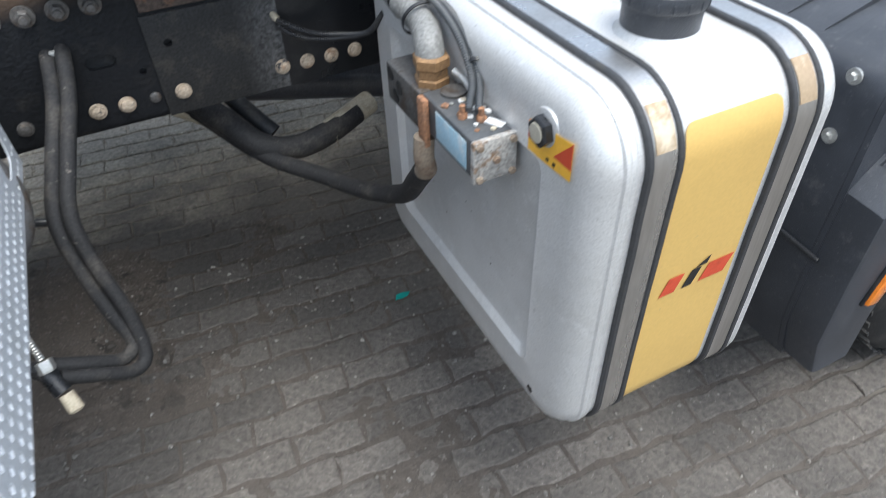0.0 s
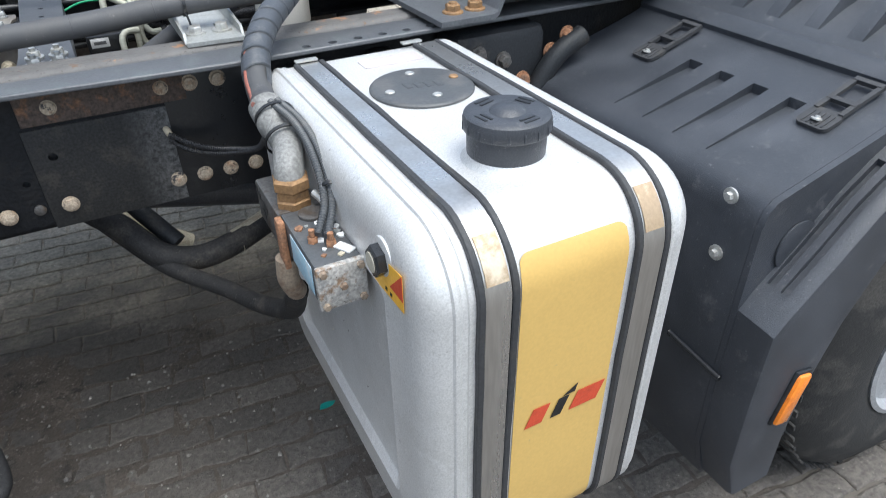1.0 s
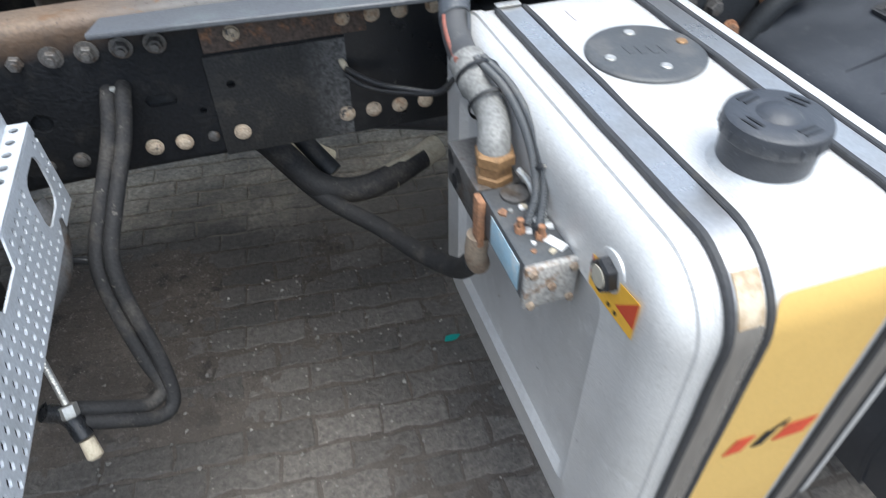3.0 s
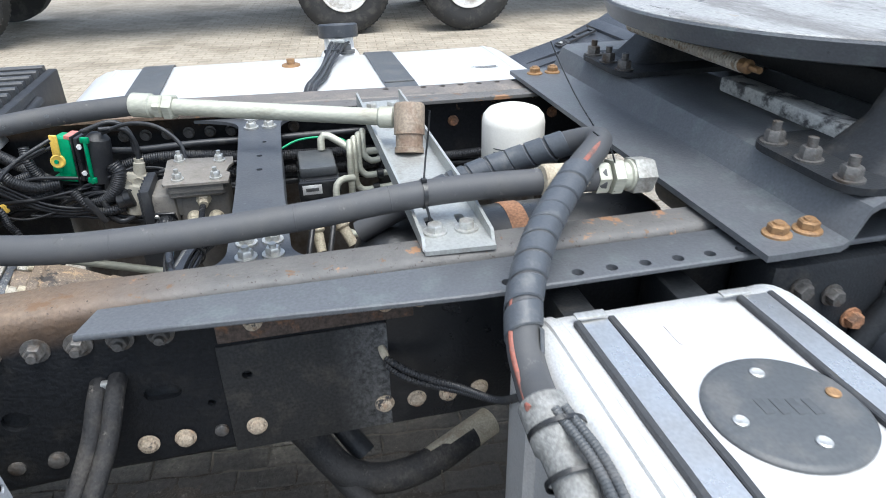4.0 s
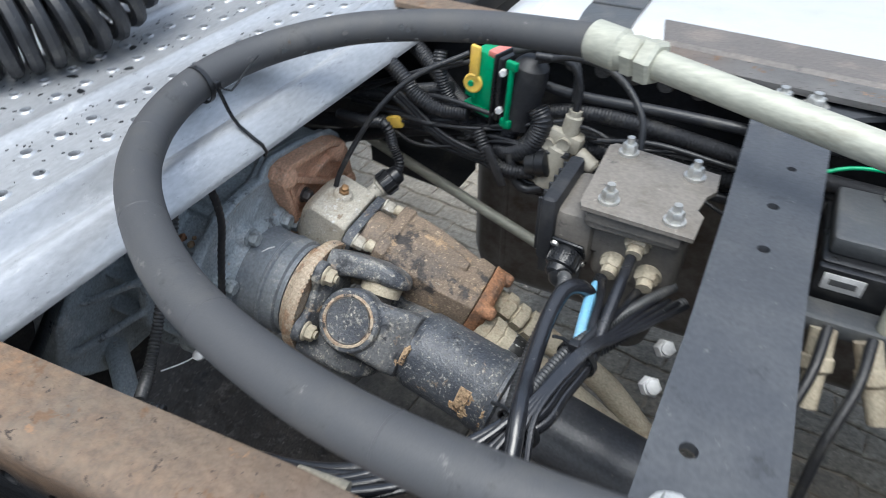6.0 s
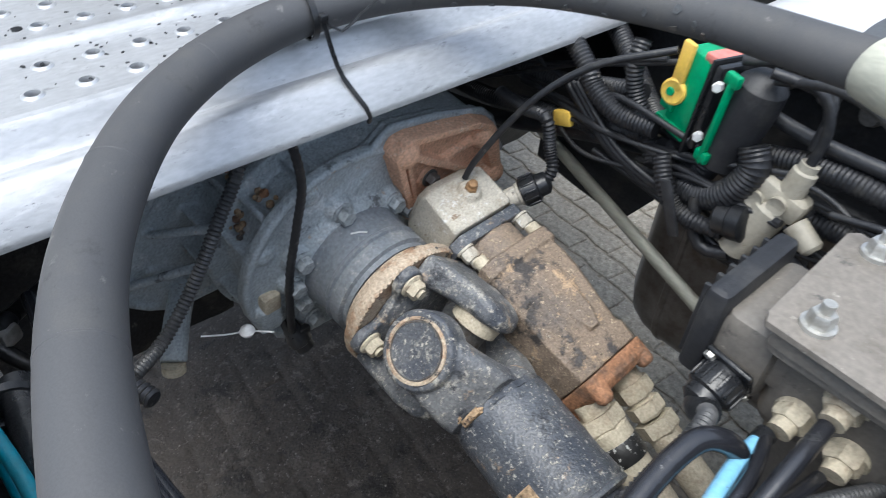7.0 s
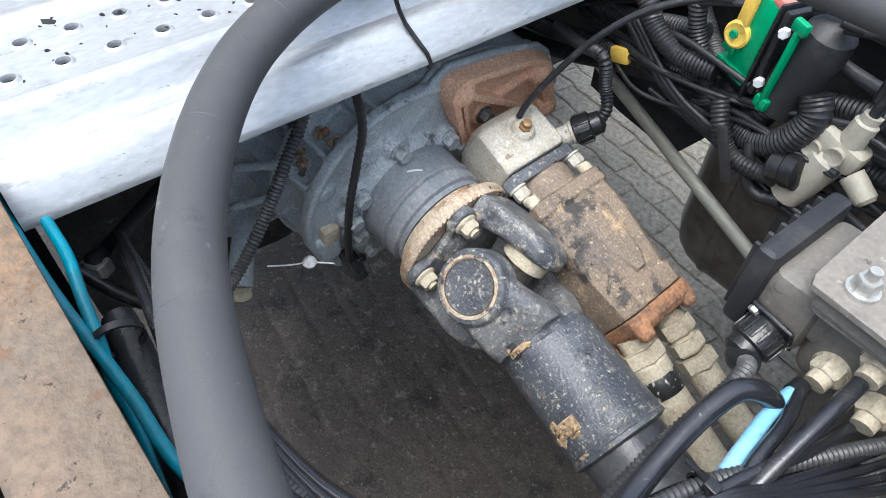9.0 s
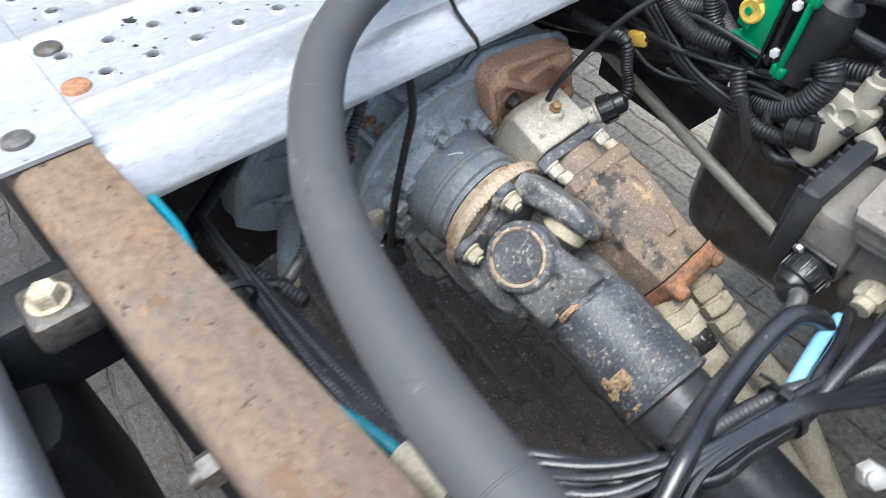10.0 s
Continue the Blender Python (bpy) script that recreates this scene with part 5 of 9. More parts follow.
# ---------------------------------------------------------------- far side fuel tank and step
def fuel_tank():
    th = thing("fuel_tank", "rounded aluminium fuel tank with two grey straps beside the chassis", "fuel tank")
    x0, x1, y0, y1, z0, z1, r = -0.50, 0.885, 0.93, 1.60, 0.42, 1.055, 0.12
    cy, cz = (y0 + y1) / 2, (z0 + z1) / 2
    def ring(x, o):
        return [V(x, cy + p, cz + q) for p, q in rounded(y1 - y0 - 2 * o, z1 - z0 - 2 * o, max(r - o, 0.04), 8)]
    xs = [(x0, 0.09), (x0 + 0.006, 0.05), (x0 + 0.03, 0.018), (x0 + 0.06, 0.004), (x0 + 0.085, 0.0), (x0 + 0.088, -0.003), (x0 + 0.095, -0.003), (x0 + 0.098, 0)]
    xs += [(x0 + x1 - x, o) for x, o in reversed(xs)]
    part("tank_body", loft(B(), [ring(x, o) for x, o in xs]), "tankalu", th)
    for xa in (-0.325, 0.375):
        bm = B()
        w = 0.09
        rings = []
        path = [(y0 - 0.003, 0.55), (y0 - 0.003, z1 - r)] + [(y0 + r - (r + 0.003) * math.cos(radians(a)), z1 - r + (r + 0.003) * math.sin(radians(a))) for a in range(0, 91, 10)]
        path += [(y1 - r + (r + 0.003) * math.sin(radians(a)), z1 - r + (r + 0.003) * math.cos(radians(a))) for a in range(0, 91, 10)] + [(y1 + 0.003, 0.6)]
        for i, (y, z) in enumerate(path):
            n2 = V(0, y - cy, z - cz)
            n2 = V(0, max(-1, min(1, (y - cy) / ((y1 - y0) / 2))) ** 5, max(-1, min(1, (z - cz) / ((z1 - z0) / 2))) ** 5).normalized()
            rings.append([V(xa, y, z), V(xa + w, y, z), V(xa + w, y, z) + n2 * 0.004, V(xa, y, z) + n2 * 0.004])
        loft(bm, rings)
        part("tank_strap", bm, "greyplastic", th, "flat grey tank strap")
        part("strap_joint", box(B(), (xa + w / 2, 1.08, z1 + 0.008), (w * 0.98, 0.012, 0.006), 0.002), "greyplastic", th)
    nk = part("filler_neck", lathe(B(), (0.30, 1.565, z1 - 0.03), (0, 0.15, 1), [(0, 0.075), (0.03, 0.06), (0.04, 0.05), (0.075, 0.05)], n=28), "white", th)
    part("filler_cap", lathe(B(), (0.30, 1.577, z1 + 0.045), (0, 0.15, 1), [(0, 0.065), (0.006, 0.068), (0.04, 0.068), (0.045, 0.062)], n=28), "plastic", th, "black plastic filler cap")
    part("drain_plug", lathe(B(), (0.128, 1.40, z1), (0, 0, 1), [(0, 0.03), (0.005, 0.028), (0.007, 0.013), (0.022, 0.013)], n=20), "brass", th, "brown plug on the tank top")
    for k in range(5):
        o = 0.010 * k
        part("cable", tube(B(), [(0.290 + o, 1.54, z1 + 0.035), (0.262 + o, 1.47, z1 + 0.045 - 0.003 * k), (0.225 + o * 0.7, 1.33, z1 + 0.014 + 0.006 * (k % 2)), (0.185 + o * 0.9, 1.18, z1 + 0.010 + 0.005 * (k % 2)), (0.155 + o * 0.7, 1.07, z1 + 0.006), (0.13 + o, 0.98, 0.99)], 0.0045, n=10), "conduit" if k % 2 else "blackhose", th)
    part("sender_flange", lathe(B(), (0.315, 1.535, z1 + 0.002), (0, 0, 1), [(0, 0.034), (0.008, 0.034), (0.010, 0.022), (0.028, 0.020)], n=22), "greyplastic", th)
    part("cable_clamp", box(B(), (0.285, 1.50, z1 + 0.047), (0.055, 0.016, 0.014), 0.004), "galvgrey", th)
    part("cable_clamp", box(B(), (0.262, 1.42, z1 + 0.032), (0.050, 0.010, 0.012), 0.003), "gloss", th)
    for k in range(3):
        bm = plate(B(), [(0.67 + 0.012 * k, 1.21 - 0.01 * k), (0.75, 1.21 - 0.01 * k), (0.75, 1.214 - 0.01 * k), (0.67 + 0.012 * k, 1.214 - 0.01 * k)], z1 + 0.0005, z1 + 0.001)
        part("print_bar", bm, "greyplastic", th)
    return th


fuel_tank()


def slat_step():
    th = thing("slatted_cover", "black plastic slatted cover beside the fuel tank", "step cover")
    x0, x1, y0, y1, z = -1.15, -0.565, 0.97, 1.47, 1.095
    part("cover_body", box(B(), ((x0 + x1) / 2, (y0 + y1) / 2, z - 0.24), (x1 - x0 - 0.02, y1 - y0 - 0.02, 0.26), 0.01), "frame", th)
    for k in range(8):
        y = y0 + 0.03 + (y1 - y0 - 0.05) * k / 7
        bm = B()
        loft(bm, [[V(x, y - 0.020, z - 0.045), V(x, y - 0.018, z - 0.004), V(x, y - 0.013, z), V(x, y + 0.003, z), V(x, y + 0.008, z - 0.006), V(x, y + 0.008, z - 0.045)] for x in (x0 + 0.02 * k, x1 - 0.03)])
        part("slat", bm, "slat", th)
    part("end_frame", box(B(), (x1 - 0.015, (y0 + y1) / 2, z - 0.07), (0.03, y1 - y0, 0.11), 0.006), "blackmould", th)
    part("end_tube", rod(B(), (x1 + 0.004, y0 + 0.02, z - 0.06), (x1 + 0.004, y1 - 0.25, z - 0.05), 0.014), "blackmould", th)
    return th


slat_step()

# ---------------------------------------------------------------- driveline between the rails
AX0, AX1 = V(-0.64, 0.448, 0.797), V(-0.18, 0.488, 0.722)
AXD = (AX1 - AX0).normalized()


def on_axis(d):
    return AX0 + AXD * d


GM = Matrix(((-0.0866, 0.1597, AXD.x, AX0.x), (0.9962, 0.0139, AXD.y, AX0.y), (0.0, 0.9871, AXD.z, AX0.z), (0, 0, 0, 1)))


def gearbox():
    """Built in a frame whose x runs across, y up and z along the shaft."""
    th = thing("gearbox", "slate-grey cast gearbox end with ribs, bolts and dried mud", "gearbox")
    g3 = GM.to_3x3()
    def rad(a):
        return g3 @ V(-math.sin(radians(a)), math.cos(radians(a)), 0)
    # stepped casing: rear cover drum, joint flange, second drum, then the wide bell
    bm = lathe(B(), on_axis(0), AXD, [(-0.40, 0.20), (-0.395, 0.245), (-0.30, 0.25), (-0.285, 0.235), (-0.20, 0.215), (-0.165, 0.192), (-0.150, 0.168), (-0.138, 0.166), (-0.134, 0.136), (-0.078, 0.130), (-0.075, 0.155), (-0.061, 0.155), (-0.058, 0.130), (-0.014, 0.130), (-0.011, 0.1515), (0.003, 0.1515), (0.006, 0.146), (0.0, 0.138), (0.001, 0.118), (0.006, 0.104), (0.008, 0.09), (0.016, 0.084), (0.022, 0.078), (0.024, 0.02)], n=96)
    fl = [(-0.06, 0.137), (0.0, 0.142), (0.034, 0.142), (0.063, 0.166), (0.15, 0.150), (0.235, 0.122), (0.262, 0.100), (0.31, 0.02), (0.27, -0.04), (0.14, -0.06), (0.05, -0.11), (-0.02, -0.09)]
    cx, cy = 0.12, 0.04
    loft(bm, [[GM @ V(cx + (x - cx) * k, cy + (y - cy) * k, z) for x, y in fl] for z, k in ((-0.25, 0.98), (-0.02, 0.95), (-0.018, 1.0), (-0.001, 1.0), (0.002, 0.985))])
    for p, q in zip(fl[1:7], fl[2:8]):
        rod(bm, GM @ V(*p, -0.001), GM @ V(*q, -0.001), 0.0055, n=10)
    # axial ribs in the bays and on the bell
    for a, z0, z1, r0, r1 in ((46.5, -0.062, -0.004, 0.130, 0.150), (67, -0.062, -0.004, 0.130, 0.150), (14, -0.062, -0.004, 0.130, 0.150), (100, -0.062, -0.004, 0.13, 0.150), (128, -0.062, -0.004, 0.13, 0.15),
                             (50, -0.142, -0.066, 0.130, 0.152), (72, -0.142, -0.066, 0.130, 0.156), (28, -0.142, -0.066, 0.130, 0.152), (96, -0.142, -0.066, 0.13, 0.156)):
        r, t = rad(a), AXD.cross(rad(a))
        loft(bm, [[on_axis(z) + r * q + t * s for q, s in ((r0 - 0.01, -0.0055), (r0 - 0.01, 0.0055), (r1, 0.0036), (r1, -0.0036))] for z in (z0, z1)])
    for a in (58, 80, 104, 30, 8):
        r, t = rad(a), AXD.cross(rad(a))
        pts = [on_axis(-0.146) + r * 0.164, on_axis(-0.17) + r * 0.212, on_axis(-0.22) + r * 0.236, on_axis(-0.32) + r * 0.258, on_axis(-0.32) + r * 0.22, on_axis(-0.15) + r * 0.15]
        loft(bm, [[x - t * 0.005 for x in pts], [x + t * 0.005 for x in pts]])
    # lower lobe of the bell with its own raised edges
    lobe = [(-0.10, 0.10), (-0.175, 0.085), (-0.235, 0.02), (-0.25, -0.06), (-0.215, -0.100), (-0.178, -0.126), (-0.10, -0.13), (-0.05, -0.05)]
    loft(bm, [[GM @ V(x * k, y * k, z) for x, y in lobe] for z, k in ((-0.24, 1.0), (-0.142, 1.0), (-0.132, 0.97))])
    for p, q in ((0, 1), (1, 2), (3, 4), (4, 5), (5, 6)):
        rod(bm, GM @ V(*lobe[p], -0.134), GM @ V(*lobe[q], -0.134), 0.0065, n=10)
    for (x0, y0, z0), (x1, y1, z1) in (((-0.136, 0.062, -0.066), (-0.195, 0.030, -0.13)), ((-0.152, 0.010, -0.066), (-0.235, -0.04, -0.13)), ((-0.205, -0.03, -0.132), (-0.16, -0.06, -0.13))):
        rod(bm, GM @ V(x0, y0, z0), GM @ V(x1, y1, z1), 0.006, n=10)
    # bolt bosses and lugs round the rim
    for a, r, z in ((12, 0.088, 0.018), (64, 0.088, 0.018), (90, 0.090, 0.018), (-49, 0.088, 0.018), (-74, 0.100, 0.014), (116, 0.089, 0.018), (150, 0.112, 0.012), (200, 0.089, 0.018)):
        lathe(bm, on_axis(-0.01) + rad(a) * r, AXD, [(0, 0.021), (z + 0.004, 0.018), (z + 0.010, 0.015)], n=20)
    for x, y in ((0.030, 0.106), (-0.052, 0.118), (-0.118, 0.058)):
        lathe(bm, GM @ V(x, y, -0.02), AXD, [(0, 0.014), (0.022, 0.012), (0.026, 0.009)], n=18)
    box(bm, GM @ V(-0.119, -0.052, -0.012), (0.034, 0.05, 0.05), 0.006, g3)
    loft(bm, [[GM @ V(x, y, z) for x, y in ((-0.13, -0.05), (-0.105, -0.125), (-0.06, -0.16), (-0.02, -0.155), (-0.01, -0.12), (-0.08, -0.05))] for z in (-0.05, -0.002)])
    tube(bm, [GM @ V(-0.165, -0.09, -0.13), GM @ V(-0.205, -0.09, -0.08), GM @ V(-0.232, -0.11, -0.045)], 0.017, n=14)
    case = fuse(part("casing", bm, "cast", th, "stepped slate-grey casing with flanges and ribs"), 0.0024, 2, 0.0005)
    part("arm_end", lathe(B(), GM @ V(-0.233, -0.112, -0.044), g3 @ V(-0.2, -0.9, 0.3), [(0, 0.015), (0.012, 0.015), (0.015, 0.010)], n=18), "beige", th)
    part("pocket_boss", box(B(), GM @ V(-0.118, -0.022, 0.004), (0.026, 0.032, 0.02), 0.005, g3), "beige", th, "pale boss in the rim pocket")
    # bearing retainer and its neck
    part("bearing_retainer", lathe(B(), on_axis(0), AXD, [(0.002, 0.086), (0.010, 0.0835), (0.018, 0.0775), (0.030, 0.0755), (0.058, 0.0745), (0.060, 0.0765), (0.064, 0.0765), (0.066, 0.073), (0.072, 0.073)], n=72), "slate", th, "smooth dark slate bearing retainer")
    part("seal_sleeve", lathe(B(), on_axis(0), AXD, [(0.070, 0.070), (0.072, 0.0755), (0.086, 0.0755), (0.088, 0.070), (0.095, 0.070)], n=64), "slate", th)
    part("paint_mark", tube(B(), [on_axis(0.040) + rad(18) * 0.0755, on_axis(0.046) + rad(14) * 0.0755, on_axis(0.045) + rad(8) * 0.0755, on_axis(0.052) + rad(6) * 0.0755], 0.0012, n=6), "white", th)
    for a, r, z in ((12, 0.088, 0.018), (64, 0.088, 0.018), (90, 0.090, 0.018), (-49, 0.088, 0.018), (-74, 0.100, 0.014), (116, 0.089, 0.018), (150, 0.112, 0.012), (200, 0.089, 0.018)):
        p = on_axis(z - 0.001) + rad(a) * r
        bm = lathe(B(), p, AXD, [(0, 0.0145), (0.0025, 0.0145), (0.004, 0.0125)], n=24)
        hexa(bm, p + AXD * 0.0035, AXD, 0.012, 0.020)
        part("cover_bolt", bm, "castbolt", th)
    # mud crumbs caught in the pockets
    random.seed(5)
    for k in range(46):
        a, z = random.choice(((38, -0.035), (44, -0.05), (42, -0.10), (24, -0.10), (60, -0.05)))
        p = on_axis(z + random.uniform(-0.014, 0.014)) + rad(a + random.uniform(-5, 5)) * 0.1385
        s = random.uniform(0.5, 1.3)
        part("mud_crumb", lathe(B(), p, (random.random(), random.random(), 1), [(-0.003 * s, 0.002 * s), (0.001, 0.005 * s), (0.004 * s, 0.0045 * s), (0.007 * s, 0.002 * s)], n=6), random.choice(("rust", "mud", "mud", "pump")), th)
    # rust-red cast cover of the power take-off
    out = [(0.052, 0.142), (0.060, 0.156), (0.078, 0.158), (0.206, 0.130), (0.240, 0.112), (0.256, 0.088), (0.288, 0.006), (0.270, -0.014), (0.16, -0.03), (0.120, -0.010), (0.098, 0.012), (0.090, 0.036)]
    bm = loft(B(), [[GM @ V(x, y, z) for x, y in out] for z in (-0.010, 0.0085)])
    def bar(a, c, w, h0, h1):
        a, c = V(*a), V(*c)
        n2 = V(-(c - a).y, (c - a).x).normalized()
        loft(bm, [[GM @ V(*(p + n2 * s), h) for s, h in ((-w, h0), (w, h0), (w * 0.7, h1), (-w * 0.7, h1))] for p in (a, c)])
    for p, q in zip(out, out[1:] + out[:1]):
        m0 = V(0.165, 0.065)
        bar(V(*p).lerp(m0, 0.06), V(*q).lerp(m0, 0.06), 0.0070, -0.008, 0.027)
    bar((0.078, 0.131), (0.224, 0.030), 0.0075, -0.006, 0.023)
    bar((0.078, 0.131), (0.112, 0.020), 0.0055, -0.006, 0.023)
    bar((0.233, 0.091), (0.150, 0.080), 0.006, -0.006, 0.018)
    bar((0.233, 0.091), (0.275, 0.010), 0.008, -0.006, 0.024)
    for x, y, r in ((0.076, 0.133, 0.0215), (0.232, 0.093, 0.0215), (0.276, 0.004, 0.019), (0.112, 0.016, 0.018)):
        lathe(bm, GM @ V(x, y, 0.0), AXD, [(0, r * 1.05), (0.018, r), (0.027, r * 0.82), (0.033, r * 0.45), (0.0345, 0.002)], n=24)
    lathe(bm, GM @ V(0.137, 0.058, 0.0), AXD, [(0, 0.021), (0.012, 0.018)], n=20)
    pl = fuse(part("take_off_cover", bm, "rustred", th, "rust-red cast cover with raised rim, webs and round bosses"), 0.0014, 2, 0.0003)
    part("cover_bolt", bolt(B(), GM @ V(0.137, 0.058, 0.011), AXD, 0.019, 0.012, 0.027, 0.005), "dirtsteel", pl)
    # speed sensor lead and the wire seal
    part("sensor", lathe(B(), GM @ V(-0.085, -0.115, 0.01), g3 @ V(0.2, -0.7, 0.5), [(-0.03, 0.011), (0.0, 0.014), (0.006, 0.017), (0.016, 0.017), (0.018, 0.014), (0.028, 0.014), (0.03, 0.009)], n=18), "gloss", th)
    part("sensor_clip", box(B(), GM @ V(-0.074, -0.118, 0.016), (0.016, 0.030, 0.010), 0.002, g3), "gloss", th)
    part("sensor_lead", tube(B(), [GM @ V(-0.088, -0.11, 0.01), GM @ V(-0.098, -0.06, 0.02), (-0.60, 0.35, 0.83), (-0.595, 0.365, 0.90), (-0.585, 0.372, 0.96), (-0.585, 0.365, 1.02), (-0.61, 0.36, 1.06)], 0.0056, n=13, ribs=0.0009, pitch=0.010), "blackhose", th)
    part("corrugated_lead", tube(B(), [(-0.66, 0.335, 1.05), (-0.60, 0.318, 1.01), (-0.585, 0.277, 0.955), (-0.580, 0.245, 0.910), (-0.570, 0.214, 0.880), (-0.555, 0.184, 0.865), (-0.53, 0.15, 0.87)], 0.0076, n=14, ribs=0.0020, pitch=0.0046), "conduit", th)
    part("seal_ball", lathe(B(), (-0.598, 0.285, 0.770), (0, 0, 1), [(0, 0.002), (0.003, 0.007), (0.008, 0.0095), (0.013, 0.007), (0.016, 0.002)], n=14), "white", th, "small white lead seal on wire")
    part("seal_wire", tube(B(), [(-0.58, 0.31, 0.775), (-0.598, 0.285, 0.778), (-0.61, 0.265, 0.775), (-0.622, 0.238, 0.78)], 0.0011, n=6), "white", th)
    return th


gearbox()


def propshaft():
    th = thing("propeller_shaft", "black propeller shaft with rusty flange and universal joint under dried mud", "propeller shaft")
    g3 = GM.to_3x3()
    def rad(a):
        return g3 @ V(-math.sin(radians(a)), math.cos(radians(a)), 0)
    ex, ey = rad(49.5), rad(-40.5)
    f, j = 0.130, 0.210
    J = on_axis(j)
    sd = (AXD + g3 @ V(-0.125, -0.060, 0)).normalized()
    def sh(z):
        return J + sd * (z - j)
    sx = (ex - sd * ex.dot(sd)).normalized()
    sy = sd.cross(sx)
    bm = lathe(B(), on_axis(0.096), AXD, [(0, 0.068), (0.003, 0.074), (0.012, 0.078), (0.016, 0.087), (0.020, 0.0890), (0.029, 0.0890), (0.032, 0.0872), (0.033, 0.06)], n=80)
    part("gearbox_flange", bm, "palerust", th, "pale rusty round drive flange with a toothed edge")
    for k in range(80):
        # fine teeth of the face joint that show along the edge
        a = 4.5 * k
        part("flange_tooth", box(B(), on_axis(0.1285) + rad(a) * 0.0866, (0.0026, 0.0042, 0.0028), 0.0005, frame_of(AXD, rad(a)).to_3x3()), "palerust", th)
    # flange yoke: plate with four bolt lobes and two long ears
    lobes = (15, 83, 195, 263)
    bm = lathe(B(), on_axis(f), AXD, [(0, 0.066), (0.010, 0.066), (0.016, 0.058), (0.022, 0.045), (0.024, 0.01)], n=48)
    for a in lobes:
        lathe(bm, on_axis(f) + rad(a) * 0.0755, AXD, [(0, 0.0195), (0.011, 0.0195), (0.0135, 0.017)], n=24)
        loft(bm, [[on_axis(f + z) + rad(a) * r + rad(a + 90) * s for r, s in ((0.03, -0.03), (0.0755, -0.019), (0.0755, 0.019), (0.03, 0.03))] for z in (0, 0.012)])
    for s in (-1, 1):
        rings = []
        for t, o, h, w in ((0.000, 0.060, 0.020, 0.046), (0.020, 0.064, 0.019, 0.043), (0.045, 0.068, 0.017, 0.041), (0.075, 0.071, 0.0155, 0.041), (0.098, 0.070, 0.014, 0.037), (0.114, 0.067, 0.010, 0.027), (0.121, 0.065, 0.005, 0.012)):
            c = on_axis(f + t) + ey * s * o
            rings.append([c + ey * s * p + ex * q for p, q in rounded(2 * h, 2 * w, 0.011, 4)])
        loft(bm, rings)
    fuse(part("flange_yoke", bm, "dustyforge", th, "black forged flange yoke with two long ears"), 0.0020, 4, 0.0004)
    for s in (-1, 1):
        part("yoke_bearing", lathe(B(), on_axis(j) + ey * s * 0.040, ey * s, [(0, 0.030), (0.012, 0.031), (0.034, 0.030)], n=28), "beige", th, "dusty bearing cup of the joint")
    for a in lobes:
        p = on_axis(f + 0.0125) + rad(a) * 0.0755
        bm = lathe(B(), p, AXD, [(0, 0.0150), (0.003, 0.0150), (0.005, 0.0125)], n=24)
        hexa(bm, p + AXD * 0.004, AXD, 0.012, 0.021)
        rod(bm, p + AXD * 0.014, p + AXD * 0.020, 0.0062, n=14)
        part("flange_bolt", bm, "beige", th, "dusty flange bolt")
    # shaft yoke with its bearing caps
    bm = B()
    for s in (-1, 1):
        lathe(bm, J + sx * s * 0.050, sx * s, [(0, 0.040), (0.004, 0.045), (0.034, 0.0455), (0.0385, 0.0425)], n=40)
        rings = []
        for t, o, h, w in ((0.000, 0.070, 0.016, 0.036), (0.022, 0.067, 0.019, 0.041), (0.045, 0.056, 0.023, 0.044), (0.066, 0.038, 0.028, 0.047), (0.082, 0.022, 0.030, 0.048)):
            c = sh(j + t) + sx * s * o
            rings.append([c + sx * s * p + sy * q for p, q in rounded(2 * h, 2 * w, 0.015, 5)])
        loft(bm, rings)
    lathe(bm, sh(j), sd, [(0.055, 0.030), (0.064, 0.048), (0.075, 0.0545), (0.084, 0.0545)], n=48)
    fuse(part("shaft_yoke", bm, "dustyforge", th, "black forged shaft yoke"), 0.0020, 4, 0.0004)
    for s in (-1, 1):
        cap = part("bearing_cap", lathe(B(), J + sx * s * 0.080, sx * s, [(0, 0.0365), (0.0085, 0.0365), (0.0092, 0.030), (0.0085, 0.0285), (0.0088, 0.012), (0.0080, 0.0)], n=40), "dustyforge", th, "round bearing cap under dried mud")
        part("cap_ring", lathe(B(), J + sx * s * 0.0885, sx * s, [(0, 0.0375), (0.0016, 0.0372), (0.002, 0.034), (0.0, 0.0325)], n=48, caps=False), "palerust", cap)
        part("snap_ring", lathe(B(), J + sx * s * 0.0888, sx * s, [(0, 0.0325), (0.0012, 0.0322), (0.0012, 0.0308), (0.0, 0.0305)], n=48, caps=False), "dirtsteel", cap)
    part("joint_cross", rod(B(), J - ex * 0.07, J + ex * 0.07, 0.022), "dirtsteel", th)
    part("joint_cross", rod(B(), J - ey * 0.07, J + ey * 0.07, 0.022), "dirtsteel", th)
    # uneven weld bead, tube, end collar and the sliding part
    bm = B()
    rings = []
    for i, (z, r) in enumerate(((0.2925, 0.0535), (0.2945, 0.0562), (0.2975, 0.0570), (0.3005, 0.0582), (0.3025, 0.0590))):
        rings.append([sh(z + 0.0012 * math.sin(9 * k)) + (sx * math.cos(2 * math.pi * k / 72) + sy * math.sin(2 * math.pi * k / 72)) * (r + 0.0006 * math.sin(5.3 * k + i)) for k in range(72)])
    part("weld_bead", loft(bm, rings), "shaft", th)
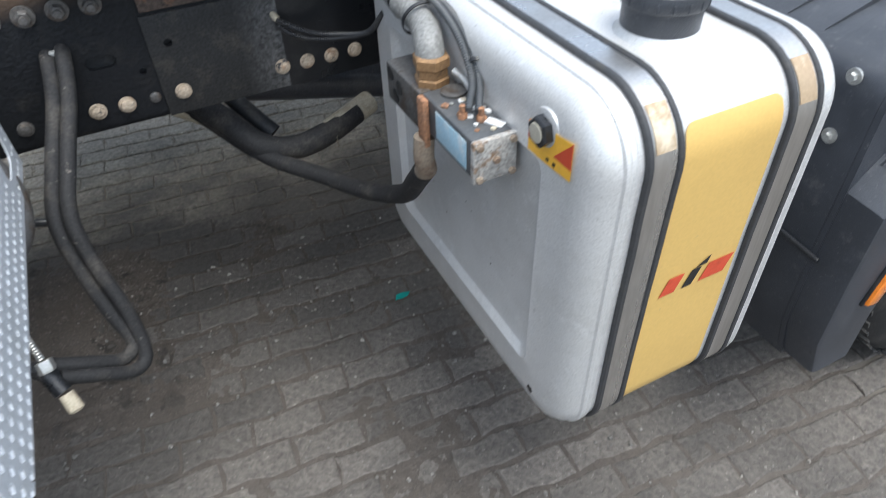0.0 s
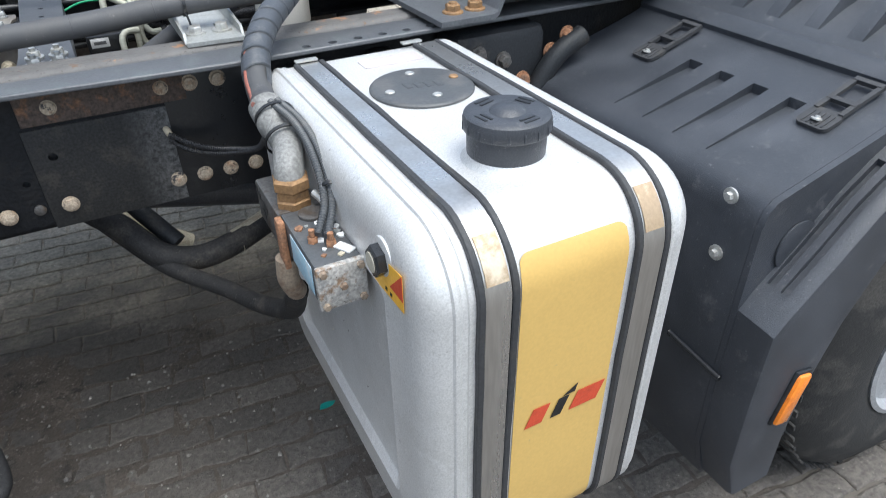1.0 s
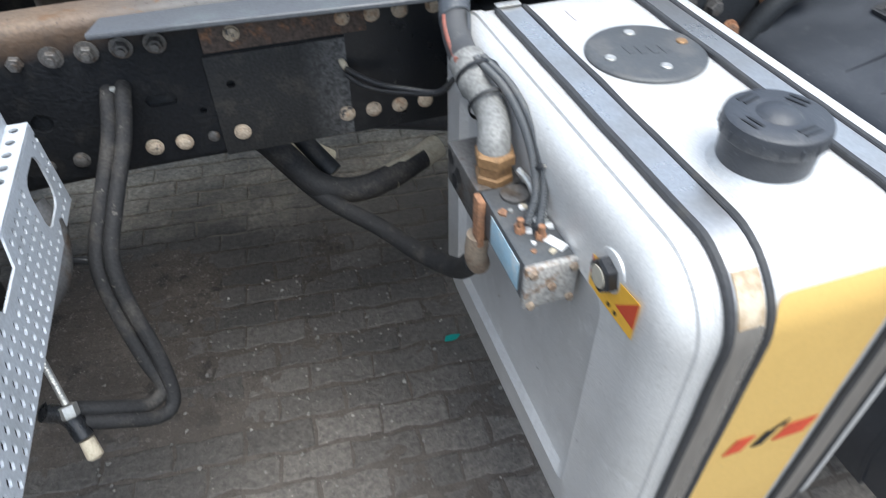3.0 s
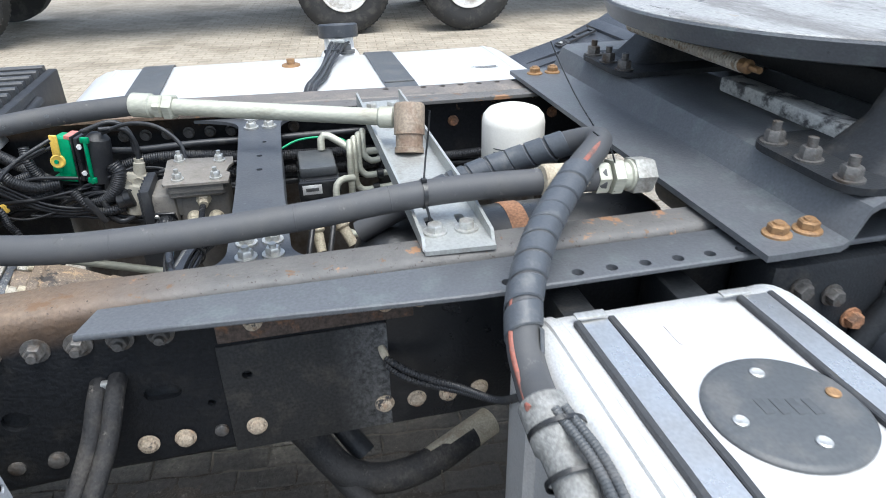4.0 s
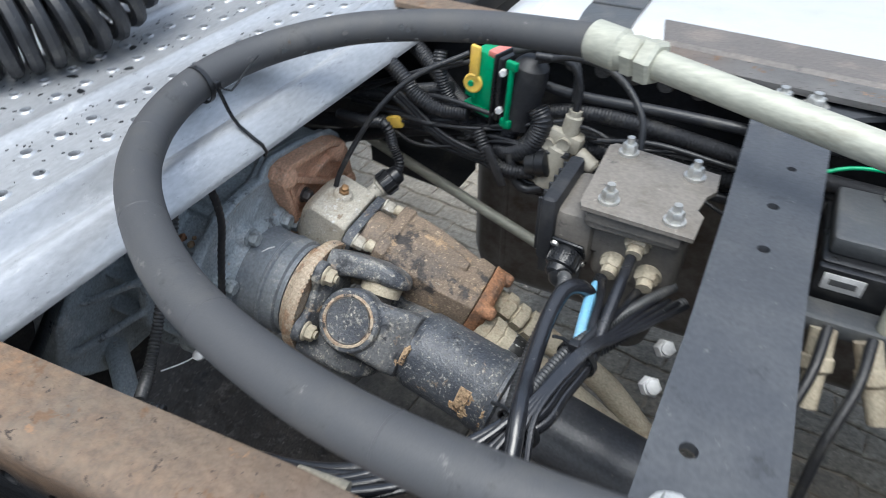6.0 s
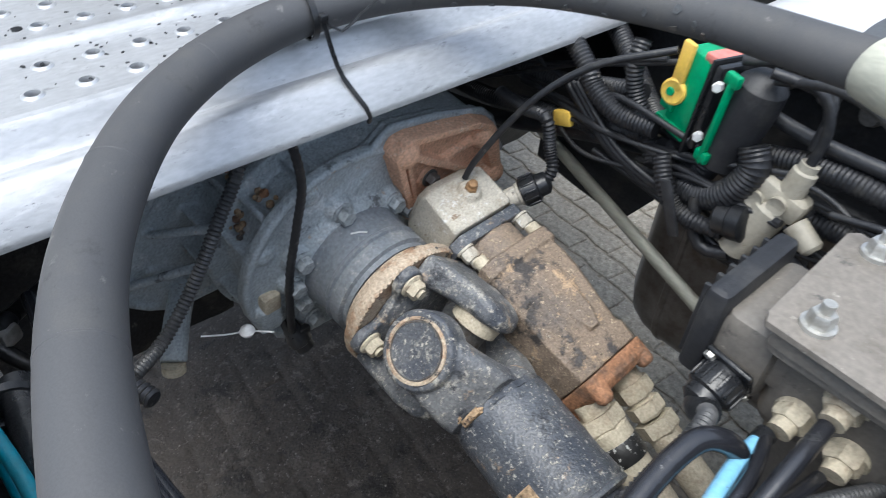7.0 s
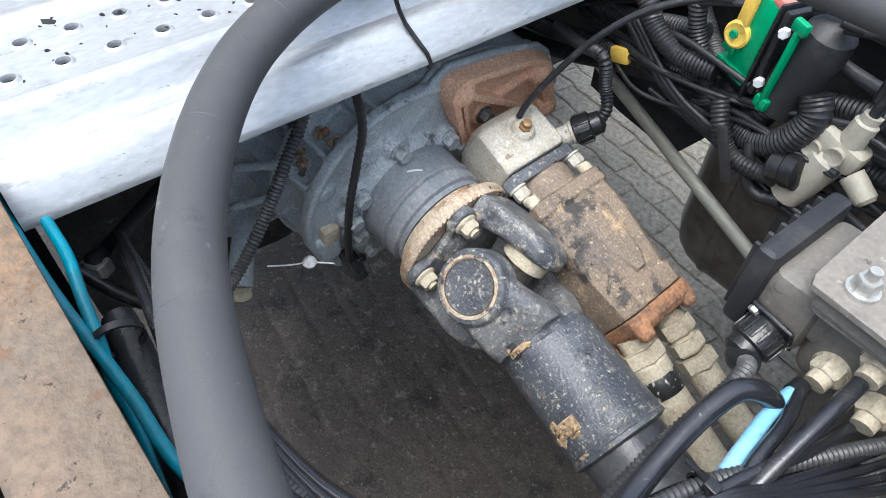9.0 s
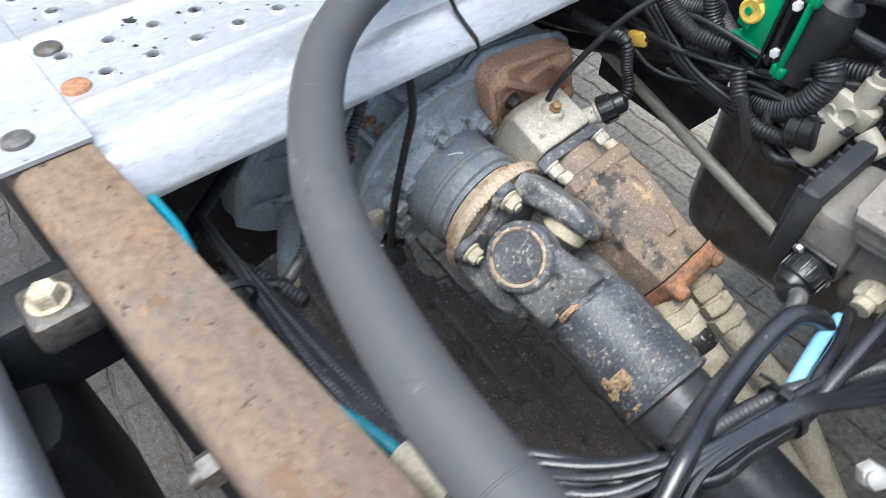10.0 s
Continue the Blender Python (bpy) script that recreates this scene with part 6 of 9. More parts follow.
    part("shaft_tube", lathe(B(), sh(0), sd, [(0.302, 0.0588), (0.308, 0.0595), (0.404, 0.0600), (0.408, 0.0612), (0.425, 0.0618), (0.428, 0.0602), (0.4305, 0.0602), (0.432, 0.0622), (0.437, 0.0622), (0.440, 0.0560)], n=72), "shaft", th)
    part("sliding_sleeve", lathe(B(), sh(0), sd, [(0.436, 0.0520), (0.70, 0.0520), (0.705, 0.058), (1.3, 0.058)], n=56), "sleeve", th, "smooth dark sliding sleeve")
    def on_tube(z, a, o):
        r = (rad(a) - sd * rad(a).dot(sd)).normalized()
        return sh(z) + r * (0.0600 + o), r
    random.seed(12)
    for z, a, L, w in ((0.394, 66, 0.017, 0.024), (0.296, 58, 0.008, 0.020)):
        # balance weights under mud: small curved plates
        rings = []
        for i in range(9):
            aa = a + math.degrees(w / 0.06) * (i / 8 - 0.5) * 2 * 0.62
            ring = []
            for dz, o in ((-0.5, -0.002), (-0.5, 0.0022), (-0.42, 0.0032), (0.42, 0.0032), (0.5, 0.0022), (0.5, -0.002)):
                p, r = on_tube(z + dz * L, aa, o)
                ring.append(p)
            rings.append(ring)
        part("balance_weight", loft(B(), rings), "mud", th, "small balance plate caked with rusty mud")
    for z, a, L, w, h in ((0.388, 84, 0.014, 0.010, 0.004), (0.392, 74, 0.010, 0.012, 0.005), (0.412, 66, 0.020, 0.012, 0.002), (0.424, 74, 0.016, 0.010, 0.0022), (0.404, 86, 0.012, 0.008, 0.0025), (0.400, 96, 0.010, 0.008, 0.002), (0.298, 50, 0.006, 0.010, 0.0028), (0.288, 74, 0.005, 0.008, 0.002), (0.430, 92, 0.012, 0.007, 0.0015)):
        p, r = on_tube(z, a, -0.0012)
        t = r.cross(sd)
        ks = [(random.uniform(0.55, 1.2), 2 * math.pi * k / 17) for k in range(17)]
        rings = [[p + sd * (L * g * q * math.cos(b) * 0.7) + t * (w * g * q * math.sin(b)) + r * (zz - (w * g * q * math.sin(b)) ** 2 * 8 + random.uniform(0, 0.0007)) for q, b in ks] for g, zz in ((1.0, 0.0), (0.92, 0.6 * h), (0.6, h), (0.25, 0.75 * h))]
        part("mud_clod", loft(B(), rings), "mud", th)
    return th


propshaft()


def pump():
    th = thing("hydraulic_pump", "rusty brown hydraulic gear pump with pale dusty head and steel unions", "hydraulic pump")
    a, b = V(-0.595, 0.585, 0.842), V(-0.285, 0.606, 0.722)
    d = (b - a).normalized()
    m = frame_of(d, (0, 0, 1)).to_3x3()
    def at(x, y, t):
        return a + d * t + m @ V(x, y, 0)
    def sect(t, x0, x1, y0, y1, c):
        """A section between those heights and sides, its corners cut by c."""
        return [at(x, y, t) for x, y in ((x1, y0 + c), (x1, y1 - c), (x1 - c, y1), (x0 + c, y1), (x0, y1 - c), (x0, y0 + c), (x0 + c, y0), (x1 - c, y0))]
    # pale head with a raised port boss
    bm = loft(B(), [sect(*s) for s in ((-0.012, -0.04, 0.030, -0.036, 0.046, 0.012), (0.0, -0.045, 0.044, -0.042, 0.056, 0.008), (0.006, -0.046, 0.049, -0.044, 0.058, 0.006), (0.064, -0.046, 0.049, -0.044, 0.060, 0.006), (0.069, -0.045, 0.047, -0.042, 0.058, 0.006))])
    lathe(bm, at(0.044, 0.004, 0.030), m @ V(1, 0, 0), [(0, 0.019), (0.010, 0.015), (0.013, 0.012)], n=24)
    box(bm, at(0.046, 0.030, 0.040), (0.006, 0.030, 0.030), 0.002, m)
    box(bm, at(-0.02, -0.052, 0.03), (0.05, 0.03, 0.05), 0.006, m)
    fuse(part("head", bm, "palecast", th, "pale dusty cast pump head"), 0.0016, 3, 0.0003)
    # dark clamp flange with two ears
    bm = loft(B(), [sect(*s) for s in ((0.070, -0.046, 0.040, -0.060, 0.066, 0.014), (0.086, -0.046, 0.040, -0.060, 0.066, 0.014))])
    fuse(part("flange_plate", bm, "shaft", th, "dark clamp flange between head and body"), 0.0016, 2, 0.0002)
    part("pump_neck", lathe(B(), at(-0.002, 0.002, 0.084), d, [(0, 0.040), (0.004, 0.044), (0.03, 0.0445), (0.038, 0.046)], n=40), "pump", th)
    # body: front rim, flat-topped middle that tapers, rear rim
    bm = loft(B(), [sect(*s) for s in ((0.118, -0.052, 0.046, -0.054, 0.056, 0.010), (0.121, -0.056, 0.052, -0.060, 0.062, 0.012), (0.139, -0.056, 0.052, -0.060, 0.062, 0.012), (0.141, -0.054, 0.049, -0.057, 0.059, 0.012), (0.146, -0.054, 0.049, -0.057, 0.059, 0.013), (0.160, -0.055, 0.053, -0.060, 0.060, 0.018), (0.190, -0.055, 0.054, -0.059, 0.060, 0.020), (0.240, -0.053, 0.051, -0.053, 0.059, 0.020), (0.268, -0.051, 0.048, -0.048, 0.058, 0.016), (0.270, -0.053, 0.050, -0.050, 0.060, 0.014), (0.296, -0.051, 0.048, -0.047, 0.059, 0.012))])
    loft(bm, [[at(x, y, t) for x, y in ((0.04, -0.02 * k + 0.002), (0.055, -0.014 * k + 0.002), (0.055, 0.014 * k + 0.002), (0.04, 0.02 * k + 0.002))] for t, k in ((0.158, 0.6), (0.175, 1.25), (0.235, 1.1), (0.258, 0.5))])
    fuse(part("pump_body", bm, "pump", th, "rusty brown pump body with an oil-dark patch"), 0.0018, 3, 0.0005)
    bm = loft(B(), [sect(*s) for s in ((0.297, -0.052, 0.049, -0.049, 0.061, 0.010), (0.314, -0.050, 0.046, -0.045, 0.059, 0.010), (0.322, -0.042, 0.038, -0.037, 0.050, 0.010))])
    for x, y in ((0.036, 0.048), (0.034, -0.036), (-0.038, 0.048), (-0.038, -0.036)):
        lathe(bm, at(x, y, 0.300), d, [(0, 0.012), (0.026, 0.011), (0.031, 0.007)], n=18)
    fuse(part("rear_cover", bm, "rust", th, "orange-rusty end cover"), 0.0016, 3, 0.0005)
    for y in (-0.047, 0.053):
        p = at(0.028, y, 0.086)
        bm = rod(B(), p, p + d * 0.003, 0.0125, n=20)
        hexa(bm, p + d * 0.003, d, 0.014, 0.019)
        rod(bm, p + d * 0.016, p + d * 0.028, 0.0065, n=16, bev=0.0015)
        part("flange_bolt", bm, "palecast", th, "dusty nut on a stud")
        part("body_screw", lathe(B(), at(0.034, y * 0.98, 0.106), d, [(0, 0.0075), (0.002, 0.009), (0.013, 0.009), (0.015, 0.007)], n=18), "beige", th)
    # unions and hoses
    for y, n in ((0.040, 0), (-0.026, 1)):
        p = at(-0.005, y, 0.316)
        e = (d + V(0, 0.0 if n else -0.03, -0.22)).normalized()
        bm = lathe(B(), p, e, [(0, 0.020), (0.020, 0.020), (0.022, 0.018)], n=26)
        hexa(bm, p + e * 0.018, e, 0.022, 0.044 if n else 0.050)
        part("union", bm, "beige", th)
        if n:
            part("union_neck", lathe(B(), p + e * 0.038, e, [(0, 0.0165), (0.01, 0.0165)], n=24), "beige", th)
            bm = hexa(B(), p + e * 0.046, e, 0.020, 0.041)
            hexa(bm, p + e * 0.070, e, 0.022, 0.045)
            part("union_nut", bm, "beige", th)
            part("delivery_hose", tube(B(), [p + e * 0.085, p + e * 0.15, p + e * 0.24, p + e * 0.34 + V(0, -0.02, -0.02), p + e * 0.5 + V(0.02, -0.06, -0.06)], 0.021, n=18), "beige", th)
        else:
            part("ferrule", lathe(B(), p + e * 0.036, e, [(0, 0.022), (0.004, 0.0265), (0.03, 0.0265), (0.032, 0.0255)], n=26), "beige", th)
            part("hose_tag", lathe(B(), p + e * 0.056, e, [(0, 0.0268), (0.001, 0.0274), (0.026, 0.0274), (0.027, 0.0268)], n=26, caps=False), "tag", th, "black tag with faded white print")
            part("suction_pipe", tube(B(), [p + e * 0.06, p + e * 0.14, p + e * 0.24, p + e * 0.4 + V(0, 0, -0.02), p + e * 0.6 + V(0, 0, -0.05)], 0.0255, n=20), "beige", th)
    # pressure switch, its plug, and a thin air line
    s0 = at(0.018, -0.040, 0.052)
    sd = V(0.30, 0.42, 0.28).normalized()
    bm = hexa(B(), s0 - sd * 0.006, sd, 0.016, 0.030)
    lathe(bm, s0 + sd * 0.008, sd, [(0, 0.0135), (0.024, 0.0135), (0.026, 0.016), (0.034, 0.016)], n=24)
    part("switch_body", bm, "palecast", th)
    plug = part("switch_plug", lathe(B(), s0 + sd * 0.038, sd, [(0, 0.018), (0.002, 0.020), (0.022, 0.020), (0.024, 0.016), (0.036, 0.015), (0.041, 0.008)], n=30), "gloss", th)
    for k in range(12):
        r = frame_of(sd).to_3x3() @ V(math.cos(k * 0.5236), math.sin(k * 0.5236), 0)
        part("grip_rib", box(B(), s0 + sd * 0.050 + r * 0.0202, (0.0026, 0.003, 0.018), 0.0008, frame_of(sd, r).to_3x3()), "gloss", plug)
    part("switch_lead", tube(B(), [s0 + sd * 0.070, s0 + sd * 0.086 + V(-0.008, 0, 0.010), s0 + sd * 0.088 + V(-0.022, 0.004, 0.030), (-0.53, 0.69, 0.955), (-0.575, 0.70, 0.945), (-0.64, 0.72, 0.935)], 0.0088, n=14, ribs=0.002, pitch=0.005), "blackhose", th)
    part("air_line", tube(B(), [(-0.565, 0.590, 0.886), (-0.560, 0.600, 0.91), (-0.535, 0.622, 0.965), (-0.505, 0.645, 1.015), (-0.465, 0.68, 1.055), (-0.40, 0.725, 1.085)], 0.0042, n=13), "blackhose", th)
    bm = hexa(B(), at(0.056, 0.004, 0.030), m @ V(1, 0.1, 0), 0.006, 0.015)
    lathe(bm, at(0.062, 0.004, 0.030), m @ V(1, 0.1, 0), [(0, 0.006), (0.006, 0.006), (0.007, 0.0045)], n=14)
    part("line_fitting", bm, "brass", th)
    return th


pump()


def axle_valve():
    th = thing("brake_modulator", "dusty grey air brake modulator with bolted plate and electronics box", "air brake valve")
    z = 1.052
    o = 0.028
    out = [(-0.152, 0.462), (-0.148, 0.452), (-0.028, 0.446), (-0.026, 0.49), (-0.034, 0.50), (-0.030, 0.53), (-0.022, 0.545), (-0.024, 0.582), (-0.150, 0.600), (-0.157, 0.592)]
    part("cover_plate", plate(B(), [(x, y + o) for x, y in out], z - 0.005, z), "coverplate", th, "flat grey cover plate")
    part("plate_base", plate(B(), [(x, y + o) for x, y in ((-0.142, 0.456), (-0.04, 0.452), (-0.036, 0.575), (-0.146, 0.588))], z - 0.020, z - 0.006), "grey valve", th)
    for x, y in ((-0.131, 0.582), (-0.050, 0.563), (-0.124, 0.474), (-0.052, 0.467)):
        part("stud_nut", bolt(B(), (x, y + o, z), (0, 0, 1), 0.016, 0.011, 0.024, 0.008), "zinc", th)
    part("valve_body", box(B(), (-0.085, 0.555, 0.985), (0.10, 0.10, 0.10), 0.014, None, 4), "grey valve", th)
    part("valve_neck", lathe(B(), (-0.085, 0.555, 0.82), (0, 0, 1), [(0, 0.03), (0.05, 0.042), (0.12, 0.046)], n=24), "grey valve", th)
    part("box_body", box(B(), (-0.158, 0.545, 0.990), (0.046, 0.100, 0.072), 0.010), "grey valve", th)
    part("box_step", box(B(), (-0.140, 0.545, 0.998), (0.040, 0.080, 0.050), 0.008), "grey valve", th)
    lid = part("box_lid", box(B(), (-0.188, 0.545, 0.996), (0.020, 0.110, 0.088), 0.006), "blackmould", th, "ribbed black plastic lid")
    for k in range(6):
        part("lid_rib", box(B(), (-0.200, 0.502 + 0.017 * k, 0.996), (0.006, 0.004, 0.075), 0.001), "blackmould", lid)
    for i, (x, y, zz, dx) in enumerate(((-0.084, 0.505, 1.008, 0.02), (-0.106, 0.503, 0.972, -0.04), (-0.066, 0.503, 0.968, 0.06))):
        d = V(dx, -1, -0.3).normalized()
        bm = lathe(B(), (x, y + 0.015, zz), d, [(0, 0.016), (0.016, 0.0155)], n=18)
        hexa(bm, V(x, y, zz), d, 0.012, 0.024)
        lathe(bm, V(x, y, zz) + d * 0.012, d, [(0, 0.0095), (0.009, 0.009)], n=14)
        part("port_fitting", bm, "beige", th)
    part("box_screw", hexa(B(), (-0.150, 0.486, 0.966), (0, -1, 0.1), 0.007, 0.011), "zinc", th)
    fd = V(-0.10, -0.88, -0.46).normalized()
    fm = frame_of(fd, (0, 0, 1)).to_3x3()
    p = V(-0.158, 0.496, 0.972)
    part("plug_flange", box(B(), p - fd * 0.002, (0.044, 0.040, 0.005), 0.004, fm), "gloss", th, "square black connector flange")
    for q in ((0.016, 0.015), (-0.016, -0.015)):
        part("flange_screw", hexa(B(), p + fm @ V(*q, 0.001), fd, 0.004, 0.008), "zinc", th)
    plug = part("plug", lathe(B(), p, fd, [(0, 0.0175), (0.003, 0.019), (0.022, 0.019), (0.024, 0.016), (0.032, 0.0155), (0.037, 0.010)], n=30), "gloss", th, "ribbed black screw plug")
    for k in range(16):
        r = fm @ V(math.cos(k * 0.3927), math.sin(k * 0.3927), 0)
        part("grip_rib", box(B(), p + fd * 0.0125 + r * 0.0190, (0.0024, 0.003, 0.016), 0.0007, frame_of(fd, r).to_3x3()), "gloss", plug)
    part("plug_elbow", tube(B(), [p + fd * 0.028, p + fd * 0.038 + V(0.004, 0, 0.004), p + fd * 0.040 + V(0.014, -0.004, 0.012)], 0.0115, n=16, step=0.004), "gloss", th)
    part("plug_lead", tube(B(), [p + fd * 0.040 + V(0.010, -0.002, 0.010), (-0.146, 0.447, 0.974), (-0.142, 0.425, 0.976), (-0.143, 0.39, 0.970), (-0.144, 0.35, 0.958), (-0.140, 0.30, 0.950), (-0.132, 0.25, 0.945)], 0.0078, n=14, ribs=0.0016, pitch=0.0045), "conduit", th)
    bm = loft(B(), [[V(-0.091 + x, 0.548 + y, z) for x, y in rounded(w, d, 0.012, 4)] for w, d, z in ((0.104, 0.112, 1.018), (0.110, 0.120, 1.022), (0.110, 0.120, 1.030), (0.104, 0.114, 1.034))])
    part("body_lip", bm, "coverplate", th)
    return th


axle_valve()


def air_lines():
    """The bundle of air lines from the modulator towards the near rail."""
    th = thing("air_line_bundle", "bundle of black plastic air lines held by cable ties", "air lines")
    knot, knot2 = V(-0.097, 0.344, 0.968), V(-0.120, 0.250, 0.958)
    starts = [(-0.085, 0.482, 1.000), (-0.112, 0.478, 0.963), (-0.070, 0.478, 0.958), (-0.036, 0.515, 0.950), (-0.03, 0.49, 0.935), (-0.05, 0.47, 0.93), (-0.020, 0.50, 0.945), (-0.10, 0.44, 0.93)]
    random.seed(4)
    for i, p in enumerate(starts):
        a = i * 0.785
        o = V(0.0125 * math.cos(a), 0.003, 0.0125 * math.sin(a))
        end = V(-0.185 + 0.012 * (i % 4), 0.196 - 0.010 * (i % 3), 0.945 + 0.006 * (i % 3))
        pts = [V(p), V(p).lerp(knot + o, 0.35) + V(0.004 * math.sin(i), 0, 0.005), V(p).lerp(knot + o, 0.7) + V(0, 0, 0.003), knot + o, knot.lerp(knot2, 0.5) + o * 1.15, knot2 + o, end, (-0.30, 0.135 - 0.006 * i, 0.93 + 0.004 * i), (-0.6, 0.105, 0.92 + 0.004 * i)]
        ribbed = i in (3, 6)
        part("air_line", tube(B(), pts, 0.0054 if i % 3 else 0.0064, n=14, ribs=0.0012 if ribbed else 0.0, pitch=0.0045, step=0.008), "conduit" if ribbed else "airline", th)
    part("blue_line", tube(B(), [(-0.1125, 0.470, 0.962), (-0.113, 0.44, 0.966), (-0.108, 0.40, 0.969), (-0.103, 0.366, 0.970)], 0.0061, n=14), "bluetube", th, "pale blue air line")
    part("line_sleeve", tube(B(), [(-0.112, 0.478, 0.963), (-0.1125, 0.466, 0.962)], 0.0078, n=14), "gloss", th)
    part("over_line", tube(B(), [(-0.106, 0.47, 0.915), (-0.112, 0.455, 0.945), (-0.118, 0.442, 0.970), (-0.127, 0.430, 0.983), (-0.137, 0.412, 0.986), (-0.139, 0.370, 0.980), (-0.132, 0.305, 0.972), (-0.121, 0.250, 0.982), (-0.110, 0.20, 0.962), (-0.108, 0.13, 0.95), (-0.13, 0.09, 0.93)], 0.0088, n=18, step=0.006), "airline", th, "thick black line looped over the bundle")
    for p, q, r in ((knot, knot2 - knot, 0.0205), (knot2, V(-0.03, -0.1, -0.01), 0.0215)):
        part("cable_tie", lathe(B(), p, q, [(-0.003, r - 0.001), (-0.003, r + 0.0012), (0.003, r + 0.0012), (0.003, r - 0.001)], n=28, caps=False), "gloss", th)
        part("tie_head", box(B(), p + V(-0.004, -0.004, r + 0.002), (0.010, 0.009, 0.008), 0.001), "gloss", th)
        part("tie_tail", tube(B(), [p + V(-0.006, -0.004, r + 0.002), p + V(-0.016, -0.006, r + 0.008), p + V(-0.026, -0.004, r + 0.004)], 0.0018, n=6), "gloss", th)
    for i in range(4):
        part("thin_cable", tube(B(), [(-0.045 + 0.010 * i, 0.49, 0.95), (-0.058 + 0.008 * i, 0.44, 0.968), (-0.078 + 0.004 * i, 0.38, 0.978), (-0.095 + 0.003 * i, 0.335, 0.990), (-0.118 + 0.004 * i, 0.255, 0.983), (-0.16 + 0.02 * i, 0.19, 0.965 - 0.004 * i), (-0.25 + 0.03 * i, 0.12, 0.95)], 0.0034, n=10), "airline", th)
    for p in ((-0.025, 0.435, 0.93), (-0.027, 0.377, 0.93)):
        bm = hexa(B(), p, (0.3, -0.6, 0.7), 0.014, 0.019)
        lathe(bm, V(p) + V(0.3, -0.6, 0.7).normalized() * 0.013, (0.3, -0.6, 0.7), [(0, 0.007), (0.006, 0.007), (0.007, 0.005)], n=14)
        part("end_cap", bm, "white", th)
    return th


air_lines()


def relay_valve():
    th = thing("beige_air_valve", "beige plastic air valve with round ports on the far rail", "air valve")
    c = V(-0.252, 0.752, 0.962)
    part("valve_cup", lathe(B(), c + V(-0.024, -0.012, -0.075), (0.30, 0.15, 1), [(0, 0.013), (0.005, 0.019), (0.03, 0.0215), (0.072, 0.0225), (0.078, 0.017)], n=30), "ivory", th)
    part("valve_head", box(B(), c + V(0.0, 0, 0.008), (0.058, 0.030, 0.030), 0.008, Matrix.Rotation(0.25, 3, "Y")), "ivory", th)
    part("top_port", lathe(B(), c + V(0.006, 0, 0.015), (0.12, 0.1, 1), [(0, 0.014), (0.03, 0.013), (0.032, 0.010), (0.040, 0.010)], n=16), "ivory", th)
    for dx in (-0.020, 0.004):
        part("port_plug", lathe(B(), c + V(dx, -0.014, 0.006 + dx * 0.2), (0, -1, 0), [(0, 0.010), (0.006, 0.010), (0.004, 0.006)], n=16), "ivory", th)
    part("side_port", lathe(B(), c + V(0.025, -0.005, -0.010), (1, -0.2, -0.5), [(0, 0.013), (0.03, 0.012), (0.034, 0.008)], n=14), "ivory", th)
    part("air_line", tube(B(), [c + V(0.011, 0.002, 0.055), c + V(0.012, 0.004, 0.09), c + V(-0.005, 0.0, 0.125), c + V(-0.05, -0.02, 0.135)], 0.0055, n=12), "blackhose", th)
    return th


relay_valve()


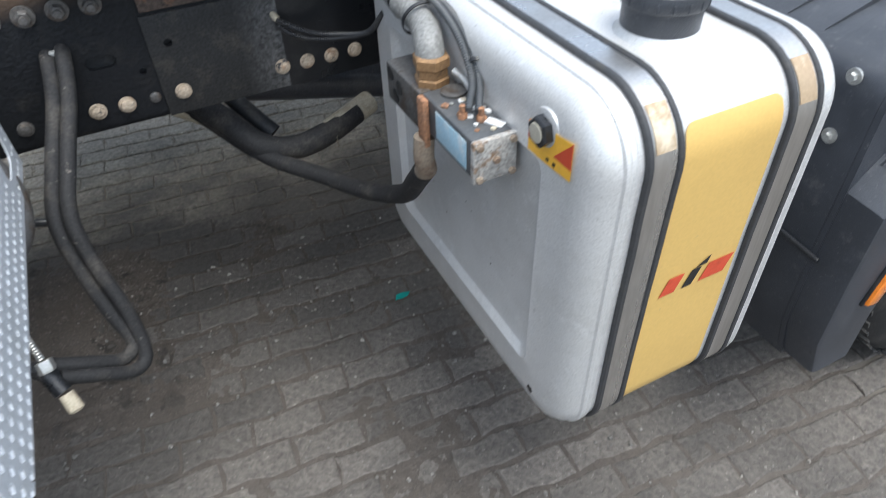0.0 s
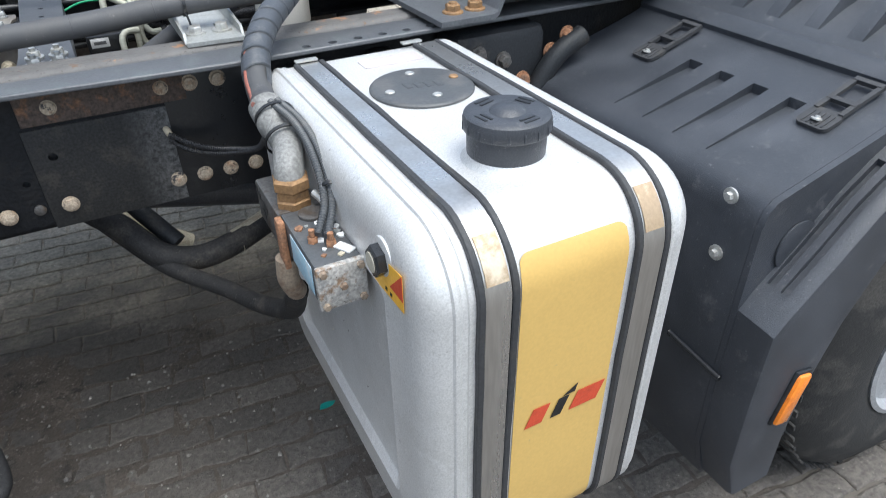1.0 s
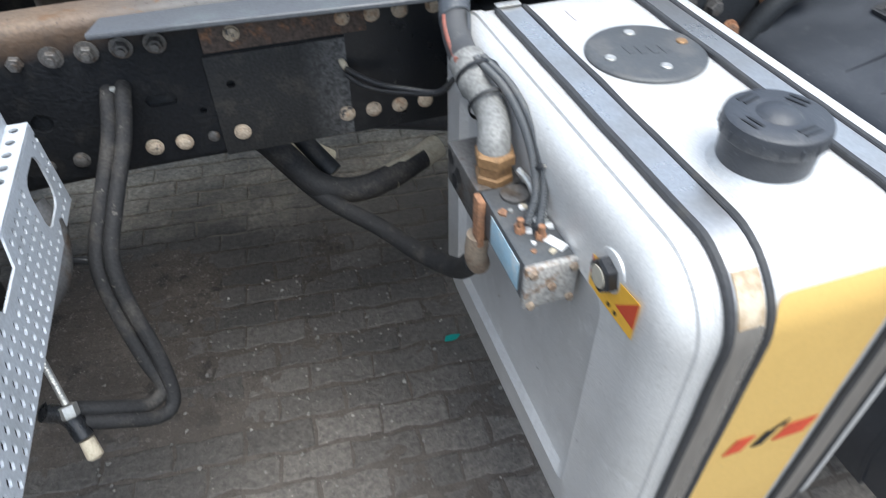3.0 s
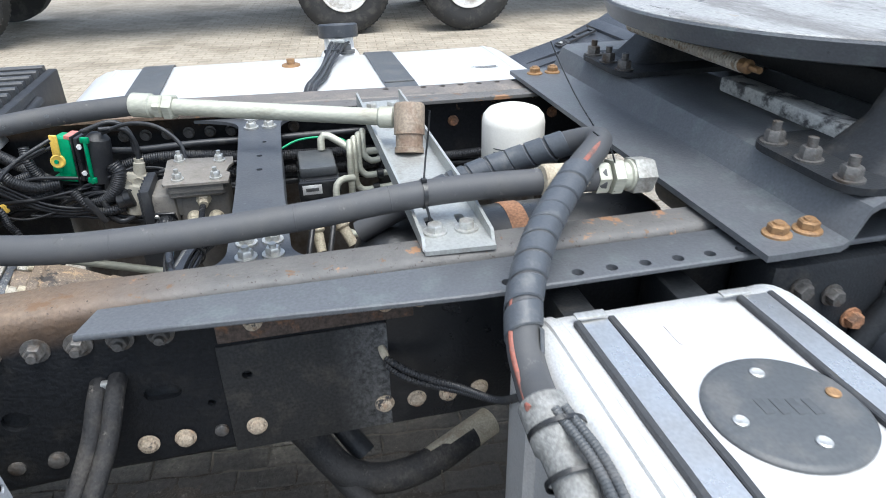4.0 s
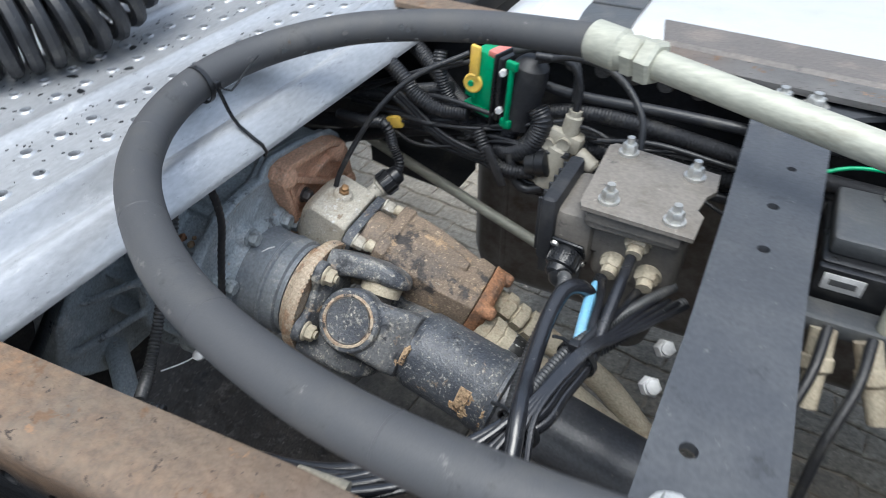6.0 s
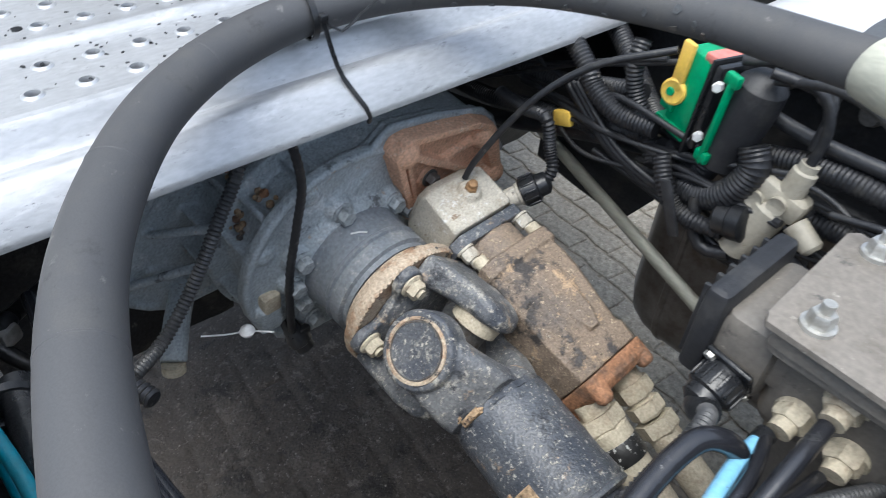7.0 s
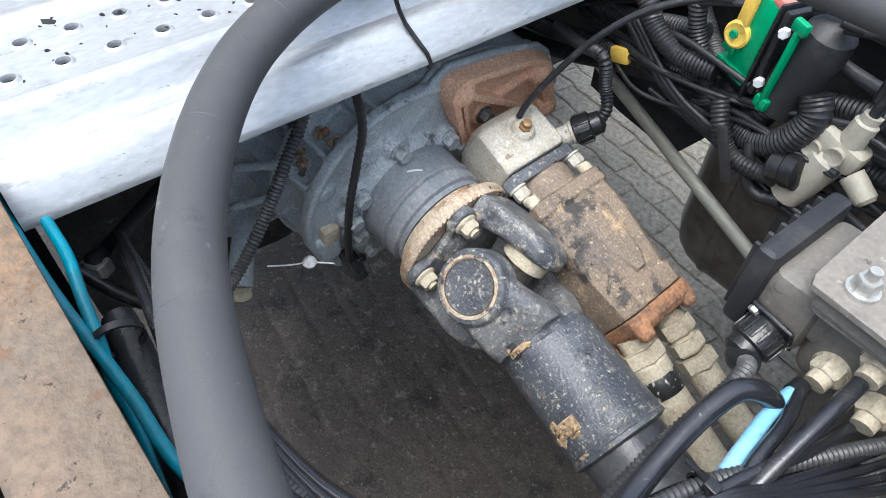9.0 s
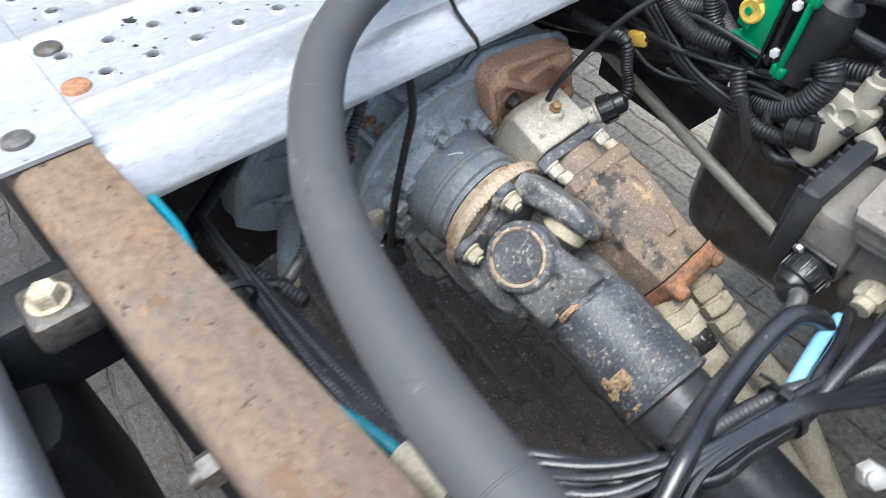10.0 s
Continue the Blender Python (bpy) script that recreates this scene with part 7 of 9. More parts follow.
def plug_coupling():
    th = thing("electrical_plug_coupling", "green and yellow latched electrical connector pair with black hoses", "electrical connector")
    q = Matrix.Translation(V(-0.360, 0.765, 1.032)) @ Matrix.Rotation(radians(-16), 4, "Z") @ Matrix.Rotation(radians(4), 4, "Y")
    r3 = q.to_3x3()
    part("bracket_plate", box(B(), q @ V(0, 0, -0.005), (0.005, 0.062, 0.135), 0.002, r3), "gloss", th)
    bm = box(B(), q @ V(-0.030, 0, 0.0), (0.046, 0.050, 0.110), 0.006, r3)
    gb = part("green_housing", bm, "green", th, "green plastic connector housing")
    part("green_lip", box(B(), q @ V(-0.034, -0.002, -0.054), (0.060, 0.056, 0.014), 0.004, r3), "green", gb)
    part("green_tab", box(B(), q @ V(-0.050, -0.026, -0.020), (0.024, 0.008, 0.030), 0.002, r3), "green", gb)
    lv = part("yellow_lever", box(B(), q @ V(-0.045, -0.028, 0.030), (0.020, 0.008, 0.066), 0.003, r3), "yellow", th, "yellow latch lever")
    part("lever_disc", lathe(B(), q @ V(-0.046, -0.023, -0.006), (0, -1, 0.05), [(0, 0.018), (0.010, 0.018), (0.012, 0.015), (0.010, 0.008)], n=24), "yellow", lv)
    part("lever_pin", lathe(B(), q @ V(-0.046, -0.034, -0.006), (0, -1, 0.05), [(0, 0.006), (0.003, 0.005)], n=12), "green", lv)
    part("red_slide", box(B(), q @ V(-0.012, -0.002, 0.056), (0.020, 0.044, 0.012), 0.003, r3), "pink", th)
    part("black_housing", lathe(B(), q @ V(0.034, 0.004, -0.065), r3 @ V(0.12, 0.05, 1), [(0, 0.032), (0.09, 0.033), (0.115, 0.030), (0.128, 0.018), (0.132, 0)], n=26), "blackmould", th)
    part("black_flange", box(B(), q @ V(0.010, 0, 0.0), (0.012, 0.058, 0.118), 0.004, r3), "gloss", th)
    for z in (-0.052, 0.056, 0.0):
        part("green_clip", box(B(), q @ V(0.036, -0.030, z), (0.022 if z else 0.008, 0.010, 0.016 if z else 0.125), 0.003, r3), "green", th)
    for z in (-0.035, 0.036):
        part("white_screw", hexa(B(), q @ V(0.016, -0.026, z), (0.3, -1, 0.1), 0.009, 0.012), "white", th)
    part("lower_bracket", box(B(), q @ V(-0.02, 0.0, -0.075), (0.09, 0.03, 0.006), 0.002, r3), "gloss", th)
    part("left_hose", tube(B(), [q @ V(-0.045, 0, -0.055), q @ V(-0.075, 0.0, -0.080), q @ V(-0.12, 0.01, -0.075), q @ V(-0.19, 0.02, -0.045), q @ V(-0.28, 0.03, -0.01)], 0.016, n=18, ribs=0.0011, pitch=0.0055), "blackhose", th)
    part("right_hose", tube(B(), [q @ V(0.030, 0, -0.06), q @ V(0.020, 0, -0.10), q @ V(-0.02, 0.005, -0.115), q @ V(-0.05, 0.01, -0.105), q @ V(-0.08, 0.03, -0.11)], 0.018, n=18, ribs=0.0011, pitch=0.006), "blackhose", th)
    c = q @ V(0.016, -0.026, 0)
    th.matrix_world = Matrix.Translation(c) @ Matrix.Scale(0.86, 4) @ Matrix.Translation(-c)
    return th


plug_coupling()


def loom():
    """Cables and tubes along the inside of the far rail, and loose lines in the bay."""
    looms = [
        ([(-0.95, 0.80, 0.85), (-0.731, 0.765, 0.884), (-0.616, 0.76, 0.910), (-0.546, 0.76, 0.925), (-0.482, 0.76, 0.940), (-0.43, 0.755, 0.962)], 0.013, 0.002),
        ([(-0.92, 0.80, 0.80), (-0.77, 0.79, 0.828), (-0.68, 0.79, 0.848), (-0.583, 0.785, 0.884), (-0.491, 0.78, 0.915), (-0.40, 0.76, 0.95)], 0.013, 0),
        ([(-0.60, 0.76, 1.06), (-0.526, 0.745, 1.015), (-0.502, 0.74, 0.993), (-0.461, 0.74, 0.976), (-0.41, 0.745, 0.978)], 0.013, 0.002),
        ([(-0.95, 0.79, 0.93), (-0.72, 0.785, 0.945), (-0.6, 0.78, 0.955), (-0.5, 0.775, 0.985), (-0.45, 0.77, 1.0)], 0.012, 0.002),
        ([(-0.47, 0.77, 1.06), (-0.467, 0.76, 1.037), (-0.457, 0.76, 0.999), (-0.432, 0.76, 0.966), (-0.409, 0.755, 0.93)], 0.011, 0.002),
        ([(-0.386, 0.73, 0.962), (-0.366, 0.72, 0.935), (-0.346, 0.72, 0.913), (-0.314, 0.72, 0.911), (-0.286, 0.725, 0.915)], 0.011, 0.002),
        ([(-0.297, 0.745, 1.013), (-0.286, 0.74, 0.991), (-0.300, 0.735, 0.955), (-0.33, 0.74, 0.932), (-0.36, 0.75, 0.925)], 0.017, 0.002),
        ([(-0.30, 0.775, 0.99), (-0.234, 0.77, 1.008), (-0.14, 0.765, 1.01), (0.05, 0.765, 0.99), (0.3, 0.765, 0.98)], 0.013, 0.002),
        ([(-0.32, 0.78, 1.035), (-0.243, 0.775, 1.030), (-0.1, 0.77, 1.035), (0.1, 0.775, 1.03), (0.35, 0.775, 1.03)], 0.008, 0),
        ([(-0.22, 0.77, 0.95), (-0.1, 0.765, 0.96), (0.05, 0.765, 0.955), (0.3, 0.765, 0.945), (0.7, 0.765, 0.95)], 0.012, 0.002),
        ([(-0.20, 0.775, 0.91), (-0.08, 0.77, 0.925), (0.1, 0.77, 0.92), (0.35, 0.77, 0.925), (0.7, 0.77, 0.92)], 0.009, 0),
    ]
    for pts, r, rib in looms:
        solo("wiring_loom", tube(B(), pts, r, n=12, ribs=rib * 0.6, pitch=0.005, step=0.02), "blackhose", "black cable loom clipped along the far rail", "cable", "looms along the far rail")
    lines = [
        ([(-0.733, 0.765, 0.905), (-0.60, 0.76, 0.975), (-0.50, 0.755, 1.026), (-0.42, 0.75, 1.06)], 0.0035),
        ([(-0.72, 0.77, 0.935), (-0.58, 0.76, 0.99), (-0.48, 0.755, 1.03), (-0.40, 0.75, 1.065)], 0.0035),
        ([(-0.30, 0.745, 1.085), (-0.24, 0.73, 1.105), (-0.18, 0.71, 1.10), (-0.135, 0.675, 1.07), (-0.125, 0.655, 1.03)], 0.0045),
        ([(-0.34, 0.75, 1.09), (-0.28, 0.755, 1.105), (-0.248, 0.758, 1.08), (-0.245, 0.757, 1.03)], 0.0055),
        ([(-0.54, 0.745, 0.985), (-0.464, 0.74, 0.932), (-0.404, 0.74, 0.913), (-0.351, 0.74, 0.909), (-0.307, 0.74, 0.879), (-0.25, 0.745, 0.868)], 0.0045),
        ([(-0.55, 0.75, 0.975), (-0.470, 0.745, 0.925), (-0.410, 0.745, 0.905), (-0.357, 0.745, 0.900), (-0.311, 0.745, 0.871), (-0.25, 0.75, 0.862)], 0.0055),
        ([(-0.53, 0.74, 0.99), (-0.455, 0.735, 0.940), (-0.398, 0.735, 0.921), (-0.345, 0.735, 0.916), (-0.301, 0.735, 0.888), (-0.24, 0.74, 0.88)], 0.004),
        ([(-0.33, 0.73, 0.935), (-0.32, 0.725, 0.90), (-0.30, 0.725, 0.88), (-0.27, 0.73, 0.89)], 0.008),
        ([(-0.20, 0.74, 0.985), (-0.12, 0.74, 1.0), (-0.03, 0.745, 0.99), (0.05, 0.75, 0.98)], 0.004),
    ]
    for pts, r in lines:
        solo("loose_cable", tube(B(), pts, r, n=13, ribs=0.0018 if r > 0.0085 else 0, pitch=0.006), "blackhose", "loose black cable in the chassis bay", "cable", "loose cables")
    random.seed(17)
    for k in range(12):
        x, z = -0.70 + 0.03 * k, 0.90 + random.uniform(0, 0.1)
        pts = [(x, 0.765 + random.uniform(-0.02, 0.01), z)]
        for q in range(4):
            x += random.uniform(0.06, 0.12)
            z += random.uniform(-0.03, 0.03)
            pts.append((x, 0.76 + random.uniform(-0.03, 0.01), min(1.04, max(0.88, z))))
        solo("loose_cable", tube(B(), pts, random.choice((0.003, 0.004, 0.005)), n=12), "blackhose", "loose black cable in the chassis bay", "cable", "loose cables")
    solo("cable_plug", lathe(B(), (-0.300, 0.728, 0.926), (1, 0, 0.28), [(0, 0.014), (0.004, 0.019), (0.018, 0.019), (0.02, 0.021), (0.034, 0.021), (0.037, 0.014)], n=22), "gloss", "round black cable plug beside the far rail", "plug")
    SHIELD = [(-0.72, 0.71), (-0.634, 0.696), (-0.521, 0.684), (-0.475, 0.754), (-0.475, 0.90), (-0.72, 0.90)]
    solo("splash_shield", loft(B(), [[V(x, y, z) for x, z in SHIELD] for y in (0.92, 0.926)]), "frame", "dark sheet splash shield below the far rail", "splash shield")
    solo("label_tag", box(B(), (-0.545, 0.745, 0.930), (0.030, 0.012, 0.022), 0.004, Matrix.Rotation(-0.3, 3, "Y")), "yellow", "small yellow tag round a cable", "tag")
    solo("hanging_tie", box(B(), (-0.342, 0.700, 0.924), (0.014, 0.006, 0.070), 0.003, Matrix.Rotation(-0.45, 3, "Y")), "blackmould", "black rubber strap hanging from the cables", "strap")
    solo("linkage_rod", rod(B(), (-0.760, 0.925, 0.775), (-0.22, 0.822, 0.672), 0.0105, n=14), "pipe", "pale dusty steel linkage rod", "rod")
    solo("green_wire", tube(B(), [(0.06, 0.70, 1.02), (0.12, 0.73, 1.035), (0.2, 0.74, 1.03), (0.24, 0.73, 1.01)], 0.0025, n=12), "green", "thin green wire over the modulator pipes", "wire")


loom()


def control_box():
    th = thing("electronic_control_box", "black electronic control box with white label on a grey bracket", "control box")
    part("box_base", box(B(), (0.150, 0.665, 0.965), (0.092, 0.135, 0.040), 0.006), "gloss", th)
    part("box_lid", box(B(), (0.150, 0.672, 0.996), (0.082, 0.120, 0.024), 0.006), "greyplastic", th, "ribbed dark grey lid")
    part("box_front", box(B(), (0.145, 0.590, 0.960), (0.085, 0.012, 0.05), 0.004), "gloss", th)
    part("white_label", box(B(), (0.132, 0.5832, 0.968), (0.042, 0.001, 0.022), 0.0003), "white", th)
    part("label_print", box(B(), (0.132, 0.5824, 0.968), (0.028, 0.0006, 0.008), 0.0002), "greyplastic", th)
    part("support_bar", box(B(), (0.150, 0.56, 0.935), (0.12, 0.04, 0.022), 0.006), "greyplastic", th)
    for x, a in ((0.125, 0.0), (0.168, 0.3)):
        part("solenoid", lathe(B(), (x, 0.535, 0.94), (0.1 + a, -0.5, -0.8), [(0, 0.014), (0.03, 0.014), (0.032, 0.017), (0.045, 0.017), (0.05, 0.012), (0.09, 0.011)], n=16), "beige", th)
        part("solenoid_lead", tube(B(), [(x, 0.52, 0.955), (x - 0.005, 0.47, 0.93), (x - 0.02, 0.42, 0.88), (x - 0.02, 0.40, 0.80)], 0.0058, n=13), "blackhose", th)
    return th


control_box()


def brake_pipes():
    th = thing("brake_pipe_manifold", "dusty beige bent brake pipes joined to a black manifold", "brake pipes")
    for k in range(4):
        # each pipe drops beside the next and turns to its port
        x, y, zb = 0.264 - 0.0115 * k, 0.690 - 0.012 * k, 0.985 - 0.031 * k
        xe = (0.315, 0.345, 0.350, 0.318)[k]
        pts = [(x + 0.004, y + 0.05, 1.035 - 0.004 * k), (x, y + 0.028, 1.046 - 0.004 * k), (x - 0.003, y + 0.008, 1.030 - 0.006 * k), (x - 0.005, y, (1.03 + zb) / 2), (x - 0.004, y - 0.003, zb + 0.016), (x + 0.010, y - 0.006, zb), (x + 0.03, y - 0.006, zb), (xe - 0.012, y - 0.004, zb + 0.004)]
        if k in (1, 2):
            pts += [(xe, y, zb + 0.010), (xe + 0.004, y + 0.006, zb + 0.022), (xe - 0.008, y + 0.010, zb + 0.032)]
        part("bent_pipe", tube(B(), pts, 0.0078, n=12), "pipe", th)
        part("pipe_clip", lathe(B(), (x + 0.034, y - 0.006, zb), (1, 0, 0.05), [(0, 0.0095), (0.002, 0.0125), (0.014, 0.0125), (0.016, 0.0095)], n=14), "gloss", th)
    part("manifold_body", box(B(), (0.325, 0.735, 0.955), (0.05, 0.05, 0.13), 0.008), "gloss", th)
    part("high_pipe", tube(B(), [(0.166, 0.715, 1.01), (0.168, 0.722, 1.035), (0.180, 0.725, 1.042), (0.205, 0.712, 1.030), (0.232, 0.700, 1.012), (0.262, 0.698, 1.003), (0.31, 0.70, 1.003)], 0.0088, n=12), "pipe", th)
    part("low_pipe", tube(B(), [(0.225, 0.585, 0.985), (0.200, 0.575, 0.989), (0.185, 0.565, 0.982), (0.181, 0.556, 0.96), (0.184, 0.546, 0.92), (0.190, 0.535, 0.893), (0.206, 0.525, 0.880), (0.24, 0.52, 0.878), (0.29, 0.52, 0.881)], 0.0078, n=12), "pipe", th)
    part("pipe_nut", hexa(B(), (0.272, 0.52, 0.880), (1, 0, 0.05), 0.022, 0.024), "beige", th)
    return th


brake_pipes()


def air_tank():
    th = thing("air_reservoir", "glossy dark air reservoir cylinder lying between the rails", "air tank")
    part("tank_shell", lathe(B(), (0.185, 0.30, 0.905), (1, 0, 0), [(0, 0.02), (0.004, 0.05), (0.02, 0.08), (0.045, 0.098), (0.07, 0.105), (0.56, 0.105), (0.585, 0.098), (0.61, 0.08), (0.625, 0.04), (0.63, 0.0)], n=48), "bellows", th)
    part("brown_band", lathe(B(), (0.475, 0.30, 0.905), (1, 0, 0), [(0, 0.1058), (0.002, 0.107), (0.035, 0.107), (0.037, 0.1058)], n=48, caps=False), "rust", th, "rusty brown band")
    part("tank_strap", lathe(B(), (0.30, 0.30, 0.905), (1, 0, 0), [(0, 0.1055), (0.002, 0.108), (0.03, 0.108), (0.032, 0.1055)], n=48, caps=False), "frame", th)
    return th


air_tank()


def filter_can():
    th = thing("air_dryer_cartridge", "white spin-on air dryer cartridge standing between the rails", "filter cartridge")
    c = (0.604, 0.622, 0.935)
    part("can", lathe(B(), c, (0, 0, 1), [(0, 0.060), (0.004, 0.070), (0.012, 0.073), (0.135, 0.073), (0.150, 0.070), (0.162, 0.060), (0.168, 0.045), (0.169, 0.0)], n=48), "whitecan", th)
    part("base", lathe(B(), (0.604, 0.622, 0.85), (0, 0, 1), [(0, 0.05), (0.05, 0.06), (0.084, 0.066)], n=32), "dirtsteel", th)
    for k in range(4):
        bm = B()
        z = 0.995 + 0.009 * k
        a0, a1 = radians(215), radians(262)
        rings = []
        for i in range(9):
            a = a0 + (a1 - a0) * i / 8
            rings.append([V(c[0] + r * math.cos(a), c[1] + r * math.sin(a), zz) for r, zz in ((0.0733, z), (0.0733, z + 0.0026), (0.0737, z + 0.0026), (0.0737, z))])
        loft(bm, rings)
        part("print_bar", bm, "greyplastic", th)
    return th


filter_can()


def hose_coupling():
    th = thing("screw_coupling", "dusty steel hydraulic screw coupling at the hose end", "hose coupling")
    a = V(0.545, 0.085, 1.150)
    d = V(1, 0.02, -0.06).normalized()
    part("ferrule", lathe(B(), a - d * 0.085, d, [(0, 0.022), (0.003, 0.0245), (0.05, 0.0245), (0.053, 0.021), (0.07, 0.021)], n=24), "beige", th)
    bm = hexa(B(), a, d, 0.022, 0.046)
    hexa(bm, a + d * 0.026, d, 0.020, 0.050)
    part("union", bm, "pipe", th)
    part("thread", lathe(B(), a + d * 0.046, d, [(0, 0.021), (0.010, 0.021), (0.012, 0.025), (0.02, 0.025)], n=24), "pipe", th)
    part("end_nut", hexa(B(), a + d * 0.062, d, 0.036, 0.052), "dullzinc", th)
    part("end_disc", lathe(B(), a + d * 0.097, d, [(0, 0.022), (0.003, 0.020), (0.002, 0.010)], n=20), "dullzinc", th)
    return th


hose_coupling()

# ---------------------------------------------------------------- deck plate behind the cab
def deck():
    th = thing("galvanised_deck_plate", "galvanised steel catwalk deck with pressed beads and drain holes", "deck plate")
    # section across the deck from the front lip towards the cab
    sec = [(-0.545, 1.040), (-0.5465, 1.044), (-0.556, 1.056), (-0.568, 1.071), (-0.574, 1.075), (-0.580, 1.0755), (-0.586, 1.073), (-0.592, 1.073), (-0.599, 1.079), (-0.606, 1.094), (-0.612, 1.100), (-0.618, 1.101), (-0.625, 1.097)]
    sec += [(-0.632, 1.0955), (-0.735, 1.0955), (-0.740, 1.0985), (-0.747, 1.1025), (-0.754, 1.1025), (-0.761, 1.0985), (-0.766, 1.0955)]
    sec += [(-0.885, 1.0955), (-0.890, 1.0985), (-0.897, 1.1025), (-0.904, 1.1025), (-0.911, 1.0985), (-0.916, 1.0955), (-1.035, 1.0955), (-1.045, 1.0955)]
    sec2 = [(x, z - 0.004) for x, z in sec]
    y0, y1 = 0.046, 0.905
    bm = B()
    rings = []
    for y in (y0, y0 + 0.03, y1 - 0.03, y1):
        rings.append([V(x, y, z) for x, z in sec + list(reversed(sec2))])
    loft(bm, rings)
    pl = part("deck_sheet", bm, "galv", th)
    # the deck reaches over the near rail behind its front lip
    ext = [(x, z) for x, z in sec if x < -0.615]
    ext = [(-0.574, 1.0955), (-0.60, 1.0955), (-0.62, 1.0955)] + [(x, z) for x, z in ext if x < -0.626]
    part("deck_wing", loft(B(), [[V(x, y, z) for x, z in ext + [(x, z - 0.004) for x, z in reversed(ext)]] for y in (-0.085, y0 - 0.0005)]), "galv", th)
    cut = B()
    spots = []
    for i, x in enumerate((-0.655, -0.705, -0.795, -0.845, -0.945, -0.995)):
        for k in range(20):
            y = 0.045 + 0.0435 * k + (0.0218 if i % 2 else 0.0)
            if 0.06 < y < 0.89:
                spots.append((x, y))
    for x, y in spots:
        rod(cut, (x, y, 1.05), (x, y, 1.15), 0.0062, n=13)
    carve(pl, cut)
    for x, y in spots:
        part("hole_rim", lathe(B(), (x, y, 1.0945), (0, 0, 1), [(0, 0.0108), (0.0010, 0.0100), (0.0028, 0.0078), (0.0029, 0.0066), (0.0, 0.0062)], n=12, caps=False), "galv", th)
    part("end_flap", extrude_profile(B(), [(-1.045, 1.094), (-1.049, 1.094), (-1.062, 1.175), (-1.068, 1.180), (-1.072, 1.178), (-1.055, 1.098)], 0.70, 0.93, "Y"), "galv", th)
    for x, y, m in ((-0.66, 0.86, "rust"), (-0.93, 0.86, "rust"), (-1.02, 0.80, "dirtsteel"), (-0.727, 0.062, "dirtsteel"), (-0.649, 0.060, "rust"), (-0.606, -0.002, "dirtsteel")):
        part("deck_screw", lathe(B(), (x, y, 1.0955), (0, 0, 1), [(0, 0.013), (0.003, 0.012), (0.005, 0.007)], n=16), m, th)
    random.seed(7)
    tar = B()
    for k in range(420):
        x, y = random.uniform(-1.0, -0.63), random.uniform(0.06, 0.88)
        if any(abs(x - a) < 0.014 for a in (-0.75, -0.90)):
            continue
        a, L = random.uniform(0, 3.1), random.choice((0.0012, 0.0015, 0.002, 0.0025, 0.004, 0.009 if k % 4 == 0 else 0.002))
        m = Matrix.Translation((x, y, 1.0957)) @ Matrix.Rotation(a, 4, "Z")
        plate(tar, [(L * math.cos(t * 1.05) * random.uniform(0.5, 1.2), 0.6 * L * math.sin(t * 1.05) * random.uniform(0.6, 1.2)) for t in range(6)], 0, 0.0006, m)
    tagged(part("tar_specks", tar, "gloss", th), "black specks of tar and dirt", kind="stuff")
    part("deck_support", box(B(), (-0.80, 0.40, 1.072), (0.30, 0.64, 0.03), 0.006), "frame", th)
    return th


deck()


def insulation_panel():
    """A quilted dark panel that hangs under the deck in front of the gearbox."""
    bm = B()
    ny, nz = 60, 60
    rows = []
    for i in range(ny + 1):
        row = []
        for k in range(nz + 1):
            y, z = 0.04 + 0.30 * i / ny, 0.62 + 0.42 * k / nz
            puff = 0.010 * abs(math.sin(y * 42 + 0.5 * math.sin(z * 20))) * abs(math.sin(z * 36)) + 0.006 * noise.noise(V(y * 18, z * 18, 2.0))
            row.append(V(-0.80 + puff, y, z))
        rows.append(row)
    loft(bm, [[*row, *[V(-0.815, p.y, p.z) for p in reversed(row)]] for row in rows])
    solo("insulation_panel", bm, "dullhose", "dark quilted sound insulation panel under the deck", "insulation panel")


insulation_panel()


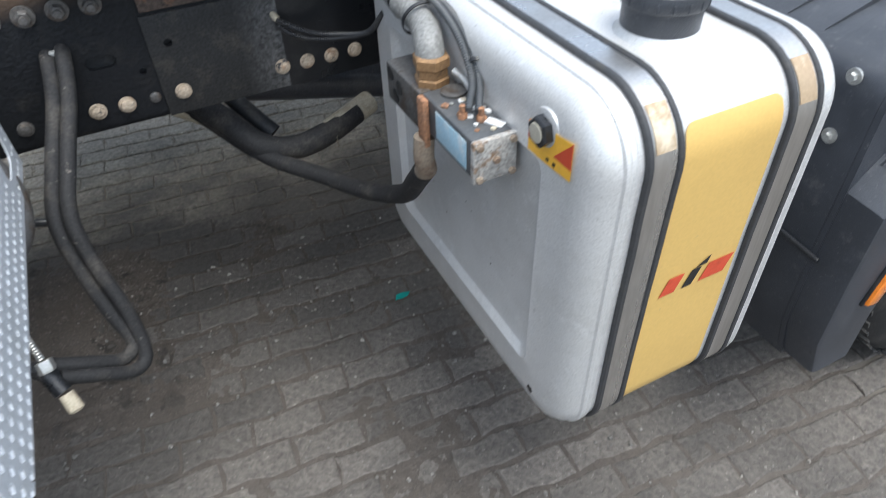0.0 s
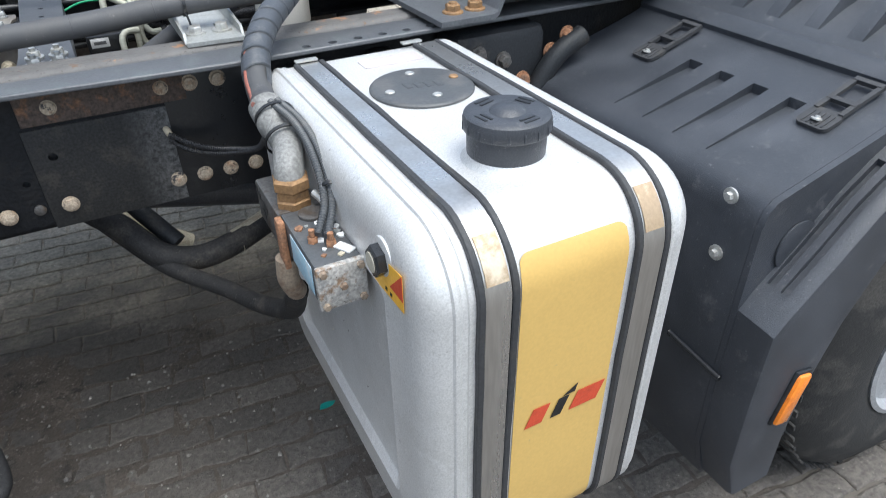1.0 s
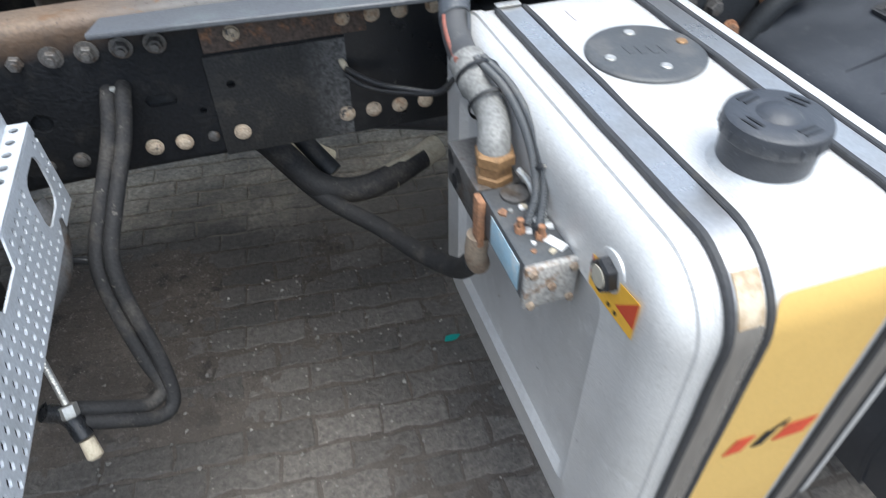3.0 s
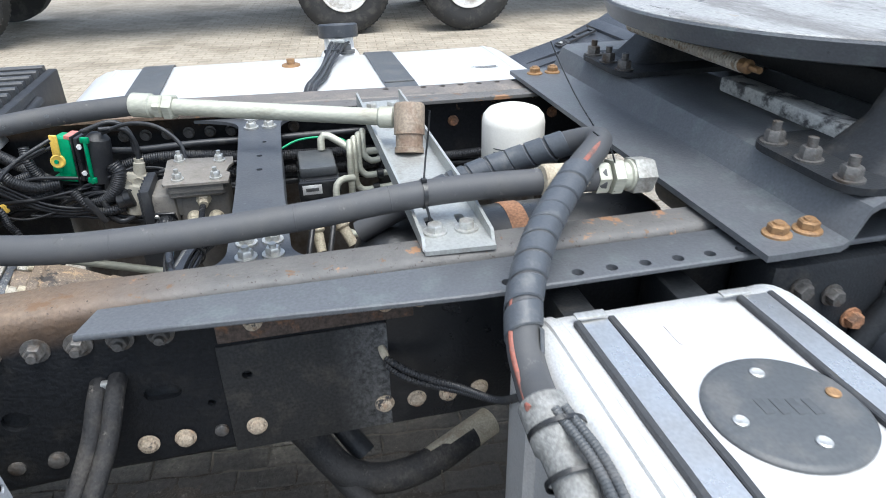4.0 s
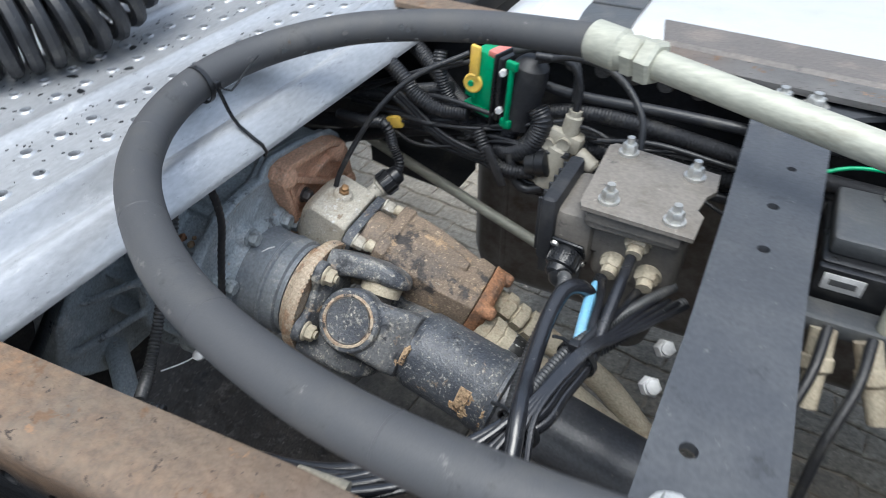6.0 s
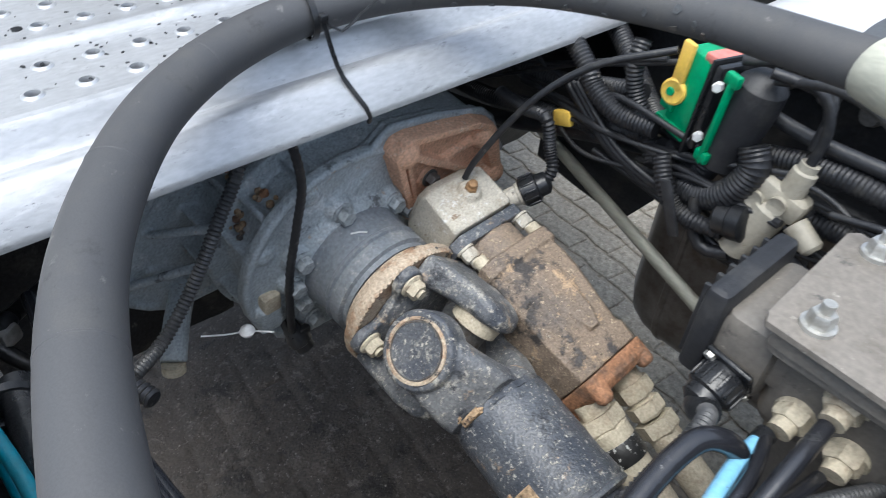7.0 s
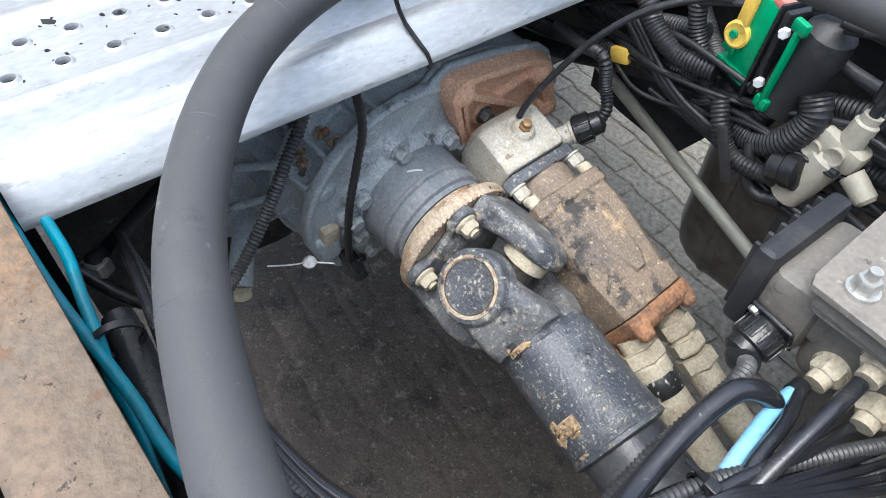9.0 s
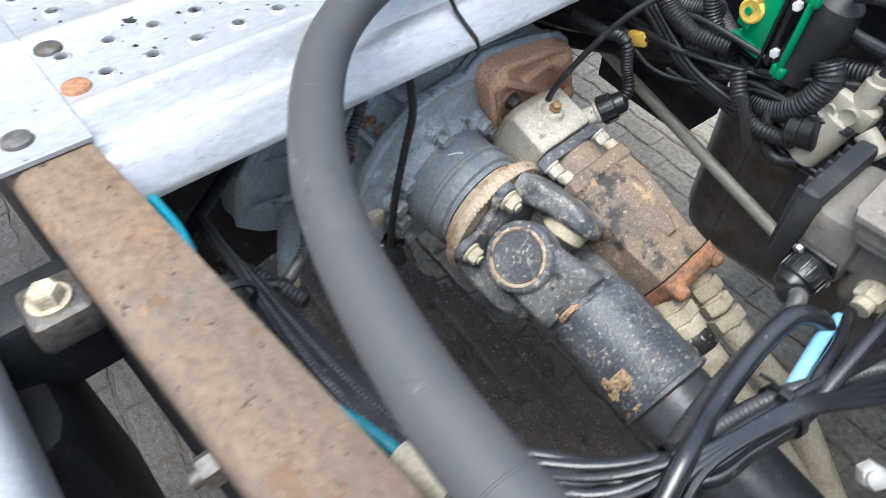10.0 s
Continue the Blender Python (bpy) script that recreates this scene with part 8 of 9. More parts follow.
def hose_ties():
    th = thing("cable_tie_loop", "black cable tie holding the hose to the deck edge", "cable tie")
    p = V(-0.598, 0.405, 1.129)
    part("hose_band", lathe(B(), p, (0.1, 1, 0.02), [(-0.003, 0.0208), (-0.003, 0.0225), (0.003, 0.0225), (0.003, 0.0208)], n=28, caps=False), "gloss", th)
    part("tie_head", box(B(), p + V(0.022, 0.004, 0.004), (0.009, 0.008, 0.007), 0.001), "gloss", th)
    part("strap", tube(B(), [p + V(0.021, 0.004, 0.004), (-0.570, 0.418, 1.084), (-0.556, 0.427, 1.060), (-0.544, 0.434, 1.043), (-0.549, 0.436, 1.030)], 0.0024, n=12), "gloss", th)
    part("tail", tube(B(), [p + V(0.022, 0.004, 0.004), (-0.572, 0.425, 1.118), (-0.565, 0.447, 1.135), (-0.556, 0.465, 1.15)], 0.0012, n=6), "gloss", th)
    th2 = thing("cable_tie_loop", "black cable tie binding the hose to the bracket", "cable tie")
    p = V(0.283, 0.106, 1.144)
    part("hose_band", lathe(B(), p, (1, 0, 0), [(-0.003, 0.0208), (-0.003, 0.0225), (0.003, 0.0225), (0.003, 0.0208)], n=28, caps=False), "gloss", th2)
    part("tie_head", box(B(), p + V(0, -0.004, 0.023), (0.008, 0.009, 0.007), 0.001), "gloss", th2)
    part("tail", tube(B(), [p + V(0, -0.004, 0.024), p + V(0.006, 0.01, 0.05), p + V(0.012, 0.015, 0.085), p + V(0.016, 0.018, 0.12)], 0.0014, n=6), "gloss", th2)
    part("strap", tube(B(), [p + V(0, -0.018, -0.012), p + V(0.003, -0.025, -0.03), p + V(0.004, -0.028, -0.044)], 0.002, n=6), "gloss", th2)
    th3 = thing("wire_tie", "thin black wire twisted round the hoses", "wire tie")
    part("wire", tube(B(), [(0.548, 0.105, 1.225), (0.530, 0.13, 1.26), (0.515, 0.16, 1.30), (0.50, 0.18, 1.34)], 0.0011, n=6), "gloss", th3)
    part("wire", tube(B(), [(0.540, 0.09, 1.222), (0.565, 0.085, 1.20), (0.575, 0.075, 1.17), (0.573, 0.065, 1.13)], 0.0014, n=6), "gloss", th3)


hose_ties()


# ---------------------------------------------------------------- fifth wheel
def mounting_plate():
    th = thing("coupling_mounting_plate", "dark grey corrugated mounting plate across the chassis, bolted to both rails", "mounting plate")
    sec = [(0.700, 1.097), (0.815, 1.097), (0.826, 1.103), (0.848, 1.150), (0.862, 1.157), (1.04, 1.157), (1.054, 1.150), (1.078, 1.103), (1.09, 1.097), (1.17, 1.097), (1.182, 1.103), (1.205, 1.150), (1.22, 1.157), (1.40, 1.157), (1.414, 1.150), (1.44, 1.103), (1.452, 1.097), (1.56, 1.097)]
    sec2 = [(x, z + 0.010) for x, z in sec]
    bm = loft(B(), [[V(x, y, z) for x, z in sec + list(reversed(sec2))] for y in (-0.135, 2 * CY + 0.135)])
    part("corrugated_plate", bm, "greyplate", th)
    for y in (-0.083, 2 * CY + 0.083):
        for x in (0.752, 0.802, 1.115, 1.150):
            bm = lathe(B(), (x, y, 1.107), (0, 0, 1), [(0, 0.021), (0.003, 0.0205), (0.005, 0.016)], n=24)
            hexa(bm, (x, y, 1.112), (0, 0, 1), 0.012, 0.026)
            lathe(bm, (x, y, 1.123), (0, 0, 1), [(0, 0.009), (0.004, 0.008)], n=12)
            part("flange_bolt", bm, "brass", th, "brown passivated flange bolt")
    return th


mounting_plate()


def fifth_wheel():
    th = thing("fifth_wheel_coupling", "greasy dark fifth wheel coupling plate on two pedestals", "fifth wheel")
    c = V(1.245, CY + 0.01)
    n = 72
    rings = []
    def pt(a, r):
        x, y = r * math.cos(a), r * 0.98 * math.sin(a)
        return c.x + x, c.y + y
    gm = mat("greasy coupling plate", (0.29, 0.29, 0.285), 0.55, 0.1, dirt=(0.17, 0.165, 0.16), amount=0.5, scale=9, grain=0.2, bump=0.8, stretch=(1, 0.35, 1), specks=(((0.03, 0.03, 0.032), 0.30, 16, 1.0), ((0.03, 0.03, 0.032), 0.24, 50, 2.0), ((0.3, 0.2, 0.13), 0.08, 12, 3.0)))
    M["grease"] = gm
    M["brownsteel"] = mat("spring steel", (0.5, 0.46, 0.4), 0.5, 0.3, dirt=(0.3, 0.22, 0.15), amount=0.4, scale=60)
    M["peeled"] = mat("peeling paint", (0.45, 0.45, 0.43), 0.6, dirt=(0.06, 0.06, 0.062), amount=0.5, scale=26, grain=0.2, specks=(((0.03, 0.03, 0.03), 0.25, 60, 1.0),))
    tilt = Matrix.Translation((c.x, c.y, 1.342))
    bm = B()
    for z, r in ((-0.042, 0.470), (-0.038, 0.482), (-0.005, 0.498), (-0.001, 0.496), (-0.001, 0.10)):
        rings.append([tilt @ V(r * math.cos(2 * math.pi * k / n), r * math.sin(2 * math.pi * k / n), z) for k in range(n)])
    loft(bm, rings)
    cp = part("coupling_plate", bm, "greyplate", th, "dark painted round coupling plate")
    top = lathe(B(), (c.x, c.y, 1.3400), (0, 0, 1), [(0, 0.470), (0.0015, 0.493), (0.0035, 0.490), (0.004, 0.476), (0.004, 0.10)], n=72)
    part("wear_face", top, "grease", cp, "pale scored wear face with black grease")
    for y, s in ((CY - 0.40, -1), (CY + 0.27, 1)):
        fo = part("pedestal_foot", plate(B(), [(0.836 + 0.19 + p * 1.0, y + q) for p, q in rounded(0.40, 0.24, 0.05, 5)], 1.167, 1.178), "frame", th)
        bm = B()
        loft(bm, [[V(1.05 + p, y + s * 0.02 + q, z) for p, q in rounded(w, d, 0.03, 4)] for w, d, z in ((0.30, 0.14, 1.178), (0.20, 0.11, 1.23), (0.15, 0.10, 1.285))])
        part("pedestal", bm, "frame", th)
        for k in range(3):
            bm = bolt(B(), (0.852, y + s * (-0.08 + 0.08 * k) * -1, 1.178), (0, 0, 1), 0.027, 0.018, 0.042, 0.014)
            part("pedestal_bolt", bm, "dirtsteel", fo)
    part("front_crossbar", box(B(), (0.985, 0.19, 1.188), (0.05, 0.40, 0.03), 0.006), "peeled", th, "crossbar with pale paint peeling off")
    part("carrier_beam", box(B(), (1.12, CY, 1.24), (0.12, 0.66, 0.06), 0.01), "frame", th)
    bm = B()
    P = catmull([V(0.905, 0.665, 1.262), V(0.905, 0.45, 1.262), V(0.915, 0.235, 1.262)], 30)
    P = even(catmull([(0.897, 0.664, 1.260), (0.897, 0.45, 1.260), (0.899, 0.250, 1.260)], 10), 0.0011)
    tube(bm, [p + V(0.0115 * math.cos(2 * math.pi * k / 8), 0, 0.0115 * math.sin(2 * math.pi * k / 8)) for k, p in enumerate(P)], 0.0028, n=6, step=0.004, smooth=2)
    part("spring_core", rod(B(), (0.897, 0.66, 1.260), (0.899, 0.25, 1.260), 0.006, n=8), "blackmould", th)
    part("return_spring", bm, "brownsteel", th, "coiled steel return spring")
    part("spring_end", lathe(B(), (0.899, 0.255, 1.260), (0.02, -1, 0), [(0, 0.012), (0.02, 0.013), (0.024, 0.006), (0.05, 0.006)], n=14), "brass", th)
    return th


fifth_wheel()


# ---------------------------------------------------------------- near left: heat shield, box and hanging hoses
def shield():
    th = thing("perforated_guard", "silver perforated sheet metal guard beside the side rail", "perforated guard")
    x = -0.280
    out = [(-0.128, 0.998), (-0.112, 0.852), (-0.24, 0.855), (-0.80, 0.868), (-0.80, 0.985), (-0.48, 0.985), (-0.465, 0.96), (-0.39, 0.96), (-0.375, 0.998)]
    bm = loft(B(), [[V(xx, y, z) for y, z in out] for xx in (x, x + 0.003)])
    pn = part("perforated_panel", bm, "guard", th)
    cut = B()
    for i in range(34):
        for j in range(6):
            y = -0.130 - 0.0195 * i - (0.0097 if j % 2 else 0)
            z = 0.978 - 0.021 * j
            if z < 0.866 or (-0.48 < y < -0.375 and z > 0.94) or (-0.26 < y < -0.15 and 0.885 < z < 0.985):
                continue
            box(cut, (x, y, z), (0.05, 0.010, 0.013), 0.004, n=1)
    box(cut, (x, -0.205, 0.935), (0.05, 0.085, 0.085), 0.02)
    carve(pn, cut)
    for a, c in ((-0.130, -0.380), (-0.475, -0.80)):
        z = 1.0 if a > -0.2 else 0.987
        bm = loft(B(), [[V(p, q, zz) for p, q in ((x + 0.003, a), (x + 0.003, c), (x - 0.030, c), (x - 0.028, a))] for zz in (z, z + 0.004)])
        tp = part("top_flange", bm, "guard", th)
        cut = B()
        for k in range(int((a - c) / 0.031)):
            rod(cut, (x - 0.013, a - 0.018 - 0.031 * k, 0.9), (x - 0.013, a - 0.018 - 0.031 * k, 1.1), 0.0065, n=14)
        carve(tp, cut)
    return th


shield()


def side_box():
    th = thing("silver_side_box", "silver grey rounded sheet metal box at the chassis side", "side box")
    part("box_shell", box(B(), (-0.515, -0.263, 1.000), (0.42, 0.335, 0.115), 0.036, None, 6), "guard", th)
    part("inner_block", box(B(), (-0.565, -0.345, 0.74), (0.25, 0.55, 0.40), 0.04), "frame", th)
    part("elbow_pipe", tube(B(), [(-0.31, -0.18, 0.90), (-0.295, -0.20, 0.86), (-0.30, -0.25, 0.82), (-0.33, -0.30, 0.80)], 0.022, n=14), "dirtsteel", th)
    part("rail_bracket", box(B(), (-0.515, -0.04, 1.0), (0.055, 0.05, 0.034), 0.008), "dirtsteel", th)
    part("bracket_bolt", bolt(B(), (-0.512, -0.042, 1.017), (0, 0, 1), 0.022, 0.012, 0.034), "beige", th)
    part("strut", box(B(), (-0.55, -0.06, 0.95), (0.06, 0.12, 0.10), 0.01), "frame", th)
    return th


side_box()


def hanging_hoses():
    th = thing("hanging_coolant_hoses", "pair of black rubber hoses hanging from the side rail", "hose")
    for k, o in enumerate((V(-0.012, 0, 0), V(0.012, -0.004, 0.004))):
        pts = [V(-0.178, 0.03, 0.968), V(-0.178, -0.022, 0.960), V(-0.192, -0.06, 0.91), V(-0.225, -0.13, 0.84), V(-0.250, -0.185, 0.775), V(-0.246, -0.22, 0.70), V(-0.228, -0.258, 0.61), V(-0.220, -0.282, 0.555), V(-0.245, -0.305, 0.545), V(-0.29, -0.325, 0.585), V(-0.34, -0.335, 0.62)]
        q = [p + o * (1 if i < 7 else 0.5) + (V(0, -0.012, -0.024) * k if i >= 7 else V(0, 0, 0)) for i, p in enumerate(pts)]
        part("hose_leg", tube(B(), q, 0.0125, n=14), "dullhose", th)
    part("hose_clip", box(B(), (-0.178, -0.010, 0.972), (0.012, 0.010, 0.010), 0.002), "galvgrey", th)
    return th


hanging_hoses()


def lower_fitting():
    th = thing("hose_fitting_cluster", "small metal hose fittings on a threaded rod", "fitting")
    part("threaded_rod", tube(B(), [(-0.37, -0.25, 0.80), (-0.36, -0.29, 0.73), (-0.345, -0.34, 0.64)], 0.006, n=13, ribs=0.0012, pitch=0.005), "zinc", th)
    bm = hexa(B(), (-0.345, -0.342, 0.638), (0.1, -0.6, -0.8), 0.02, 0.026)
    part("rod_nut", bm, "zinc", th)
    part("t_piece", tube(B(), [(-0.375, -0.35, 0.645), (-0.35, -0.345, 0.615), (-0.335, -0.37, 0.585)], 0.015, n=12), "gloss", th)
    part("pale_tip", lathe(B(), (-0.333, -0.372, 0.582), (0.2, -0.6, -0.7), [(0, 0.012), (0.03, 0.013), (0.034, 0.008)], n=14), "beige", th)
    part("guide_arm", tube(B(), [(-0.36, -0.16, 0.79), (-0.31, -0.165, 0.775), (-0.265, -0.17, 0.765)], 0.007, n=12), "gloss", th)
    return th


lower_fitting()


def web_cables():
    th = thing("sensor_cable_pair", "two black corrugated cables with a pale plug at the rail", "cable")
    part("pale_plug", lathe(B(), (0.191, -0.002, 0.957), (0.15, -0.9, -0.2), [(0, 0.006), (0.012, 0.0065), (0.022, 0.0055)], n=12), "beige", th)
    for o in (0, 0.011):
        part("cable", tube(B(), [(0.193, -0.022, 0.953 - o), (0.215, -0.035, 0.940 - o * 1.4), (0.25, -0.05, 0.925 - o), (0.29, -0.08, 0.925 - o * 0.6), (0.325, -0.14, 0.945), (0.335, -0.20, 1.0)], 0.0055, n=13, ribs=0.001, pitch=0.004), "blackhose", th)
    return th


web_cables()


def rail_tubes():
    for pts in ([(-0.66, 0.070, 1.060), (-0.575, 0.063, 1.044), (-0.545, 0.063, 1.037), (-0.505, 0.065, 1.032), (-0.47, 0.061, 1.024), (-0.43, 0.058, 1.016), (-0.40, 0.054, 1.005), (-0.36, 0.055, 0.99), (-0.25, 0.05, 0.97)],
                [(-0.62, 0.035, 1.05), (-0.50, 0.044, 1.037), (-0.455, 0.049, 1.027), (-0.41, 0.056, 1.019), (-0.365, 0.062, 1.017), (-0.31, 0.067, 1.024), (-0.25, 0.082, 1.03), (-0.20, 0.09, 1.025)]):
        solo("turquoise_tube", tube(B(), pts, 0.0048, n=12), "cyan", "turquoise plastic air tube along the inside of the rail", "air tube", "turquoise tubes")
    th = thing("gas_spring", "black gas spring with metal clip beside the gearbox", "gas spring")
    part("barrel", rod(B(), (-0.72, 0.20, 0.895), (-0.60, 0.088, 0.934), 0.0075), "gloss", th)
    part("ball_end", lathe(B(), (-0.598, 0.086, 0.934), (0.5, -0.6, 0.1), [(0, 0.008), (0.006, 0.010), (0.016, 0.010), (0.02, 0.006)], n=14), "gloss", th)
    part("clip", box(B(), (-0.588, 0.075, 0.930), (0.026, 0.020, 0.018), 0.004, Matrix.Rotation(0.6, 3, "Z")), "zinc", th)
    th2 = thing("rubber_boot", "black ribbed rubber boot and sleeve under the tubes", "rubber boot")
    part("sleeve", lathe(B(), (-0.470, 0.074, 0.985), (1, -0.03, 0.0), [(0, 0.006), (0.003, 0.013), (0.02, 0.014), (0.022, 0.0145), (0.15, 0.015), (0.3, 0.016)], n=20), "gloss", th2)
    part("corrugated_sleeve", tube(B(), [(-0.60, 0.11, 0.875), (-0.55, 0.135, 0.868), (-0.50, 0.155, 0.862)], 0.010, n=12, ribs=0.002, pitch=0.006), "blackhose", th2)
    part("smooth_lead", tube(B(), [(-0.59, 0.06, 0.935), (-0.56, 0.085, 0.905), (-0.54, 0.115, 0.885), (-0.53, 0.14, 0.875)], 0.0075, n=13), "gloss", th2)
    part("cable_tie", lathe(B(), (-0.427, 0.069, 1.010), (1, -0.1, -0.1), [(-0.003, 0.017), (-0.003, 0.0195), (0.003, 0.0195), (0.003, 0.017)], n=20, caps=False), "gloss", th2)
    part("pale_sleeve", rod(B(), (-0.235, 0.085, 1.028), (-0.195, 0.092, 1.024), 0.010), "beige", th2)


rail_tubes()


# ---------------------------------------------------------------- behind the deck: cab end
def coil_cable():
    th = thing("coiled_air_line", "black coiled trailer air line resting on the deck", "coiled hose")
    path = catmull([V(-0.94, 0.27, 1.160), V(-0.885, 0.36, 1.158), V(-0.850, 0.45, 1.160), V(-0.850, 0.53, 1.185), V(-0.885, 0.575, 1.245), V(-0.945, 0.575, 1.30), V(-1.02, 0.52, 1.34), V(-1.08, 0.44, 1.36)], 30)
    P = even(path, 0.0012)
    fr = frames(P)
    pts = [p + (u * math.cos(i * 0.30) + v * math.sin(i * 0.30)) * 0.048 for i, (p, (u, v)) in enumerate(zip(P, fr))]
    bm = B()
    r = 0.0105
    tube_pts = pts
    fr2 = frames(tube_pts)
    loft(bm, [[p + (u * math.cos(2 * math.pi * k / 8) + v * math.sin(2 * math.pi * k / 8)) * r for k in range(8)] for p, (u, v) in zip(tube_pts, fr2)])
    part("coil", bm, "blackhose", th)
    part("line_tail", tube(B(), [pts[-1], pts[-1] + V(-0.05, -0.02, 0.02), V(-1.25, 0.38, 1.40), V(-1.60, 0.36, 1.42)], 0.0105, n=10), "blackhose", th)
    part("line_tail", tube(B(), [pts[0], pts[0] + V(-0.05, -0.03, -0.01), V(-1.12, 0.16, 1.13), V(-1.40, 0.12, 1.12)], 0.0105, n=10), "blackhose", th)
    return th


coil_cable()


def cab_end():
    th = thing("cab_rear_equipment", "black pipes, cylinder and brackets at the rear of the cab", "cab equipment")
    part("drum", lathe(B(), (-1.42, 0.75, 1.42), (0.15, 1, 0), [(0, 0.02), (0.01, 0.20), (0.03, 0.235), (0.55, 0.24), (0.58, 0.235), (0.6, 0.20)], n=44), "bellows", th)
    part("drum_band", lathe(B(), (-1.40, 0.90, 1.42), (0.15, 1, 0), [(0, 0.241), (0.002, 0.247), (0.04, 0.247), (0.042, 0.241)], n=44, caps=False), "blackmould", th)
    part("large_pipe", tube(B(), [(-1.15, 0.25, 1.36), (-1.2, 0.6, 1.37), (-1.24, 0.85, 1.36), (-1.27, 1.0, 1.35)], 0.085, n=24), "blackmould", th)
    part("pipe_clamp", lathe(B(), (-1.235, 0.82, 1.36), (-0.1, 1, -0.02), [(0, 0.088), (0.004, 0.098), (0.03, 0.098), (0.034, 0.088)], n=30, caps=False), "beige", th)
    for x, y, z, s in ((-1.02, 1.35, 1.17, (0.10, 0.09, 0.12)), (-1.20, 1.10, 1.10, (0.14, 0.30, 0.10)), (-1.3, 0.85, 1.12, (0.16, 0.12, 0.10)), (-1.16, 0.80, 1.16, (0.05, 0.12, 0.09))):
        part("bracket_block", box(B(), (x, y, z), s, 0.012), "blackmould", th)
    part("grey_cap", box(B(), (-1.02, 1.35, 1.236), (0.11, 0.095, 0.016), 0.006), "galvgrey", th)
    part("blue_hose_end", tube(B(), [(-1.00, 1.41, 1.16), (-0.97, 1.45, 1.15), (-0.945, 1.48, 1.135)], 0.012, n=12), "bluetube", th)
    part("yellow_tag", box(B(), (-1.14, 0.90, 1.20), (0.006, 0.03, 0.055), 0.003), "yellow", th)
    random.seed(3)
    for k in range(9):
        y = 0.7 + 0.08 * k
        part("cable", tube(B(), [(-1.12, y, 1.06), (-1.13 - 0.03 * (k % 3), y + 0.05, 1.085), (-1.18, y + 0.14 * (-1) ** k, 1.10 + 0.006 * k), (-1.24, y + 0.2, 1.09), (-1.34, y + 0.25 * (-1) ** k, 1.07)], 0.012, n=12), "blackhose", th)
    part("cab_rear_mass", box(B(), (-1.52, 1.30, 1.18), (0.36, 1.5, 0.42), 0.05), "frame", th)
    part("cross_pipe", tube(B(), [(-1.30, 0.80, 1.10), (-1.30, 1.2, 1.13), (-1.30, 1.6, 1.15), (-1.34, 1.95, 1.16)], 0.06, n=20), "blackmould", th)
    part("pipe_end", lathe(B(), (-1.31, 1.62, 1.15), (-0.05, 1, 0.02), [(0, 0.062), (0.004, 0.072), (0.05, 0.072), (0.054, 0.06)], n=24), "dirtsteel", th)
    # unseen wall, kept pale so that it reflects light onto the deck
    part("cab_wall", box(B(), (-1.75, CY, 2.05), (0.3, 2.3, 1.6), 0.05), "cabreflector", th, "unseen rear wall of the cab, pale to reflect light")
    part("cab_floor_beam", box(B(), (-1.5, CY, 0.95), (0.7, 1.9, 0.1), 0.02), "frame", th)
    part("engine_block", box(B(), (-1.45, CY, 0.8), (0.7, 0.62, 0.7), 0.05), "frame", th)
    th2 = thing("front_wheel", "black front tyre below the cab on the far side", "wheel")
    part("tyre", lathe(B(), (-1.75, 1.52, 0.52), (0, 1, 0), [(-0.14, 0.3), (-0.14, 0.47), (-0.1, 0.52), (0.1, 0.52), (0.14, 0.47), (0.14, 0.3)], n=48), "tyre", th2)
    return th


cab_end()


def axle_gear():
    th = thing("rear_suspension", "dark rear spring brackets with rusty bolts behind the tank", "suspension")
    part("spring_bracket", box(B(), (0.86, -0.05, 0.93), (0.22, 0.10, 0.26), 0.02), "frame", th)
    part("spring_arm", tube(B(), [(0.85, -0.11, 0.78), (0.92, -0.115, 0.90), (0.98, -0.12, 0.99), (1.05, -0.12, 1.03)], 0.022, n=13), "frame", th)
    for x, z in ((0.80, 1.02), (0.86, 1.0), (0.79, 0.93), (0.91, 0.95), (0.98, 1.0), (1.02, 1.03), (0.84, 0.86)):
        part("bracket_bolt", bolt(B(), (x, -0.101, z), (0, -1, 0), 0.024, 0.014, 0.036), "dirtsteel" if x < 0.9 else "rust", th)
    part("axle_housing", rod(B(), (1.6, -0.6, 0.5), (1.6, 1.4, 0.5), 0.11), "frame", th)
    part("bellow", lathe(B(), (1.25, 0.0, 0.55), (0, 0, 1), [(0, 0.10), (0.03, 0.13), (0.12, 0.14), (0.2, 0.13), (0.25, 0.10)], n=32), "rubber", th)
    return th


axle_gear()

# scrap on the ground
def scrap():
    bm = B()
    pts = [(0.0, 0.0), (0.018, -0.006), (0.04, 0.002), (0.052, 0.012), (0.030, 0.020), (0.008, 0.014)]
    loft(bm, [[V(0.40 + x, 0.085 + y, 0.001 + 0.004 * math.sin(x * 120)) for x, y in pts], [V(0.40 + x, 0.085 + y, 0.004 + 0.005 * math.sin(x * 120)) for x, y in pts]])
    solo("plastic_scrap", bm, "leaf", "crumpled teal plastic scrap on the paving", "litter")


scrap()


